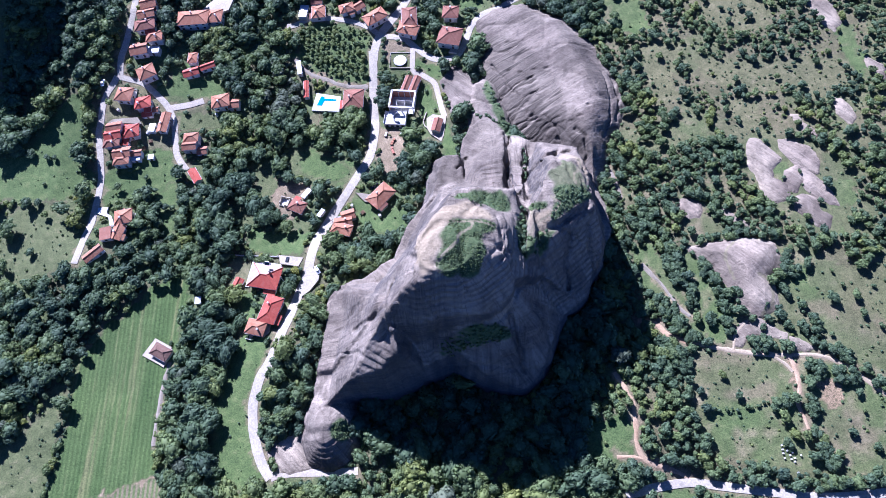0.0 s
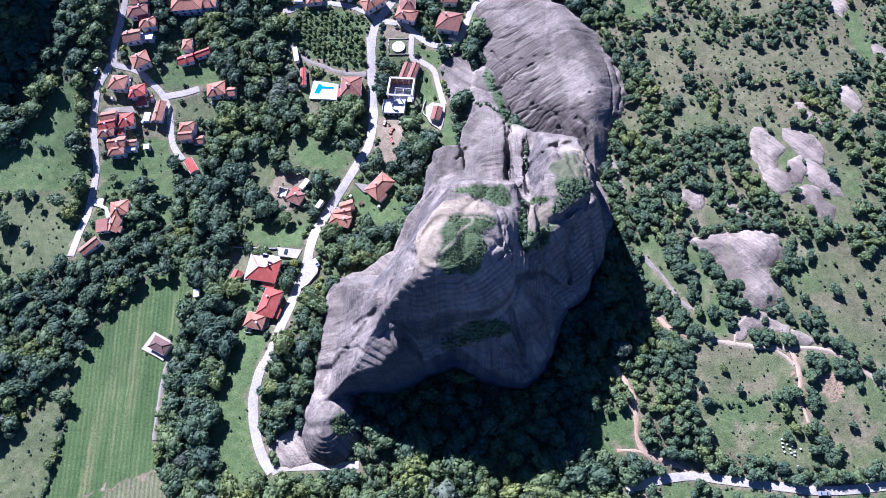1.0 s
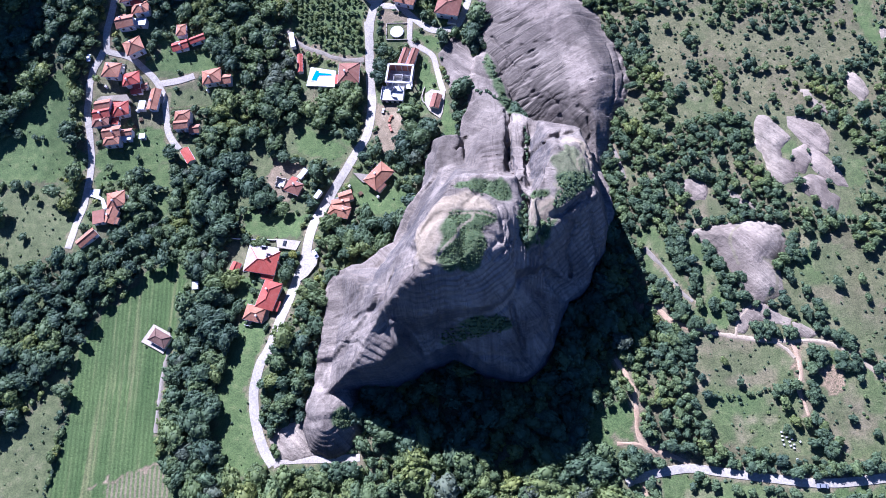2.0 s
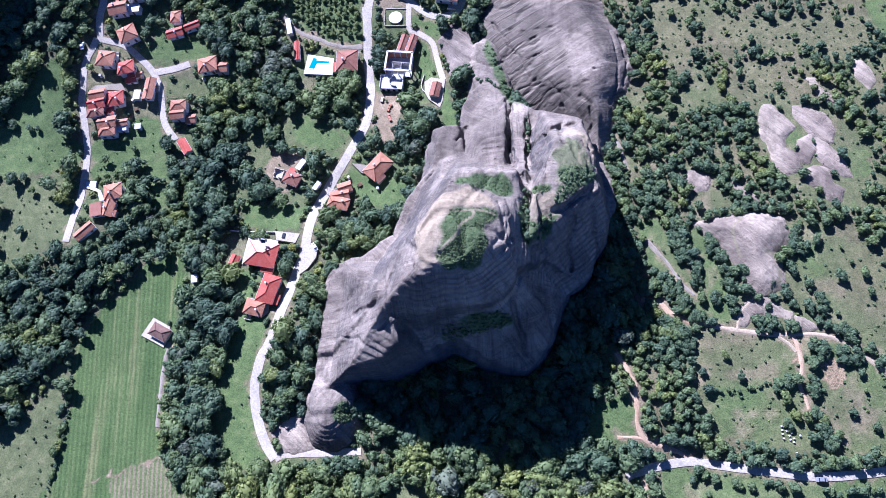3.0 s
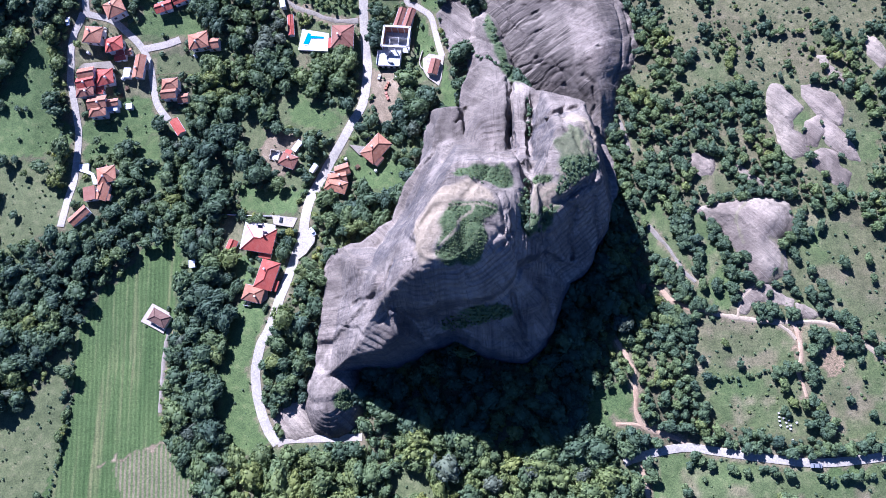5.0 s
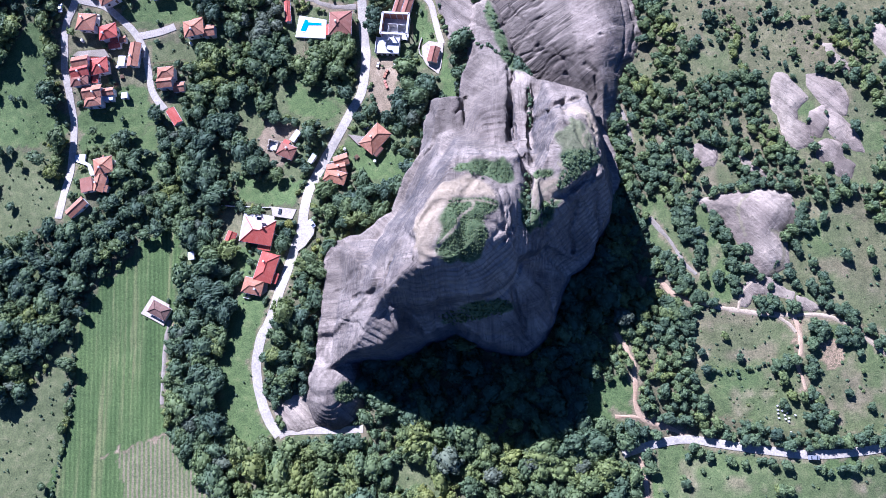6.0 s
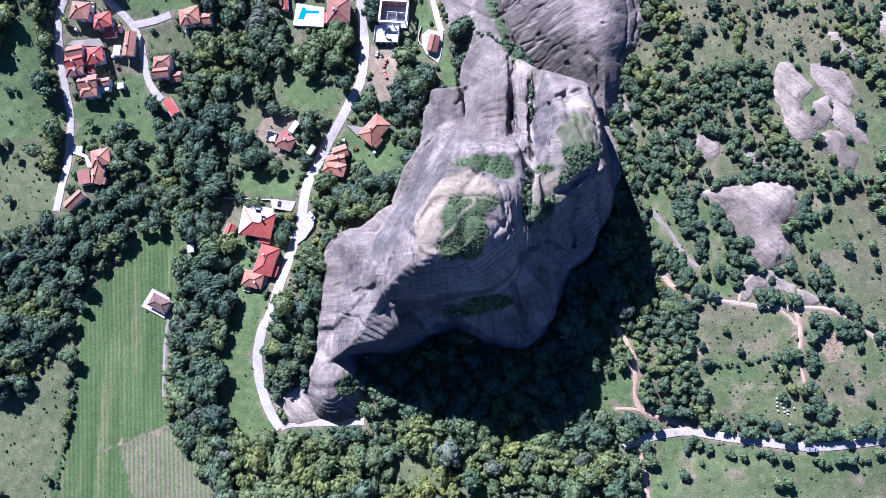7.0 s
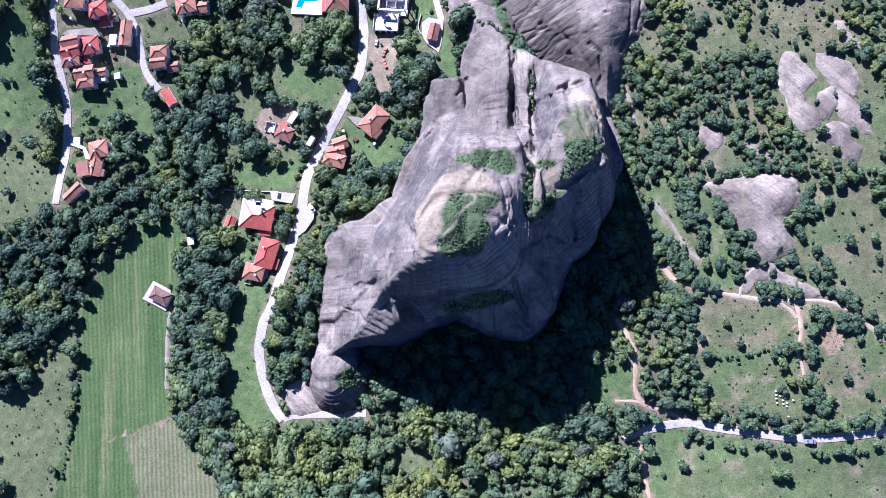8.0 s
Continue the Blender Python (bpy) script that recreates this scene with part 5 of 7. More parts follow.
paving("M_PAVE", [(-97.6, 124.0), (-86.1, 122.4), (-88.0, 118.1), (-96.7, 119.9)])
paving("M_PAVE", [(-105.1, 88.8), (-97.2, 93.5), (-97.4, 86.4), (-99.8, 84.5), (-108.3, 86.4)])
paving("M_WHITE", [(-187.7, 150.3), (-182.7, 150.6), (-182.8, 147.2), (-180.0, 145.6), (-177.3, 140.6), (-179.7, 140.5), (-181.4, 145.0), (-187.3, 147.2)])
paving("M_PAVE", [(-144.4, 273.4), (-134.0, 274.1), (-136.3, 263.9), (-144.3, 261.4), (-153.2, 262.6)])
paving("M_GRAVEL", [(-64.5, 156.9), (-57.0, 155.6), (-57.5, 151.5), (-59.7, 151.7)])
paving("M_GRAVEL", [(-188.2, 198.6), (-175.4, 199.0), (-172.5, 194.8), (-184.2, 196.1), (-190.6, 196.5)])
paving("M_PAVE", [(-49.6, 207.7), (-38.0, 205.1), (-38.8, 204.0), (-49.8, 205.3)])

# ---- houses ----
house(-102.2, 112.8, 13.3, 10.4, -11, 4.4, roof="hip", tone=1, glare=True)
house(-97.2, 96.4, 11.7, 7.3, -107, 4.1, roof="hip", tone=1)
house(-102.9, 88.5, 8.0, 5.9, -14, 3.0, roof="hip", tone=0)
house(-115.4, 111.0, 3.5, 4.3, -20, 1.8, roof="gable", tone=1)
house(-145.3, 79.6, 8.2, 5.0, -28, 2.4, roof="hip", tone=3)
house(-67.2, 144.7, 5.7, 4.4, 17, 3.3, roof="gable")
house(-69.1, 140.8, 7.6, 4.8, 9, 3.7, roof="gable")
house(-69.5, 136.9, 9.0, 4.8, -17, 4.1, roof="hip")
house(-51.7, 153.3, 11.8, 7.6, 48, 3.0, roof="hip")
house(-91.6, 149.6, 7.1, 5.4, -24, 2.6, roof="hip", tone=2)
house(-88.0, 156.7, 5.3, 2.3, 55, 1.8, roof="flat")
house(-67.8, 209.5, 9.6, 10.6, -1, 4.1, roof="hip", tone=2)
house(-92.6, 216.6, 1.9, 9.7, 5, 2.1, roof="gable", tone=1)
house(-97.1, 229.7, 2.2, 8.5, 12, 2.1, roof="flat")
house(-41.3, 218.6, 2.8, 9.9, -17, 3.0, roof="gable", tone=2)
house(-36.8, 218.0, 3.1, 9.3, -18, 3.3, roof="gable", tone=2)
house(-25.3, 192.2, 3.9, 6.7, -14, 2.7, roof="gable", tone=2)
house(-173.7, 223.9, 8.3, 7.9, 27, 4.4, roof="hip")
house(-182.7, 210.7, 8.1, 7.3, -6, 4.4, roof="hip")
house(-173.3, 206.5, 7.7, 6.3, 11, 4.4, roof="hip")
house(-171.3, 201.4, 4.6, 2.6, 7, 2.1, roof="gable")
house(-168.1, 204.0, 3.1, 2.3, 7, 2.1, roof="gable")
house(-162.2, 196.5, 4.5, 10.8, -5, 3.0, roof="gable")
house(-185.2, 192.5, 7.0, 4.5, 8, 4.1, roof="gable")
house(-185.2, 188.2, 7.5, 5.1, 11, 4.1, roof="gable")
house(-185.3, 183.8, 7.5, 4.5, 7, 4.1, roof="hip")
house(-177.2, 190.7, 7.6, 6.8, 10, 3.7, roof="hip")
house(-179.7, 185.7, 2.8, 4.5, 1, 2.2, roof="gable")
house(-179.6, 178.6, 8.1, 5.1, 6, 4.1, roof="gable")
house(-179.3, 174.4, 7.1, 4.5, 5, 4.1, roof="hip")
house(-173.3, 179.0, 4.6, 2.8, 6, 3.0, roof="gable")
house(-173.3, 176.3, 4.1, 2.3, 6, 2.2, roof="flat")
house(-147.3, 187.5, 6.8, 4.6, 3, 4.4, roof="hip")
house(-147.5, 182.9, 6.3, 4.3, 3, 4.4, roof="gable")
house(-141.8, 181.4, 4.2, 3.8, 4, 2.2, roof="gable")
house(-135.1, 208.5, 8.5, 7.1, 9, 4.4, roof="hip")
house(-128.5, 207.7, 4.8, 4.7, 4, 3.3, roof="gable")
house(-152.1, 225.9, 7.4, 4.4, 17, 3.0, roof="gable")
house(-144.4, 230.1, 7.0, 3.2, 21, 2.6, roof="gable")
house(-152.2, 234.4, 4.2, 5.8, 2, 3.0, roof="hip")
house(-167.9, 193.7, 3.1, 4.6, -4, 2.2, roof="flat")
house(-166.4, 177.7, 2.6, 2.6, 6, 1.8, roof="flat")
house(-143.7, 167.6, 3.3, 7.5, 33, 2.1, roof="gable")
house(-173.0, 144.2, 7.8, 6.7, 10, 4.4, roof="hip")
house(-179.9, 135.6, 5.1, 6.3, 11, 2.6, roof="flat2")
house(-174.6, 136.4, 5.0, 7.1, -12, 3.0, roof="gable")
house(-183.0, 125.1, 8.7, 3.8, 44, 2.2, roof="gable")
house(-132.8, 103.3, 2.5, 3.2, 6, 1.7, roof="flat")
house(-176.8, 264.3, 7.7, 6.2, 12, 4.1, roof="gable")
house(-177.1, 257.9, 8.3, 5.5, 11, 4.1, roof="gable")
house(-177.2, 251.1, 9.9, 6.5, 11, 4.4, roof="hip")
house(-171.9, 244.8, 7.8, 5.9, 7, 4.4, roof="hip")
house(-178.7, 236.9, 8.2, 6.5, 10, 4.1, roof="gable")
house(-172.3, 237.9, 6.1, 3.9, -1, 2.6, roof="flat")
house(-153.4, 256.5, 16.0, 8.7, 1, 5.2, roof="hip")
house(-142.9, 258.2, 8.7, 8.2, -0, 5.2, roof="hip")
house(-88.6, 263.4, 6.6, 7.7, 5, 3.7, roof="hip")
house(-97.0, 264.9, 4.3, 7.8, -6, 2.2, roof="flat")
house(-73.7, 265.9, 7.3, 5.6, 18, 3.7, roof="hip")
house(-67.5, 267.6, 5.1, 4.7, 37, 3.0, roof="gable")
house(-58.1, 259.0, 11.7, 7.1, 34, 4.4, roof="hip")
house(-39.8, 258.0, 7.2, 11.8, 3, 4.4, roof="hip")
house(-40.3, 250.1, 10.4, 6.3, -18, 4.4, roof="hip")
house(-17.9, 259.4, 7.8, 7.4, -5, 4.4, roof="hip")
house(-18.3, 243.9, 11.4, 10.6, -14, 4.8, roof="hip")
house(-90.3, 271.3, 5.5, 3.3, -0, 3.0, roof="gable")

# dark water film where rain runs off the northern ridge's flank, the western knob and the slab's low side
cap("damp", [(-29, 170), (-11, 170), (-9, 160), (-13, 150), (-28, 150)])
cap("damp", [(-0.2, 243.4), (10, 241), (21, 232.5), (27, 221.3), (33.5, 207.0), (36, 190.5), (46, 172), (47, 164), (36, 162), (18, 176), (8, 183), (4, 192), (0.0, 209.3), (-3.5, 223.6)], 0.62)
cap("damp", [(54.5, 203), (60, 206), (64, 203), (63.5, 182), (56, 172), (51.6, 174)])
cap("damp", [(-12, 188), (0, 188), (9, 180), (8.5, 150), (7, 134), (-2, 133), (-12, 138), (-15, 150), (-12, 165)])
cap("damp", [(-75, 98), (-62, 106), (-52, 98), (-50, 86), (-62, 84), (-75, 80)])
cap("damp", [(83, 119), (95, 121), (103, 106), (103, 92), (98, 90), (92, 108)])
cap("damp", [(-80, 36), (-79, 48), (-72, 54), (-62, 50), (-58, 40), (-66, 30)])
TRAILS += [smooth_line(p, 0.5) for p in (
    [(102.3, 120.3), (97.5, 115.2), (98.0, 108.7), (99.5, 103.6)],
    [(109.0, 105.4), (112.3, 104.2), (113.4, 101.4), (113.8, 97.1), (112.5, 92.5), (108.0, 88.5)],
    [(109.6, 105.0), (112.6, 103.4), (113.9, 101.0), (114.3, 97.1), (113.0, 92.2), (108.4, 88.0)],
    [(-6.9, 107.6), (-7.4, 104.7), (-11.5, 101.5), (-12.0, 98.6), (-13.4, 97.0), (-16.6, 94.0), (-19.0, 91.4)],
    [(-13.0, 107.0), (-5.4, 107.4), (0.3, 106.4)],
    [(35.2, 146.5), (36.2, 141.5), (34.6, 137.0), (32.4, 133.5), (32.9, 129.8)],
    [(37.6, 133.5), (36.3, 131.8), (34.9, 132.2)],
    [(23.0, 123.5), (26.0, 120.0), (22.5, 117.0), (17.0, 113.5), (15.0, 110.0), (14.0, 107.0)],
    [(15.0, 118.5), (16.0, 114.5), (17.6, 111.5)],
)]
cap("sand", [(-27.0, 100.0), (-23.0, 108.0), (-17.5, 114.0), (-9.0, 117.0), (-2.0, 114.0), (1.5, 109.5), (-5.4, 109.2), (-14.5, 109.0), (-17.5, 103.0), (-15.5, 98.0), (-20.8, 92.5), (-20.0, 87.5), (-25.5, 88.5), (-27.5, 93.0)])
cap("sand", [(13.0, 117.5), (20.0, 118.0), (24.5, 119.5), (23.0, 113.5), (18.0, 108.5), (14.0, 108.0), (12.5, 112.5)])
cap("sand", [(27.0, 147.0), (33.0, 151.0), (37.5, 143.5), (38.8, 133.0), (36.8, 133.0), (35.0, 141.5), (30.0, 146.0)])
cap("green", [(-15.9, 105.4), (-14.0, 108.4), (-9.5, 107.6), (-5.4, 108.4), (1.3, 107.8), (0.8, 105.6), (-0.8, 103.8), (-3.4, 100.0), (-2.3, 96.0), (-2.9, 93.0), (-5.2, 89.3), (-8.5, 87.5), (-12.0, 86.6), (-16.5, 86.6), (-19.3, 88.0), (-19.8, 90.6), (-18.6, 94.8), (-17.0, 97.4), (-17.0, 98.6), (-18.0, 100.6)], 0.95, 0.8)
cap("green", [(-13.4, 120.8), (-9.0, 122.8), (-4.4, 124.0), (3.8, 124.9), (7.1, 122.4), (6.5, 117.8), (3.6, 115.2), (0.6, 116.4), (-2.8, 117.6), (-7.0, 118.4), (-11.6, 119.4)], 0.55, 0.8)
cap("dry", [(29.4, 143.5), (28.4, 139.5), (24.5, 135.6), (21.8, 135.4), (22.8, 130.0), (24.6, 125.0), (25.8, 122.0), (33.4, 122.6), (37.0, 126.5), (36.6, 132.0), (34.4, 138.0), (31.0, 142.0)])
cap("green", [(24.0, 126.5), (29.0, 128.6), (36.8, 128.0), (38.6, 125.8), (36.0, 123.4), (31.0, 119.8), (26.0, 115.2), (22.8, 114.0), (22.0, 117.0), (25.0, 121.0)], 0.7, 1.7)
cap("green", [(14.4, 122.0), (20.0, 122.5), (21.0, 119.0), (15.0, 118.4)], 0.5, 1.1)
cap("green", [(9.0, 113.0), (11.5, 117.5), (13.2, 115.0), (12.6, 110.0), (14.5, 107.5), (18.5, 109.5), (22.5, 113.0), (23.5, 111.0), (20.0, 105.0), (16.5, 101.5), (12.5, 99.8), (9.5, 102.0), (9.0, 107.0)], 0.75, 2.6)
cap("green", [(-22.5, 72.0), (-12.4, 74.5), (2.5, 77.2), (6.6, 76.0), (4.7, 72.7), (-6.5, 70.3), (-18.0, 69.0)], 0.6, 1.3)
cap("green", [(-1.3, 216.7), (2.5, 210.4), (6.0, 198.4), (9.5, 189.6), (14.7, 183.6), (14.5, 178.0), (9.6, 179.7), (4.8, 187.0), (1.2, 198.8), (-2.2, 210.7)], 0.34, 2.6)
cap("green", [(-58.2, 43.4), (-59.3, 46.5), (-62.0, 48.4), (-64.7, 46.5), (-65.8, 43.4), (-64.7, 40.8), (-62.0, 39.8), (-59.3, 40.8)], 0.8, 1.0)

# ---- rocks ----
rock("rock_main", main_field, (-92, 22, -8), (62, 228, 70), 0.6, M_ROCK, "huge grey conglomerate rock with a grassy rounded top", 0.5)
rock("rock_slab", slab_field, (-16, 140, -8), (82, 284, 18), 0.55, M_SLAB, "long smooth grey rock slab with dark water stains", 0.28, 1.2, way=0)
OUTCROPS = []


def outcrop(name, outline, top, reach, label, lean=(0.0, 0.0), mat=M_ROCK_PALE):
    """A bare slab that swells from its outline to a broad back, leaning with the slope."""
    OUTCROPS.append(outline)
    px, py = [p[0] for p in outline], [p[1] for p in outline]
    cx, cy = sum(px) / len(px), sum(py) / len(py)

    def field(x, y, z):
        X, Y = x[:, :, 0] + 0 * y[:, :, 0], y[:, :, 0] + 0 * x[:, :, 0]
        wx = X + 1.8 * (value_noise(X, Y, 6.0, 71) - 0.5) + 0.7 * (value_noise(X, Y, 1.9, 72) - 0.5)
        wy = Y + 1.8 * (value_noise(X, Y, 6.0, 73) - 0.5) + 0.7 * (value_noise(X, Y, 1.9, 74) - 0.5)
        d = rim_distance(outline, wx, wy) + 0.7
        u = np.clip(d / reach, 0, 1)
        h = 0.10 + top * (0.75 if top > 3 else 0.5) * u * (2 - u) * (1 + np.clip(lean[0] * (X - cx) + lean[1] * (Y - cy), -0.6, 0.6)) + 0.6 * u * (value_noise(X, Y, 5.0, 75) - 0.5)
        h = np.where(d > 0, h, 0.10 + 0.9 * d) + ground_z(X, Y)
        return (z - h[:, :, None]) / 1.05
    low = min(float(ground_z(a, b)) for a, b in outline)
    high = max(float(ground_z(a, b)) for a, b in outline)
    return rock(name, field, (min(px) - 3, min(py) - 3, low - 2), (max(px) + 3, max(py) + 3, high + top * 1.7 + 2), 0.7, mat, label, 0.10, way=-50)


outcrop("rock_dome", [(83.5, 118.5), (92.2, 121.4), (101.3, 122.2), (110.2, 121.8), (114.9, 121.6), (118.6, 118.8), (119.9, 113.6), (118.8, 108.6), (114.1, 104.3), (115.8, 99.9), (115.3, 91.2), (109.4, 87.8), (103.7, 87.9), (100.1, 91.7), (98.5, 96.7), (96.4, 103.1), (93.7, 109.6), (87.3, 115.0)], 5.0, 11.0, "broad grey rock dome with a worn path over it", (0.0, 0.01))
outcrop("rock_outcrop", [(118.7, 172.6), (122.9, 171.6), (126.3, 165.6), (129.4, 161.1), (124.9, 155.8), (125.5, 151.5), (129.9, 148.5), (130.0, 141.6), (123.4, 137.9), (120.4, 142.2), (119.8, 150.5), (115.5, 158.5)], 2.2, 5.0, "long pale furrowed rock slab above a wood")
outcrop("rock_outcrop", [(130.9, 171.0), (135.8, 170.7), (144.8, 165.8), (146.3, 158.7), (144.7, 153.9), (138.3, 155.7), (134.2, 160.8), (130.6, 165.3)], 2.0, 6.0, "broad pale rock slab with shrubs at its edge")
outcrop("rock_outcrop", [(130.8, 154.7), (136.6, 156.5), (136.3, 150.9), (133.4, 144.2), (130.1, 145.7)], 1.3, 3.5, "small pale rock slab in grass")
outcrop("rock_outcrop", [(138.3, 155.7), (142.6, 152.0), (148.4, 143.5), (150.2, 136.6), (146.3, 138.2), (141.0, 142.5), (137.7, 148.1)], 1.5, 4.0, "pale rock slab running down into grass")
outcrop("rock_outcrop", [(132.3, 140.8), (136.2, 142.7), (140.8, 141.1), (141.1, 135.7), (145.2, 131.5), (143.2, 127.0), (138.5, 127.2), (135.6, 131.3), (131.4, 134.8)], 1.8, 4.0, "pale rock slab at the edge of a wood")
outcrop("rock_outcrop", [(83.9, 143.7), (87.7, 144.4), (92.2, 140.4), (90.8, 134.3), (86.5, 133.8), (83.0, 138.2)], 1.8, 4.0, "small rounded pale rock among oaks")
outcrop("rock_outcrop", [(101.0, 137.8), (105.0, 135.5), (111.3, 129.1), (111.7, 127.5), (106.7, 130.7), (102.5, 135.0)], 0.8, 2.0, "thin rib of pale rock in scrub")
outcrop("rock_outcrop", [(96.0, 79.7), (100.2, 84.1), (106.6, 87.6), (109.3, 85.2), (113.1, 82.8), (117.1, 80.2), (116.0, 77.3), (111.6, 79.9), (105.3, 81.2), (100.8, 80.2), (97.6, 75.1), (95.7, 75.6)], 0.5, 2.0, "low pale rock pavement below a dome")
outcrop("rock_outcrop", [(118.5, 78.6), (121.6, 77.6), (125.8, 73.4), (122.9, 72.9), (118.7, 74.6)], 0.6, 2.0, "low pale rock pavement beside a dirt track")
outcrop("rock_outcrop", [(163.7, 237.6), (169.1, 230.9), (173.8, 235.4), (170.5, 252.0), (160.4, 252.8)], 1.6, 4.0, "long pale rock rib on the far slope")
outcrop("rock_outcrop", [(180.4, 204.8), (185.6, 200.6), (186.9, 207.7), (179.9, 214.1)], 1.4, 3.0, "pale rock slab on the far slope")
outcrop("rock_outcrop", [(159.5, 183.3), (164.0, 177.5), (167.3, 181.0), (164.1, 190.5), (159.6, 192.7)], 1.2, 3.0, "narrow pale rock rib on the far slope")
outcrop("rock_outcrop", [(146.8, 172.1), (149.0, 173.2), (142.8, 182.8), (138.8, 183.7)], 0.8, 2.0, "thin pale rock rib on the far slope")
outcrop("rock_outcrop", [(-89.2, 30.5), (-83.8, 29.1), (-73.8, 31.8), (-76.6, 39.2), (-80.2, 44.3), (-87.2, 41.2), (-92.6, 37.0)], 1.4, 4.0, "low grey rock apron beside the road")
outcrop("rock_outcrop", [(-22.8, 220.3), (-17.7, 228.5), (-13.1, 227.7), (-7.8, 217.3), (-2.7, 207.0), (3.9, 196.1), (-4.9, 196.8), (-12.6, 202.9), (-17.2, 200.2), (-20.4, 207.4)], 2.2, 6.0, "smooth bare rock slope beside a paved walk", (0.0, 0.0), M_ROCK)
# the cliff beyond the village, whose shade falls over the upper houses' wood
rock("rock_cliff", ((-352, 384, 95, 62, 148, -20, 2.4, 3.0),), (-457, 278, -8), (-227, 493, 160), 4.0, M_ROCK, "tall grey rock cliff beyond the village", 2.0)

# ---- ground ----


def spread(lo, hi, step):
    """Even steps within, growing steps out to the horizon."""
    g, d, far = [], step, 0.0
    while far < 3400:
        d *= 1.35
        far += d
        g.append(far)
    g = np.array(g)
    return np.concatenate([lo - g[::-1], np.arange(lo, hi, step), hi + g])


def build_ground():
    gx, gy = spread(-262, 212, 1.15), spread(-32, 300, 1.15)
    X, Y = np.meshgrid(gx, gy, indexing="ij")
    Z = ground_z(X, Y) + 0.35 * (value_noise(X, Y, 9, 5) - 0.5) + 0.25 * (value_noise(X, Y, 3.1, 6) - 0.5)
    near = np.zeros(X.shape, bool)
    for line, w in ROADS:
        for p in line[::2]:
            near |= (X - p[0]) ** 2 + (Y - p[1]) ** 2 < (w / 2 + 1.8) ** 2
    Z[near] = ground_z(X, Y)[near] - 0.02
    for outline in PAVED:
        hit = inside(outline, X, Y)
        Z[hit] = ground_z(X, Y)[hit] - 0.3
    V = np.stack([X, Y, Z], -1).reshape(-1, 3)
    nx, ny = X.shape
    i = np.arange(nx * ny).reshape(nx, ny)
    Q = np.stack([i[:-1, :-1], i[1:, :-1], i[1:, 1:], i[:-1, 1:]], -1).reshape(-1, 4)
    me = fast_mesh("ground", V, Q, [M_GROUND], True)
    jx = X + 3.2 * (value_noise(X, Y, 4.0, 7) - 0.5) + 1.6 * (value_noise(X, Y, 1.7, 9) - 0.5)
    jy = Y + 3.2 * (value_noise(X, Y, 4.0, 8) - 0.5) + 1.6 * (value_noise(X, Y, 1.7, 10) - 0.5)
    A, B = np.zeros((*X.shape, 4), np.float32), np.zeros((*X.shape, 4), np.float32)
    A[..., 3] = B[..., 3] = 1
    A[X > 55, 2] = 0.5
    patch = value_noise(X, Y, 16, 12)
    A[..., 1] = np.where(X < 55, 0.55 * (patch > 0.45), 0.3 * (patch > 0.6))
    kinds = {"meadow": ((0, 1, 0), None), "orchard": ((0, 0.9, 0.2), None), "pasture": ((0, 0.42, 0.8), None), "dry": ((0.05, 0.25, 0.8), None), "rough": ((0, 0.5, 0.45), None),
             "yard": ((0.38, 0.6, 0.2), None), "dirt": ((0.95, 0, 0), None), "crop": ((0, 0, 0), (1, 0, 0)), "crop2": ((0, 0, 0), (0.35, 0.6, 0)), "scree": ((0, 0, 0), (0, 0, 1))}
    for kind, outline in LAND:
        hit = inside(outline, jx, jy)
        a, b = kinds[kind]
        A[hit, :3] = a
        B[hit, :3] = b or 0
        if kind == "pasture":
            A[hit, 1] = 0.42 + 0.48 * np.clip((value_noise(X, Y, 22, 21)[hit] - 0.35) * 2.5, 0, 1)
            A[hit, 0] = 0.5 * np.clip((value_noise(X, Y, 7, 22)[hit] - 0.72) * 5, 0, 1)
    east = (X > 52) & (A[..., 1] > 0.3)
    A[..., 1] = np.where(east, A[..., 1] * (0.45 + 0.75 * value_noise(X, Y, 18, 23)).clip(0, 1), A[..., 1])
    A[..., 2] = np.where(east, np.maximum(A[..., 2], 0.75 * value_noise(X, Y, 12, 24)), A[..., 2])
    A[..., 0] = np.where(east, np.maximum(A[..., 0], 0.55 * np.clip((value_noise(X, Y, 8, 25) * 0.6 + value_noise(X, Y, 3, 26) * 0.4 - 0.6) * 5, 0, 1)), A[..., 0])
    for line, width in ROADS:
        verge = np.zeros(X.shape, bool)
        for p in line:
            verge |= (jx - p[0]) ** 2 + (jy - p[1]) ** 2 < (width / 2 + 1.0) ** 2
        A[verge, 0] = np.maximum(A[verge, 0], 0.55)
    for line, width, bare in TRACKS:
        for p in line:
            hit = (jx - p[0]) ** 2 + (jy - p[1]) ** 2 < (width / 2 + 0.7) ** 2
            A[hit, 0] = np.maximum(A[hit, 0], bare)
    for name, w in (("cover", A), ("tilled", B)):
        at = me.color_attributes.new(name, "FLOAT_COLOR", "POINT")
        at.data.foreach_set("color", w.reshape(-1, 4).ravel())
    return tagged(new("ground", me), "rolling land with grass, pasture, bare soil and crop strips", "ground", "", "structure")


build_ground()

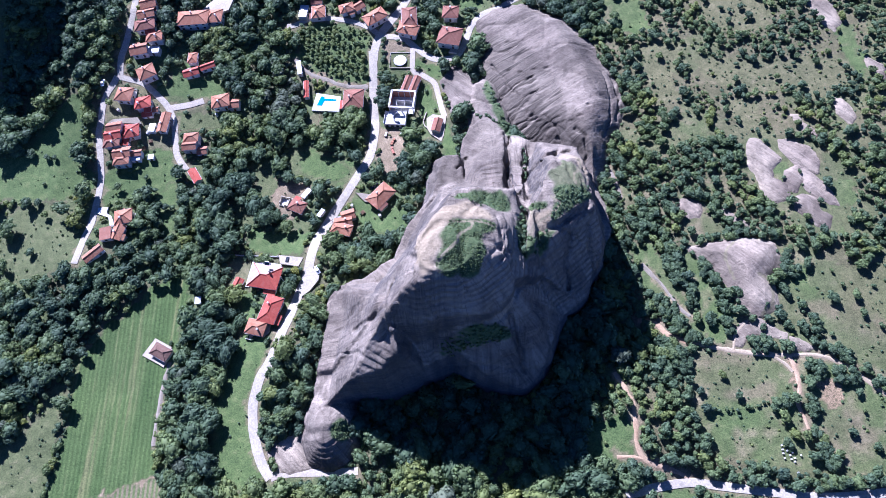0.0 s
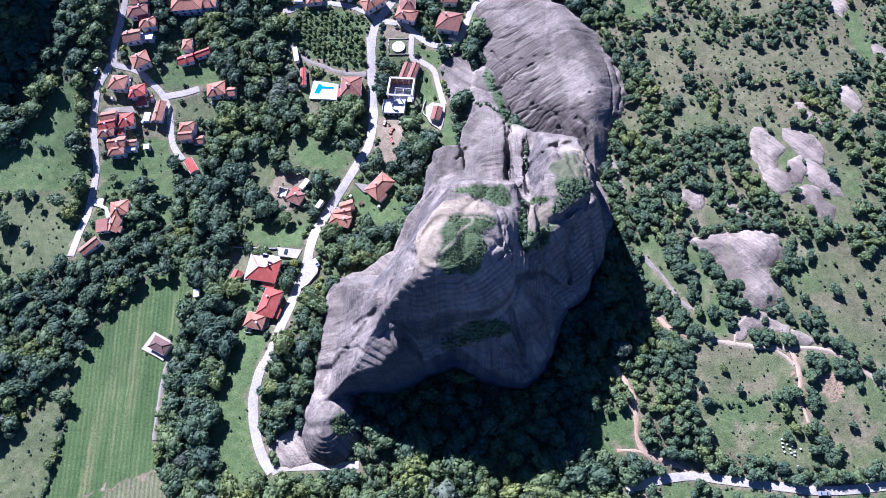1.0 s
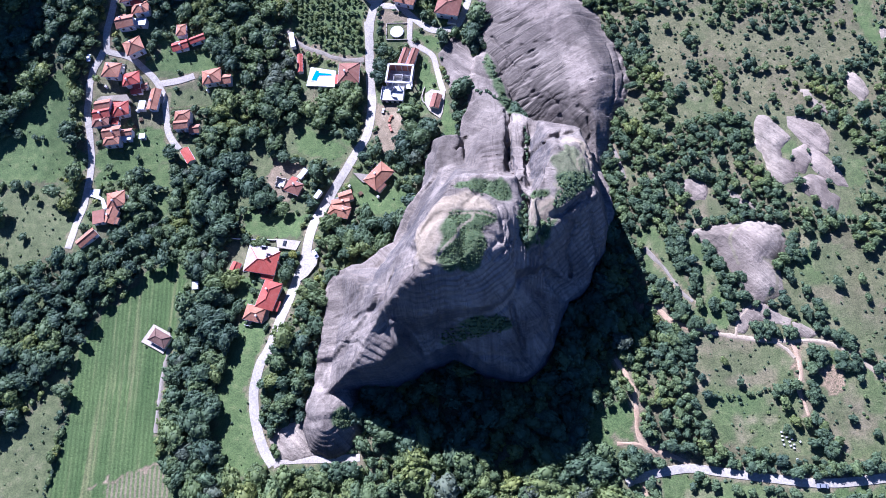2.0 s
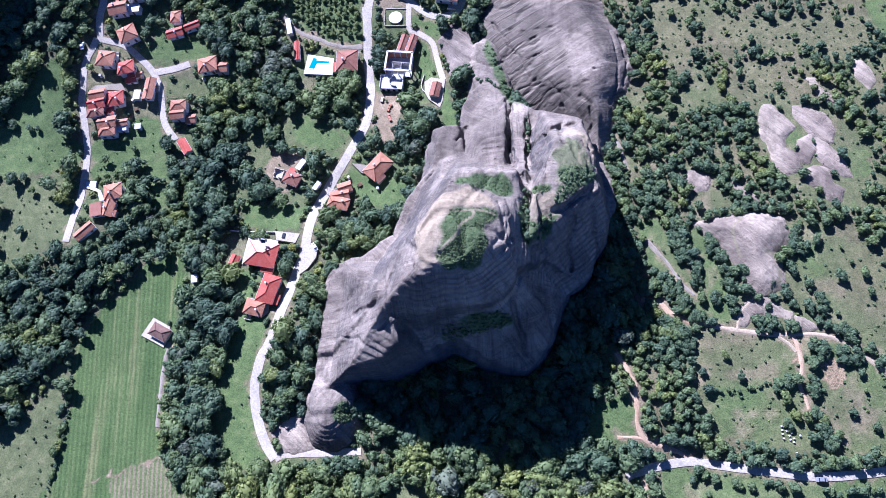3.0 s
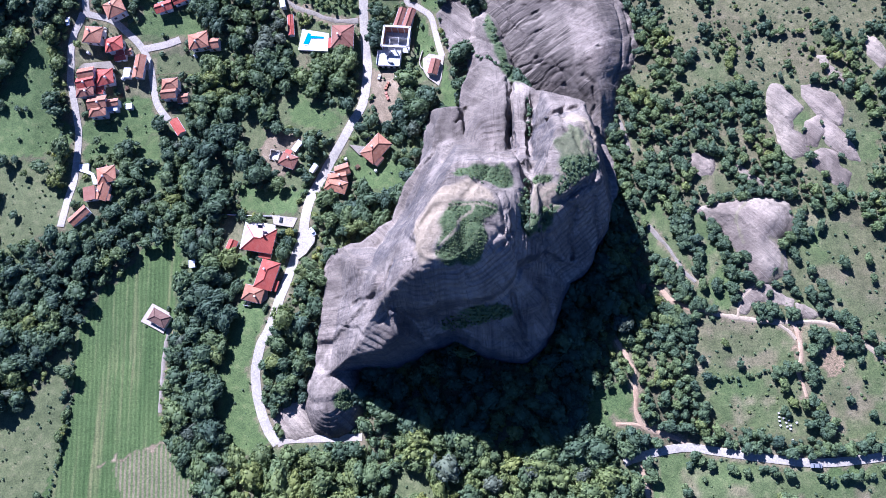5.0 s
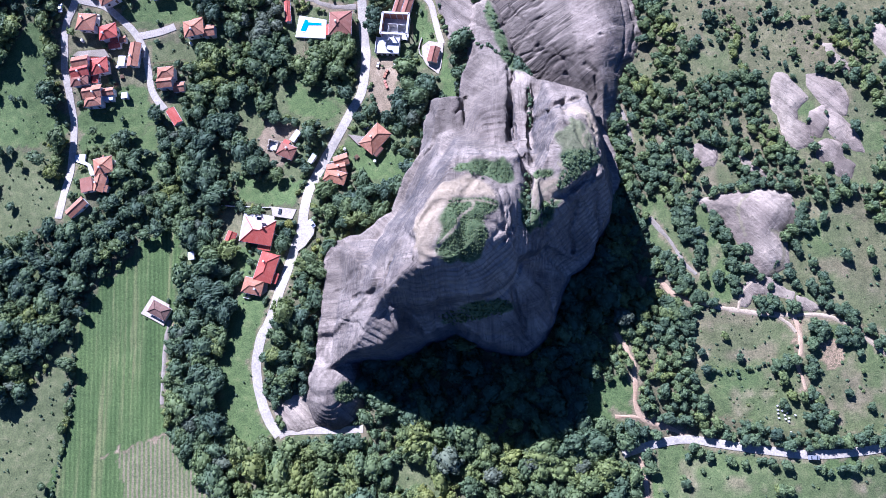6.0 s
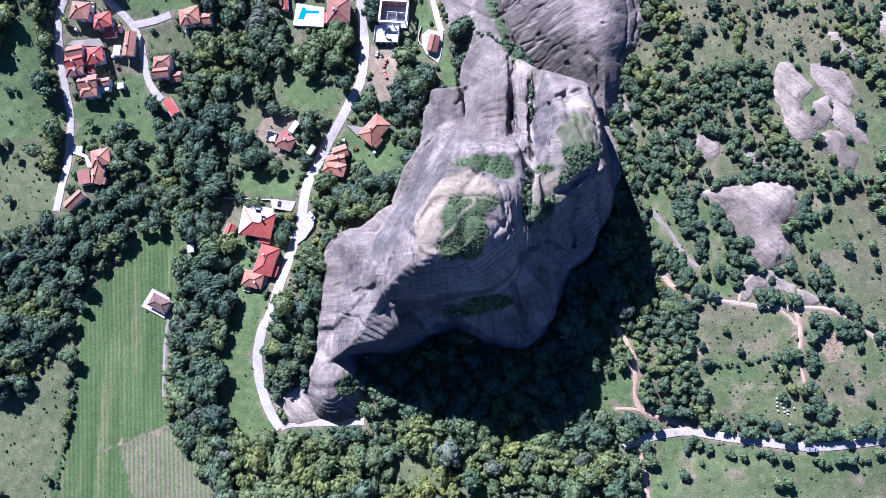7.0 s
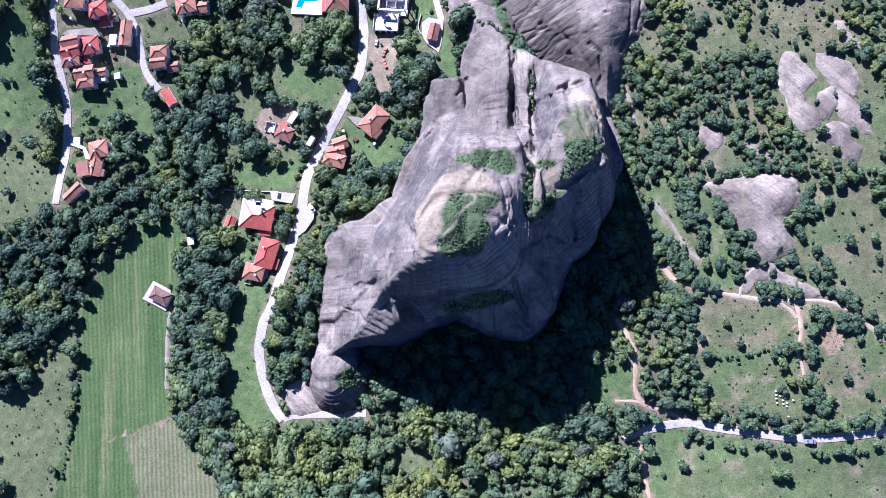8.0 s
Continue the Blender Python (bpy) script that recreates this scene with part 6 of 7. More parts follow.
# ground kept clear for the building site, the pool yard and the round floor
RESERVED = ((-153.5, 208.5, 9, 3), (-42.8, 207.9, 8, 7), (-46.5, 199.0, 7, 5.5), (-83, 210, 9, 6), (-44.8, 233.8, 7.5, 6.0), (-26.0, 192.5, 6.0, 8.5), (109, 33, 5, 5), (-97.0, 152.6, 5, 4), (-47.5, 182, 4, 6))
FOOTPRINTS += [(a, b, c, d, -0.1) for a, b, c, d in RESERVED]

# ---- trees ----


def crown_form(seed, lobes, leaves, flat=0.75, leaf=0.17):
    """A crown of unit radius: lumps set about a dome, each shingled with leaf sprays. Triangles and quads both as quads."""
    r = np.random.RandomState(seed)
    verts, faces = [], []
    ico = bmesh.new()
    bmesh.ops.create_icosphere(ico, subdivisions=1, radius=1)
    iv, jf = np.array([v.co for v in ico.verts]), [[v.index for v in f.verts] for f in ico.faces]
    ico.free()
    ov = np.array(((1, 0, 0), (-1, 0, 0), (0, 1, 0), (0, -1, 0), (0, 0, 1), (0, 0, -1)), float)
    of = [(4, 0, 2), (4, 2, 1), (4, 1, 3), (4, 3, 0), (5, 2, 0), (5, 1, 2), (5, 3, 1), (5, 0, 3)]
    centres = [(0, 0, 0.1, 0.7)]
    for k in range(lobes):
        a = 2 * math.pi * (k * 0.618 + 0.3 * r.rand())
        e = r.uniform(-0.25, 0.95)
        rad = r.uniform(0.17, 0.36) if lobes > 10 else r.uniform(0.3, 0.5)
        d = (1 - rad) * r.uniform(0.72, 1.22)
        centres.append((d * math.cos(a) * math.cos(e), d * math.sin(a) * math.cos(e), d * math.sin(e) * flat * 1.1, rad))
    area = np.array([c[3] ** 2 for c in centres])
    for c, share in zip(centres, area / area.sum()):
        base = len(verts)
        core = c is centres[0]
        turn = r.uniform(0, 6.28)
        spin = np.array(((math.cos(turn), math.sin(turn), 0), (-math.sin(turn), math.cos(turn), 0), (0, 0, 1)))
        for p in iv if core else ov @ spin:
            verts.append(np.array(c[:3]) + p * c[3] * r.uniform(0.9, 1.1) * (1, 1, flat))
        faces += [(base + a, base + b, base + d, base + d) for a, b, d in (jf if core else of)]
        for _ in range(int(leaves * share)):
            n = r.normal(size=3)
            n[2] = abs(n[2]) * 0.9 - 0.15
            n /= np.linalg.norm(n)
            at = np.array(c[:3]) + n * c[3] * r.uniform(0.93, 1.10) * (1, 1, flat)
            n2 = n + r.normal(size=3) * 0.28
            n2 /= np.linalg.norm(n2)
            t = np.cross(n2, r.normal(size=3))
            t /= np.linalg.norm(t) + 1e-9
            b = np.cross(n2, t)
            s = leaf * r.uniform(0.6, 1.25)
            base = len(verts)
            verts += [at - t * s, at + t * s * 0.9 - b * s * 0.7, at + t * s * 0.5 + b * s * 1.0]
            faces.append((base, base + 1, base + 2, base + 2))
    return np.array(verts), np.array(faces)


def trunk_form(seed, height=1.0):
    """A tapered trunk with three limbs, unit height, for a crown of unit radius at its top."""
    r = np.random.RandomState(seed)
    verts, faces = [], []

    def limb(p, q, r0, r1, seg=5):
        p, q = np.array(p, float), np.array(q, float)
        d = (q - p) / np.linalg.norm(q - p)
        t = np.cross(d, (0.3, 0.9, 0.1))
        t /= np.linalg.norm(t)
        b = np.cross(d, t)
        base = len(verts)
        for c, rad in ((p, r0), (q, r1)):
            for k in range(seg):
                a = 2 * math.pi * k / seg
                verts.append(c + rad * (t * math.cos(a) + b * math.sin(a)))
        for k in range(seg):
            j = (k + 1) % seg
            faces.append((base + k, base + j, base + seg + j, base + seg + k))
    limb((0, 0, -0.15), (0.03, 0.02, height * 0.75), 0.085, 0.055)
    for k in range(3):
        a = 2 * math.pi * (k + r.rand() * 0.6) / 3
        limb((0.03, 0.02, height * 0.7), (0.45 * math.cos(a), 0.45 * math.sin(a), height * 1.15), 0.045, 0.02)
    return np.array(verts), np.array(faces)


TREE_CROWNS = [crown_form(s, 20, 265, 0.64, 0.13) for s in range(6)]
BUSH_CROWNS = [crown_form(20 + s, 9, 120, 0.7, 0.2) for s in range(5)]
UNDER_CROWNS = [crown_form(60 + s, 2, 34, 0.55, 0.3) for s in range(4)]
TUFT_CROWNS = [crown_form(40 + s, 1, 20, 0.6, 0.36) for s in range(4)]
TRUNKS = [trunk_form(s) for s in range(4)]


def grove(name, rows, crowns, mat, label, trunk=True, category="trees"):
    """Many trees in one body: rows of x, y, z (foot), radius, height factor, tint, seed."""
    vs, qs, ts, ms, base = [], [], [], [], 0
    for x, y, z, rad, tall, tint, seed in rows:
        v, q = crowns[int(seed) % len(crowns)]
        a = seed * 2.399
        c, s = math.cos(a), math.sin(a)
        R = np.diag((1 + 0.22 * math.sin(seed), 1 - 0.22 * math.sin(seed), 1 + 0.15 * math.cos(3 * seed))) @ np.array(((c, s, 0), (-s, c, 0), (0, 0, 1))) * rad
        vs.append(v @ R + (x, y, z + tall))
        qs.append(q + base)
        ts.append(np.full(len(v), tint, np.float32))
        ms.append(np.zeros(len(q), np.int32))
        base += len(v)
        if trunk:
            v, q = TRUNKS[int(seed) % 4]
            vs.append(v * (rad, rad, tall) + (x, y, z))
            qs.append(q + base)
            ts.append(np.full(len(v), tint, np.float32))
            ms.append(np.ones(len(q), np.int32))
            base += len(v)
    V, Q = np.concatenate(vs), np.concatenate(qs)
    tri = Q[:, 2] == Q[:, 3]
    me = bpy.data.meshes.new(name)
    sizes = np.where(tri, 3, 4).astype(np.int32)
    keep = np.ones(Q.shape, bool)
    keep[tri, 3] = False
    me.vertices.add(len(V))
    me.vertices.foreach_set("co", V.astype(np.float32).ravel())
    me.loops.add(int(sizes.sum()))
    me.loops.foreach_set("vertex_index", Q[keep].astype(np.int32))
    me.polygons.add(len(Q))
    me.polygons.foreach_set("loop_start", np.concatenate([[0], np.cumsum(sizes)[:-1]]).astype(np.int32))
    me.materials.append(mat)
    me.materials.append(M_BARK)
    me.polygons.foreach_set("material_index", np.concatenate(ms))
    me.update(calc_edges=True)
    at = me.attributes.new("tint", "FLOAT", "POINT")
    at.data.foreach_set("value", np.concatenate(ts))
    return tagged(new(name, me), label, category, "", "stuff")


def crown_mesh(form, tint, mat):
    v, q = form
    me = mesh_of("crown", v, [f[:3] if f[2] == f[3] else f for f in q.tolist()], [mat])
    at = me.attributes.new("tint", "FLOAT", "POINT")
    at.data.foreach_set("value", np.full(len(v), tint, np.float32))
    return me


CROWN_MESHES = [[crown_mesh(f, t, M_LEAF) for t in (0.1, 0.35, 0.55, 0.75, 0.95)] for f in TREE_CROWNS]
TRUNK_MESHES = [mesh_of("trunk", v, q.tolist(), [M_BARK]) for v, q in TRUNKS]


def tree(x, y, z, rad, tall, tint, seed):
    """A tree of its own: trunk and crown."""
    ob = new("tree")
    ob.location = (x, y, z)
    k = int(seed)
    step = int(np.clip(tint * 5, 0, 4))
    tr = new("trunk", TRUNK_MESHES[k % 4])
    tr.parent, tr.scale = ob, (rad, rad, tall)
    cr = new("crown", CROWN_MESHES[k % 6][step])
    cr.parent, cr.location, cr.scale, cr.rotation_euler = ob, (0, 0, tall), (rad * (1 + 0.22 * math.sin(k)), rad * (1 - 0.22 * math.sin(k)), rad), (0, 0, seed * 2.399)
    tone = ("dark green", "deep green", "green", "yellow-green", "yellowing")[step]
    size = "small" if rad < 2.2 else "broad" if rad > 3.4 else "rounded"
    return tagged(ob, "%s %s broadleaf tree with a dense uneven crown" % (size, tone), "tree", "trees of the valley")


def blocked(x, y, pad=0.8):
    """Where no tree can stand: roads, yards, houses, rocks."""
    hit = np.zeros(x.shape, bool)
    for line, w in ROADS:
        for p in line:
            hit |= (x - p[0]) ** 2 + (y - p[1]) ** 2 < (w / 2 + pad) ** 2
    for fx, fy, a, b, rot in FOOTPRINTS:
        c, s = math.cos(rot), math.sin(rot)
        u, v = (x - fx) * c + (y - fy) * s, -(x - fx) * s + (y - fy) * c
        hit |= (np.abs(u) < a + pad) & (np.abs(v) < b + pad)
    for outline in PAVED:
        for dx, dy in ((0, 0), (2 * pad, 0), (-2 * pad, 0), (0, 2 * pad), (0, -2 * pad)):
            hit |= inside(outline, x + dx, y + dy)
    for outline in OUTCROPS:
        hit |= rim_distance(outline, x, y) > 0.6 - 0.6 * pad
    g = ground_z(x, y)
    hit |= main_height(x, y) > g + 2.0
    hit |= slab_height(x, y) > g + 0.3
    return hit


OPENNESS = {"meadow": 0.03, "orchard": 0.0, "pasture": 0.05, "dry": 0.10, "rough": 0.10, "yard": 0.30, "dirt": 0.03, "crop": 0.0, "crop2": 0.0, "scree": 0.02}


def scatter(spacing, seed, x0, x1, y0, y1):
    r = np.random.RandomState(seed)
    gx, gy = np.meshgrid(np.arange(x0, x1, spacing), np.arange(y0, y1, spacing))
    x = gx.ravel() + r.uniform(-0.46, 0.46, gx.size) * spacing
    y = gy.ravel() + r.uniform(-0.46, 0.46, gx.size) * spacing
    seen = (np.abs(x + 20) < 205 + 0.1 * y) & (y > -28) & (y < 295)
    x, y = x[seen], y[seen]
    keep = np.ones(len(x))
    for kind, outline in LAND:
        keep[inside(outline, x, y)] = OPENNESS[kind]
    return x, y, keep, r


def tint_of(x, y, r, base, spreadw):
    return np.clip(base + spreadw * 1.4 * (value_noise(x, y, 13, 31) - 0.5) + spreadw * (r.rand(len(x)) - 0.5), 0, 1)


LIGHT_TREES = []


def light_trees(outline, k):
    LIGHT_TREES.append((outline, k))


light_trees([(110.5, 149.7), (116.0, 153.5), (117.2, 145.1), (113.8, 138.4), (106.8, 140.2)], 0.72)
light_trees([(73.9, 131.2), (80.5, 134.9), (81.4, 121.3), (74.9, 117.7)], 0.66)
light_trees([(-30, 14), (-18, 14), (-16, 0), (-30, -2)], 0.85)
light_trees([(-52, 2), (-32, 4), (-30, -12), (-52, -12)], 0.78)
light_trees([(-78, 24), (-62, 24), (-58, 4), (-80, 4)], 0.66)
light_trees([(14, 20), (42, 20), (42, 8), (14, 8)], 0.62)
light_trees([(-88, 206), (-62, 204), (-62, 176), (-88, 184)], 0.52)
light_trees([(-108, 236), (-98, 236), (-98, 198), (-112, 202)], 0.5)
# line, spacing, least and greatest radius, tint, trees abreast
HEDGES = []


def hedge(line, step, r0, r1, k, wide):
    HEDGES.append((line, step, r0, r1, k, wide))


hedge([(81, 28.4), (94, 25.9), (106, 23.6), (118, 23.0), (143, 25.5), (156, 27.5)], 2.2, 1.3, 2.3, 0.3, 1)
hedge([(73, 18.6), (81, 17.4)], 2.2, 1.3, 2.0, 0.3, 1)
hedge([(86, 16.6), (96, 16), (106, 15.5)], 2.4, 1.2, 1.9, 0.35, 1)
hedge([(118, 14), (128, 13.5), (142, 15)], 2.6, 1.2, 2.2, 0.4, 1)
hedge([(68.6, 8.9), (69.6, 8.4)], 1.2, 1.9, 2.4, 0.4, 1)
hedge([(103.2, 7.6), (105, 6.6)], 1.6, 2.2, 2.9, 0.6, 1)
hedge([(84, 50), (93, 50.5), (101, 52), (106, 53.5)], 1.6, 0.5, 1.1, 0.3, 1)
hedge([(-184, 76), (-181.5, 52), (-181.5, 38), (-183.5, 22), (-186, 4)], 1.3, 0.4, 0.9, 0.2, 1)
hedge([(-199.5, 212), (-201.0, 200), (-200.5, 188), (-198.5, 176), (-196.0, 164), (-195.6, 152)], 1.8, 0.7, 1.4, 0.3, 2)
hedge([(-248, 179.5), (-232, 179.0), (-222, 178.0)], 1.6, 1.2, 2.2, 0.2, 2)
hedge([(-216, 177), (-213, 176.5)], 1.6, 1.2, 1.8, 0.2, 1)
hedge([(-55.5, 229), (-53.6, 222), (-52.6, 214), (-53.6, 205)], 2.2, 0.9, 1.6, 0.4, 1)
hedge([(91.5, 124.8), (101.2, 125.4), (109.6, 125.2)], 2.0, 1.2, 2.1, 0.25, 1)
hedge([(-89.2, 114.7), (-88.7, 114.7)], 2.0, 1.5, 1.8, 0.97, 1)
hedge([(-2.4, 222), (-6, 232), (-8, 240)], 2.0, 1.2, 2.2, 0.3, 1)

# thickets of oak on the pasture: place and half widths
THICKETS = []


def thicket(x, y, a, b):
    THICKETS.append((x, y, a, b))


thicket(105.0, 75.8, 6.0, 4.2)
thicket(114.8, 74.9, 3.2, 2.8)
thicket(123.5, 64.8, 4.9, 4.8)
thicket(132.8, 62.9, 2.8, 4.1)
thicket(137.5, 62.8, 3.6, 3.5)
thicket(133.2, 72.3, 4.3, 2.8)
thicket(137.1, 70.0, 2.8, 2.8)
thicket(128.9, 75.3, 1.7, 1.9)
thicket(126.2, 75.8, 1.7, 2.3)
thicket(117.6, 83.8, 1.9, 2.1)
thicket(122.8, 82.6, 2.2, 3.0)
thicket(127.7, 83.6, 2.2, 4.7)
thicket(110.8, 86.3, 1.7, 2.1)
thicket(103.9, 87.0, 1.5, 1.4)
thicket(107.7, 82.7, 1.3, 1.2)
thicket(143.9, 65.5, 1.7, 2.3)
thicket(145.8, 59.4, 1.7, 1.8)
thicket(79.4, 79.7, 3.5, 3.1)
thicket(84.7, 76.8, 2.0, 2.1)
thicket(92.8, 85.7, 2.6, 2.4)
thicket(94.4, 81.1, 2.2, 1.9)
thicket(87.5, 87.0, 2.6, 3.1)
thicket(122.8, 112.9, 2.6, 3.8)
thicket(122.4, 107.0, 4.6, 3.1)
thicket(118.4, 97.7, 2.2, 3.3)
thicket(124.1, 91.7, 1.7, 3.8)
thicket(66.2, 96.0, 4.5, 4.3)
thicket(71.3, 91.1, 4.4, 5.3)
thicket(74.7, 85.1, 3.7, 3.3)
thicket(75.9, 113.7, 3.8, 5.9)
thicket(77.7, 105.1, 3.4, 4.8)
thicket(80.9, 97.8, 3.5, 5.8)
thicket(89.0, 109.5, 3.3, 4.3)
thicket(91.4, 102.2, 3.3, 4.8)
thicket(93.9, 95.0, 3.7, 5.7)
thicket(119.9, 51.4, 2.1, 4.6)
thicket(119.1, 41.3, 2.7, 2.5)
thicket(122.4, 31.9, 3.1, 4.5)
thicket(107.1, 52.5, 3.4, 2.5)
thicket(111.2, 53.1, 1.9, 3.7)
thicket(108.1, 37.2, 1.7, 2.5)
thicket(99.7, 97.1, 2.2, 3.3)
thicket(110.1, 92.8, 1.5, 2.6)
thicket(120.5, 36.1, 2.1, 2.3)
thicket(132.9, 41.5, 1.7, 1.8)
thicket(140.5, 35.8, 1.7, 1.6)
thicket(61.6, 83.2, 2.2, 3.4)
thicket(69.7, 74.9, 3.1, 3.8)
thicket(66.6, 77.3, 3.1, 3.3)
thicket(73.6, 70.3, 3.9, 5.2)
hedge([(74.7, 127.0), (75.5, 120.0)], 1.9, 1.3, 2.3, 0.3, 2)


def plant():
    woods, scrub, grey, own = [], [], [], []
    # the valley wood
    x, y, keep, r = scatter(3.75, 101, -262, 58, -30, 292)
    gaps = value_noise(x, y, 11, 33)
    ok = (r.rand(len(x)) < keep * np.where(gaps < 0.30, 0.35, 0.98)) & ~blocked(x, y, 2.3) & ((x < 52) | (y < 15))
    x, y = x[ok], y[ok]
    rad = 1.6 + 3.2 * r.rand(len(x)) ** 1.6
    rad *= np.where(value_noise(x, y, 25, 35) > 0.55, 1.15, 0.9)
    for kind, outline in LAND:
        if kind in ("yard", "dirt", "meadow"):
            rad[inside(outline, x, y)] *= 0.55
    south = y < 32
    rad = np.where(y < 18, 1.18 * rad, rad)
    tint = tint_of(x, y, r, np.where(south, 0.50, 0.32), np.where(south, 0.34, 0.46))
    for outline, k in LIGHT_TREES:
        hit = inside(outline, x, y)
        tint[hit] = np.clip(k + 0.2 * (r.rand(hit.sum()) - 0.5), 0, 1)
    z = ground_z(x, y)
    for i in range(len(x)):
        row = (x[i], y[i], z[i], rad[i], rad[i] * (0.62 + 0.4 * r.rand()), tint[i], i)
        near_road = -128 < x[i] < -36 and 52 < y[i] < 182
        if near_road and len(own) < 295:
            own.append(row)
        elif r.rand() < (0.6 if -112 < x[i] < -96 and 200 < y[i] < 240 else 0.02):
            grey.append(row)
        else:
            woods.append(row)
    # oak scrub on the eastern slope
    x, y, keep, r = scatter(2.9, 102, 50, 212, 5, 292)
    gaps = value_noise(x, y, 9, 37) * 0.6 + value_noise(x, y, 23, 38) * 0.4
    ok = (r.rand(len(x)) < keep * np.where(gaps < np.where(y > 172, 0.36, 0.28), 0.3, 0.92)) & ~blocked(x, y, 0.8)
    x, y = x[ok], y[ok]
    rad = 1.0 + 1.9 * r.rand(len(x)) ** 1.4
    rad *= np.where((x > 95) & (y > 175), 0.8, 0.98)
    # lighter tint beyond y 172 imitates haze over the far slope
    tint = tint_of(x, y, r, np.where(y > 172, 0.44, 0.38), 0.42)
    for outline, k in LIGHT_TREES:
        hit = inside(outline, x, y)
        tint[hit] = np.clip(k + 0.2 * (r.rand(hit.sum()) - 0.5), 0, 1)
    z = ground_z(x, y)
    for i in range(len(x)):
        scrub.append((x[i], y[i], z[i], rad[i], rad[i] * 0.75, tint[i], i))
    # orchard rows
    orchard = [o for k, o in LAND if k == "orchard"][-1]
    for a in np.arange(-105, -52, 2.7):
        for b in np.arange(212, 268, 2.7):
            px, py = a + r.uniform(-0.6, 0.6), b + r.uniform(-0.6, 0.6)
            one = np.array([px]), np.array([py])
            if inside(orchard, *one)[0] and r.rand() < 0.9 and not blocked(*one, 1.2)[0]:
                scrub.append((px, py, float(ground_z(px, py)), r.uniform(0.8, 1.6), 0.9, r.uniform(0.42, 0.72), int(100 * px)))
    # hedges and rows of trees along roads and field edges
    for line, step, r0, r1, k, wide in HEDGES:
        for px, py in smooth_line(line, step):
            for _ in range(wide):
                a, b = px + r.uniform(-0.7, 0.7) * r1, py + r.uniform(-0.7, 0.7) * r1
                rad_ = r.uniform(r0, r1)
                scrub.append((a, b, float(ground_z(a, b)), rad_, rad_ * 0.8, min(1, max(0, k + r.uniform(-0.2, 0.2))), int(abs(1000 * a))))
    for cx, cy, a, b in THICKETS:
        for _ in range(int(4 + 0.75 * a * b)):
            k, d = r.uniform(0, 6.28), math.sqrt(r.rand())
            size = r.uniform(1.1, 2.0) * (0.8 if min(a, b) < 2 else 1.0)
            px, py = cx + max(0.1, 1.1 * a - 0.5 * size) * d * math.cos(k), cy + max(0.1, 1.1 * b - 0.5 * size) * d * math.sin(k)
            rise = 0.2 * min(a, b) * (1 - d * d)
            scrub.append((px, py, float(ground_z(px, py)) + 0.5 * rise, size, size * 0.8 + 0.5 * rise, r.uniform(0.12, 0.40), int(abs(1000 * px))))
    # garden shrubs beside the houses
    for fx, fy, a, b, rot in FOOTPRINTS:
        if a * b < 12 or a > 7.5:
            continue
        for _ in range(5):
            k, d = r.uniform(0, 6.28), r.uniform(1.0, 2.6)
            px, py = fx + (a + d) * math.cos(k), fy + (b + d) * math.sin(k)
            if not blocked(np.array([px]), np.array([py]), 0.3)[0]:
                scrub.append((px, py, float(ground_z(px, py)), r.uniform(0.5, 1.3), 0.5, r.uniform(0.2, 0.6), int(abs(1000 * px))))
    # undergrowth that closes the gaps between the trunks
    x, y, keep, r = scatter(3.1, 104, -262, 58, -30, 292)
    ok = (keep > 0.5) & (r.rand(len(x)) < 0.85) & ~blocked(x, y, 0.9)
    x, y = x[ok], y[ok]
    z = ground_z(x, y)
    tint = tint_of(x, y, r, 0.48, 0.5)
    under = [(x[i], y[i], z[i], r.uniform(1.1, 2.2), 0.8, tint[i], i) for i in range(len(x))]
    grove("undergrowth", under, UNDER_CROWNS, M_LEAF, "green brushwood and brambles between the trees", False, "bushes")
    for row in own:
        tree(*row)
    grove("woodland", woods, TREE_CROWNS, M_LEAF, "dense mixed broadleaf woodland with uneven crowns")
    grove("oak_scrub", scrub, BUSH_CROWNS, M_LEAF, "dark evergreen oak scrub on stony pasture")
    grove("bare_trees", grey, TREE_CROWNS, M_GREY_LEAF, "greyish thin-leaved trees among the woodland")
    # low bushes dotted over open land
    x, y, keep, r = scatter(1.9, 103, -262, 212, -28, 292)
    wild = np.zeros(len(x))
    for kind, outline in LAND:
        wild[inside(outline, x, y)] = {"pasture": 0.16, "dry": 0.3, "rough": 0.14, "meadow": 0.05, "yard": 0.08, "orchard": 0.1, "scree": 0.1}.get(kind, 0)
    wild = np.where(keep > 0.5, np.where(x > 50, 0.34, 0.2), wild)
    ok = (r.rand(len(x)) < wild) & ~blocked(x, y, 0.4)
    x, y = x[ok], y[ok]
    z = ground_z(x, y)
    tint = tint_of(x, y, r, 0.38, 0.4)
    rows = [(x[i], y[i], z[i], 0.35 + 0.6 * r.rand() ** 2, 0.12, tint[i], i) for i in range(len(x))]
    grove("low_bushes", rows, TUFT_CROWNS, M_LEAF, "low bushes dotted over grass and pasture", False, "bushes")
    # growth on top of the great rock
    rows = []
    for kind, outline, share, size in CAPS:
        if kind != "green":
            continue
        px = np.array([p[0] for p in outline])
        py = np.array([p[1] for p in outline])
        gap = 0.62 * max(1.0, 0.8 * size)
        gx, gy = np.meshgrid(np.arange(px.min(), px.max(), gap), np.arange(py.min(), py.max(), gap))
        a = gx.ravel() + r.uniform(-0.5, 0.5, gx.size) * gap
        b = gy.ravel() + r.uniform(-0.5, 0.5, gx.size) * gap
        hit = inside(outline, a, b) & (r.rand(len(a)) < share)
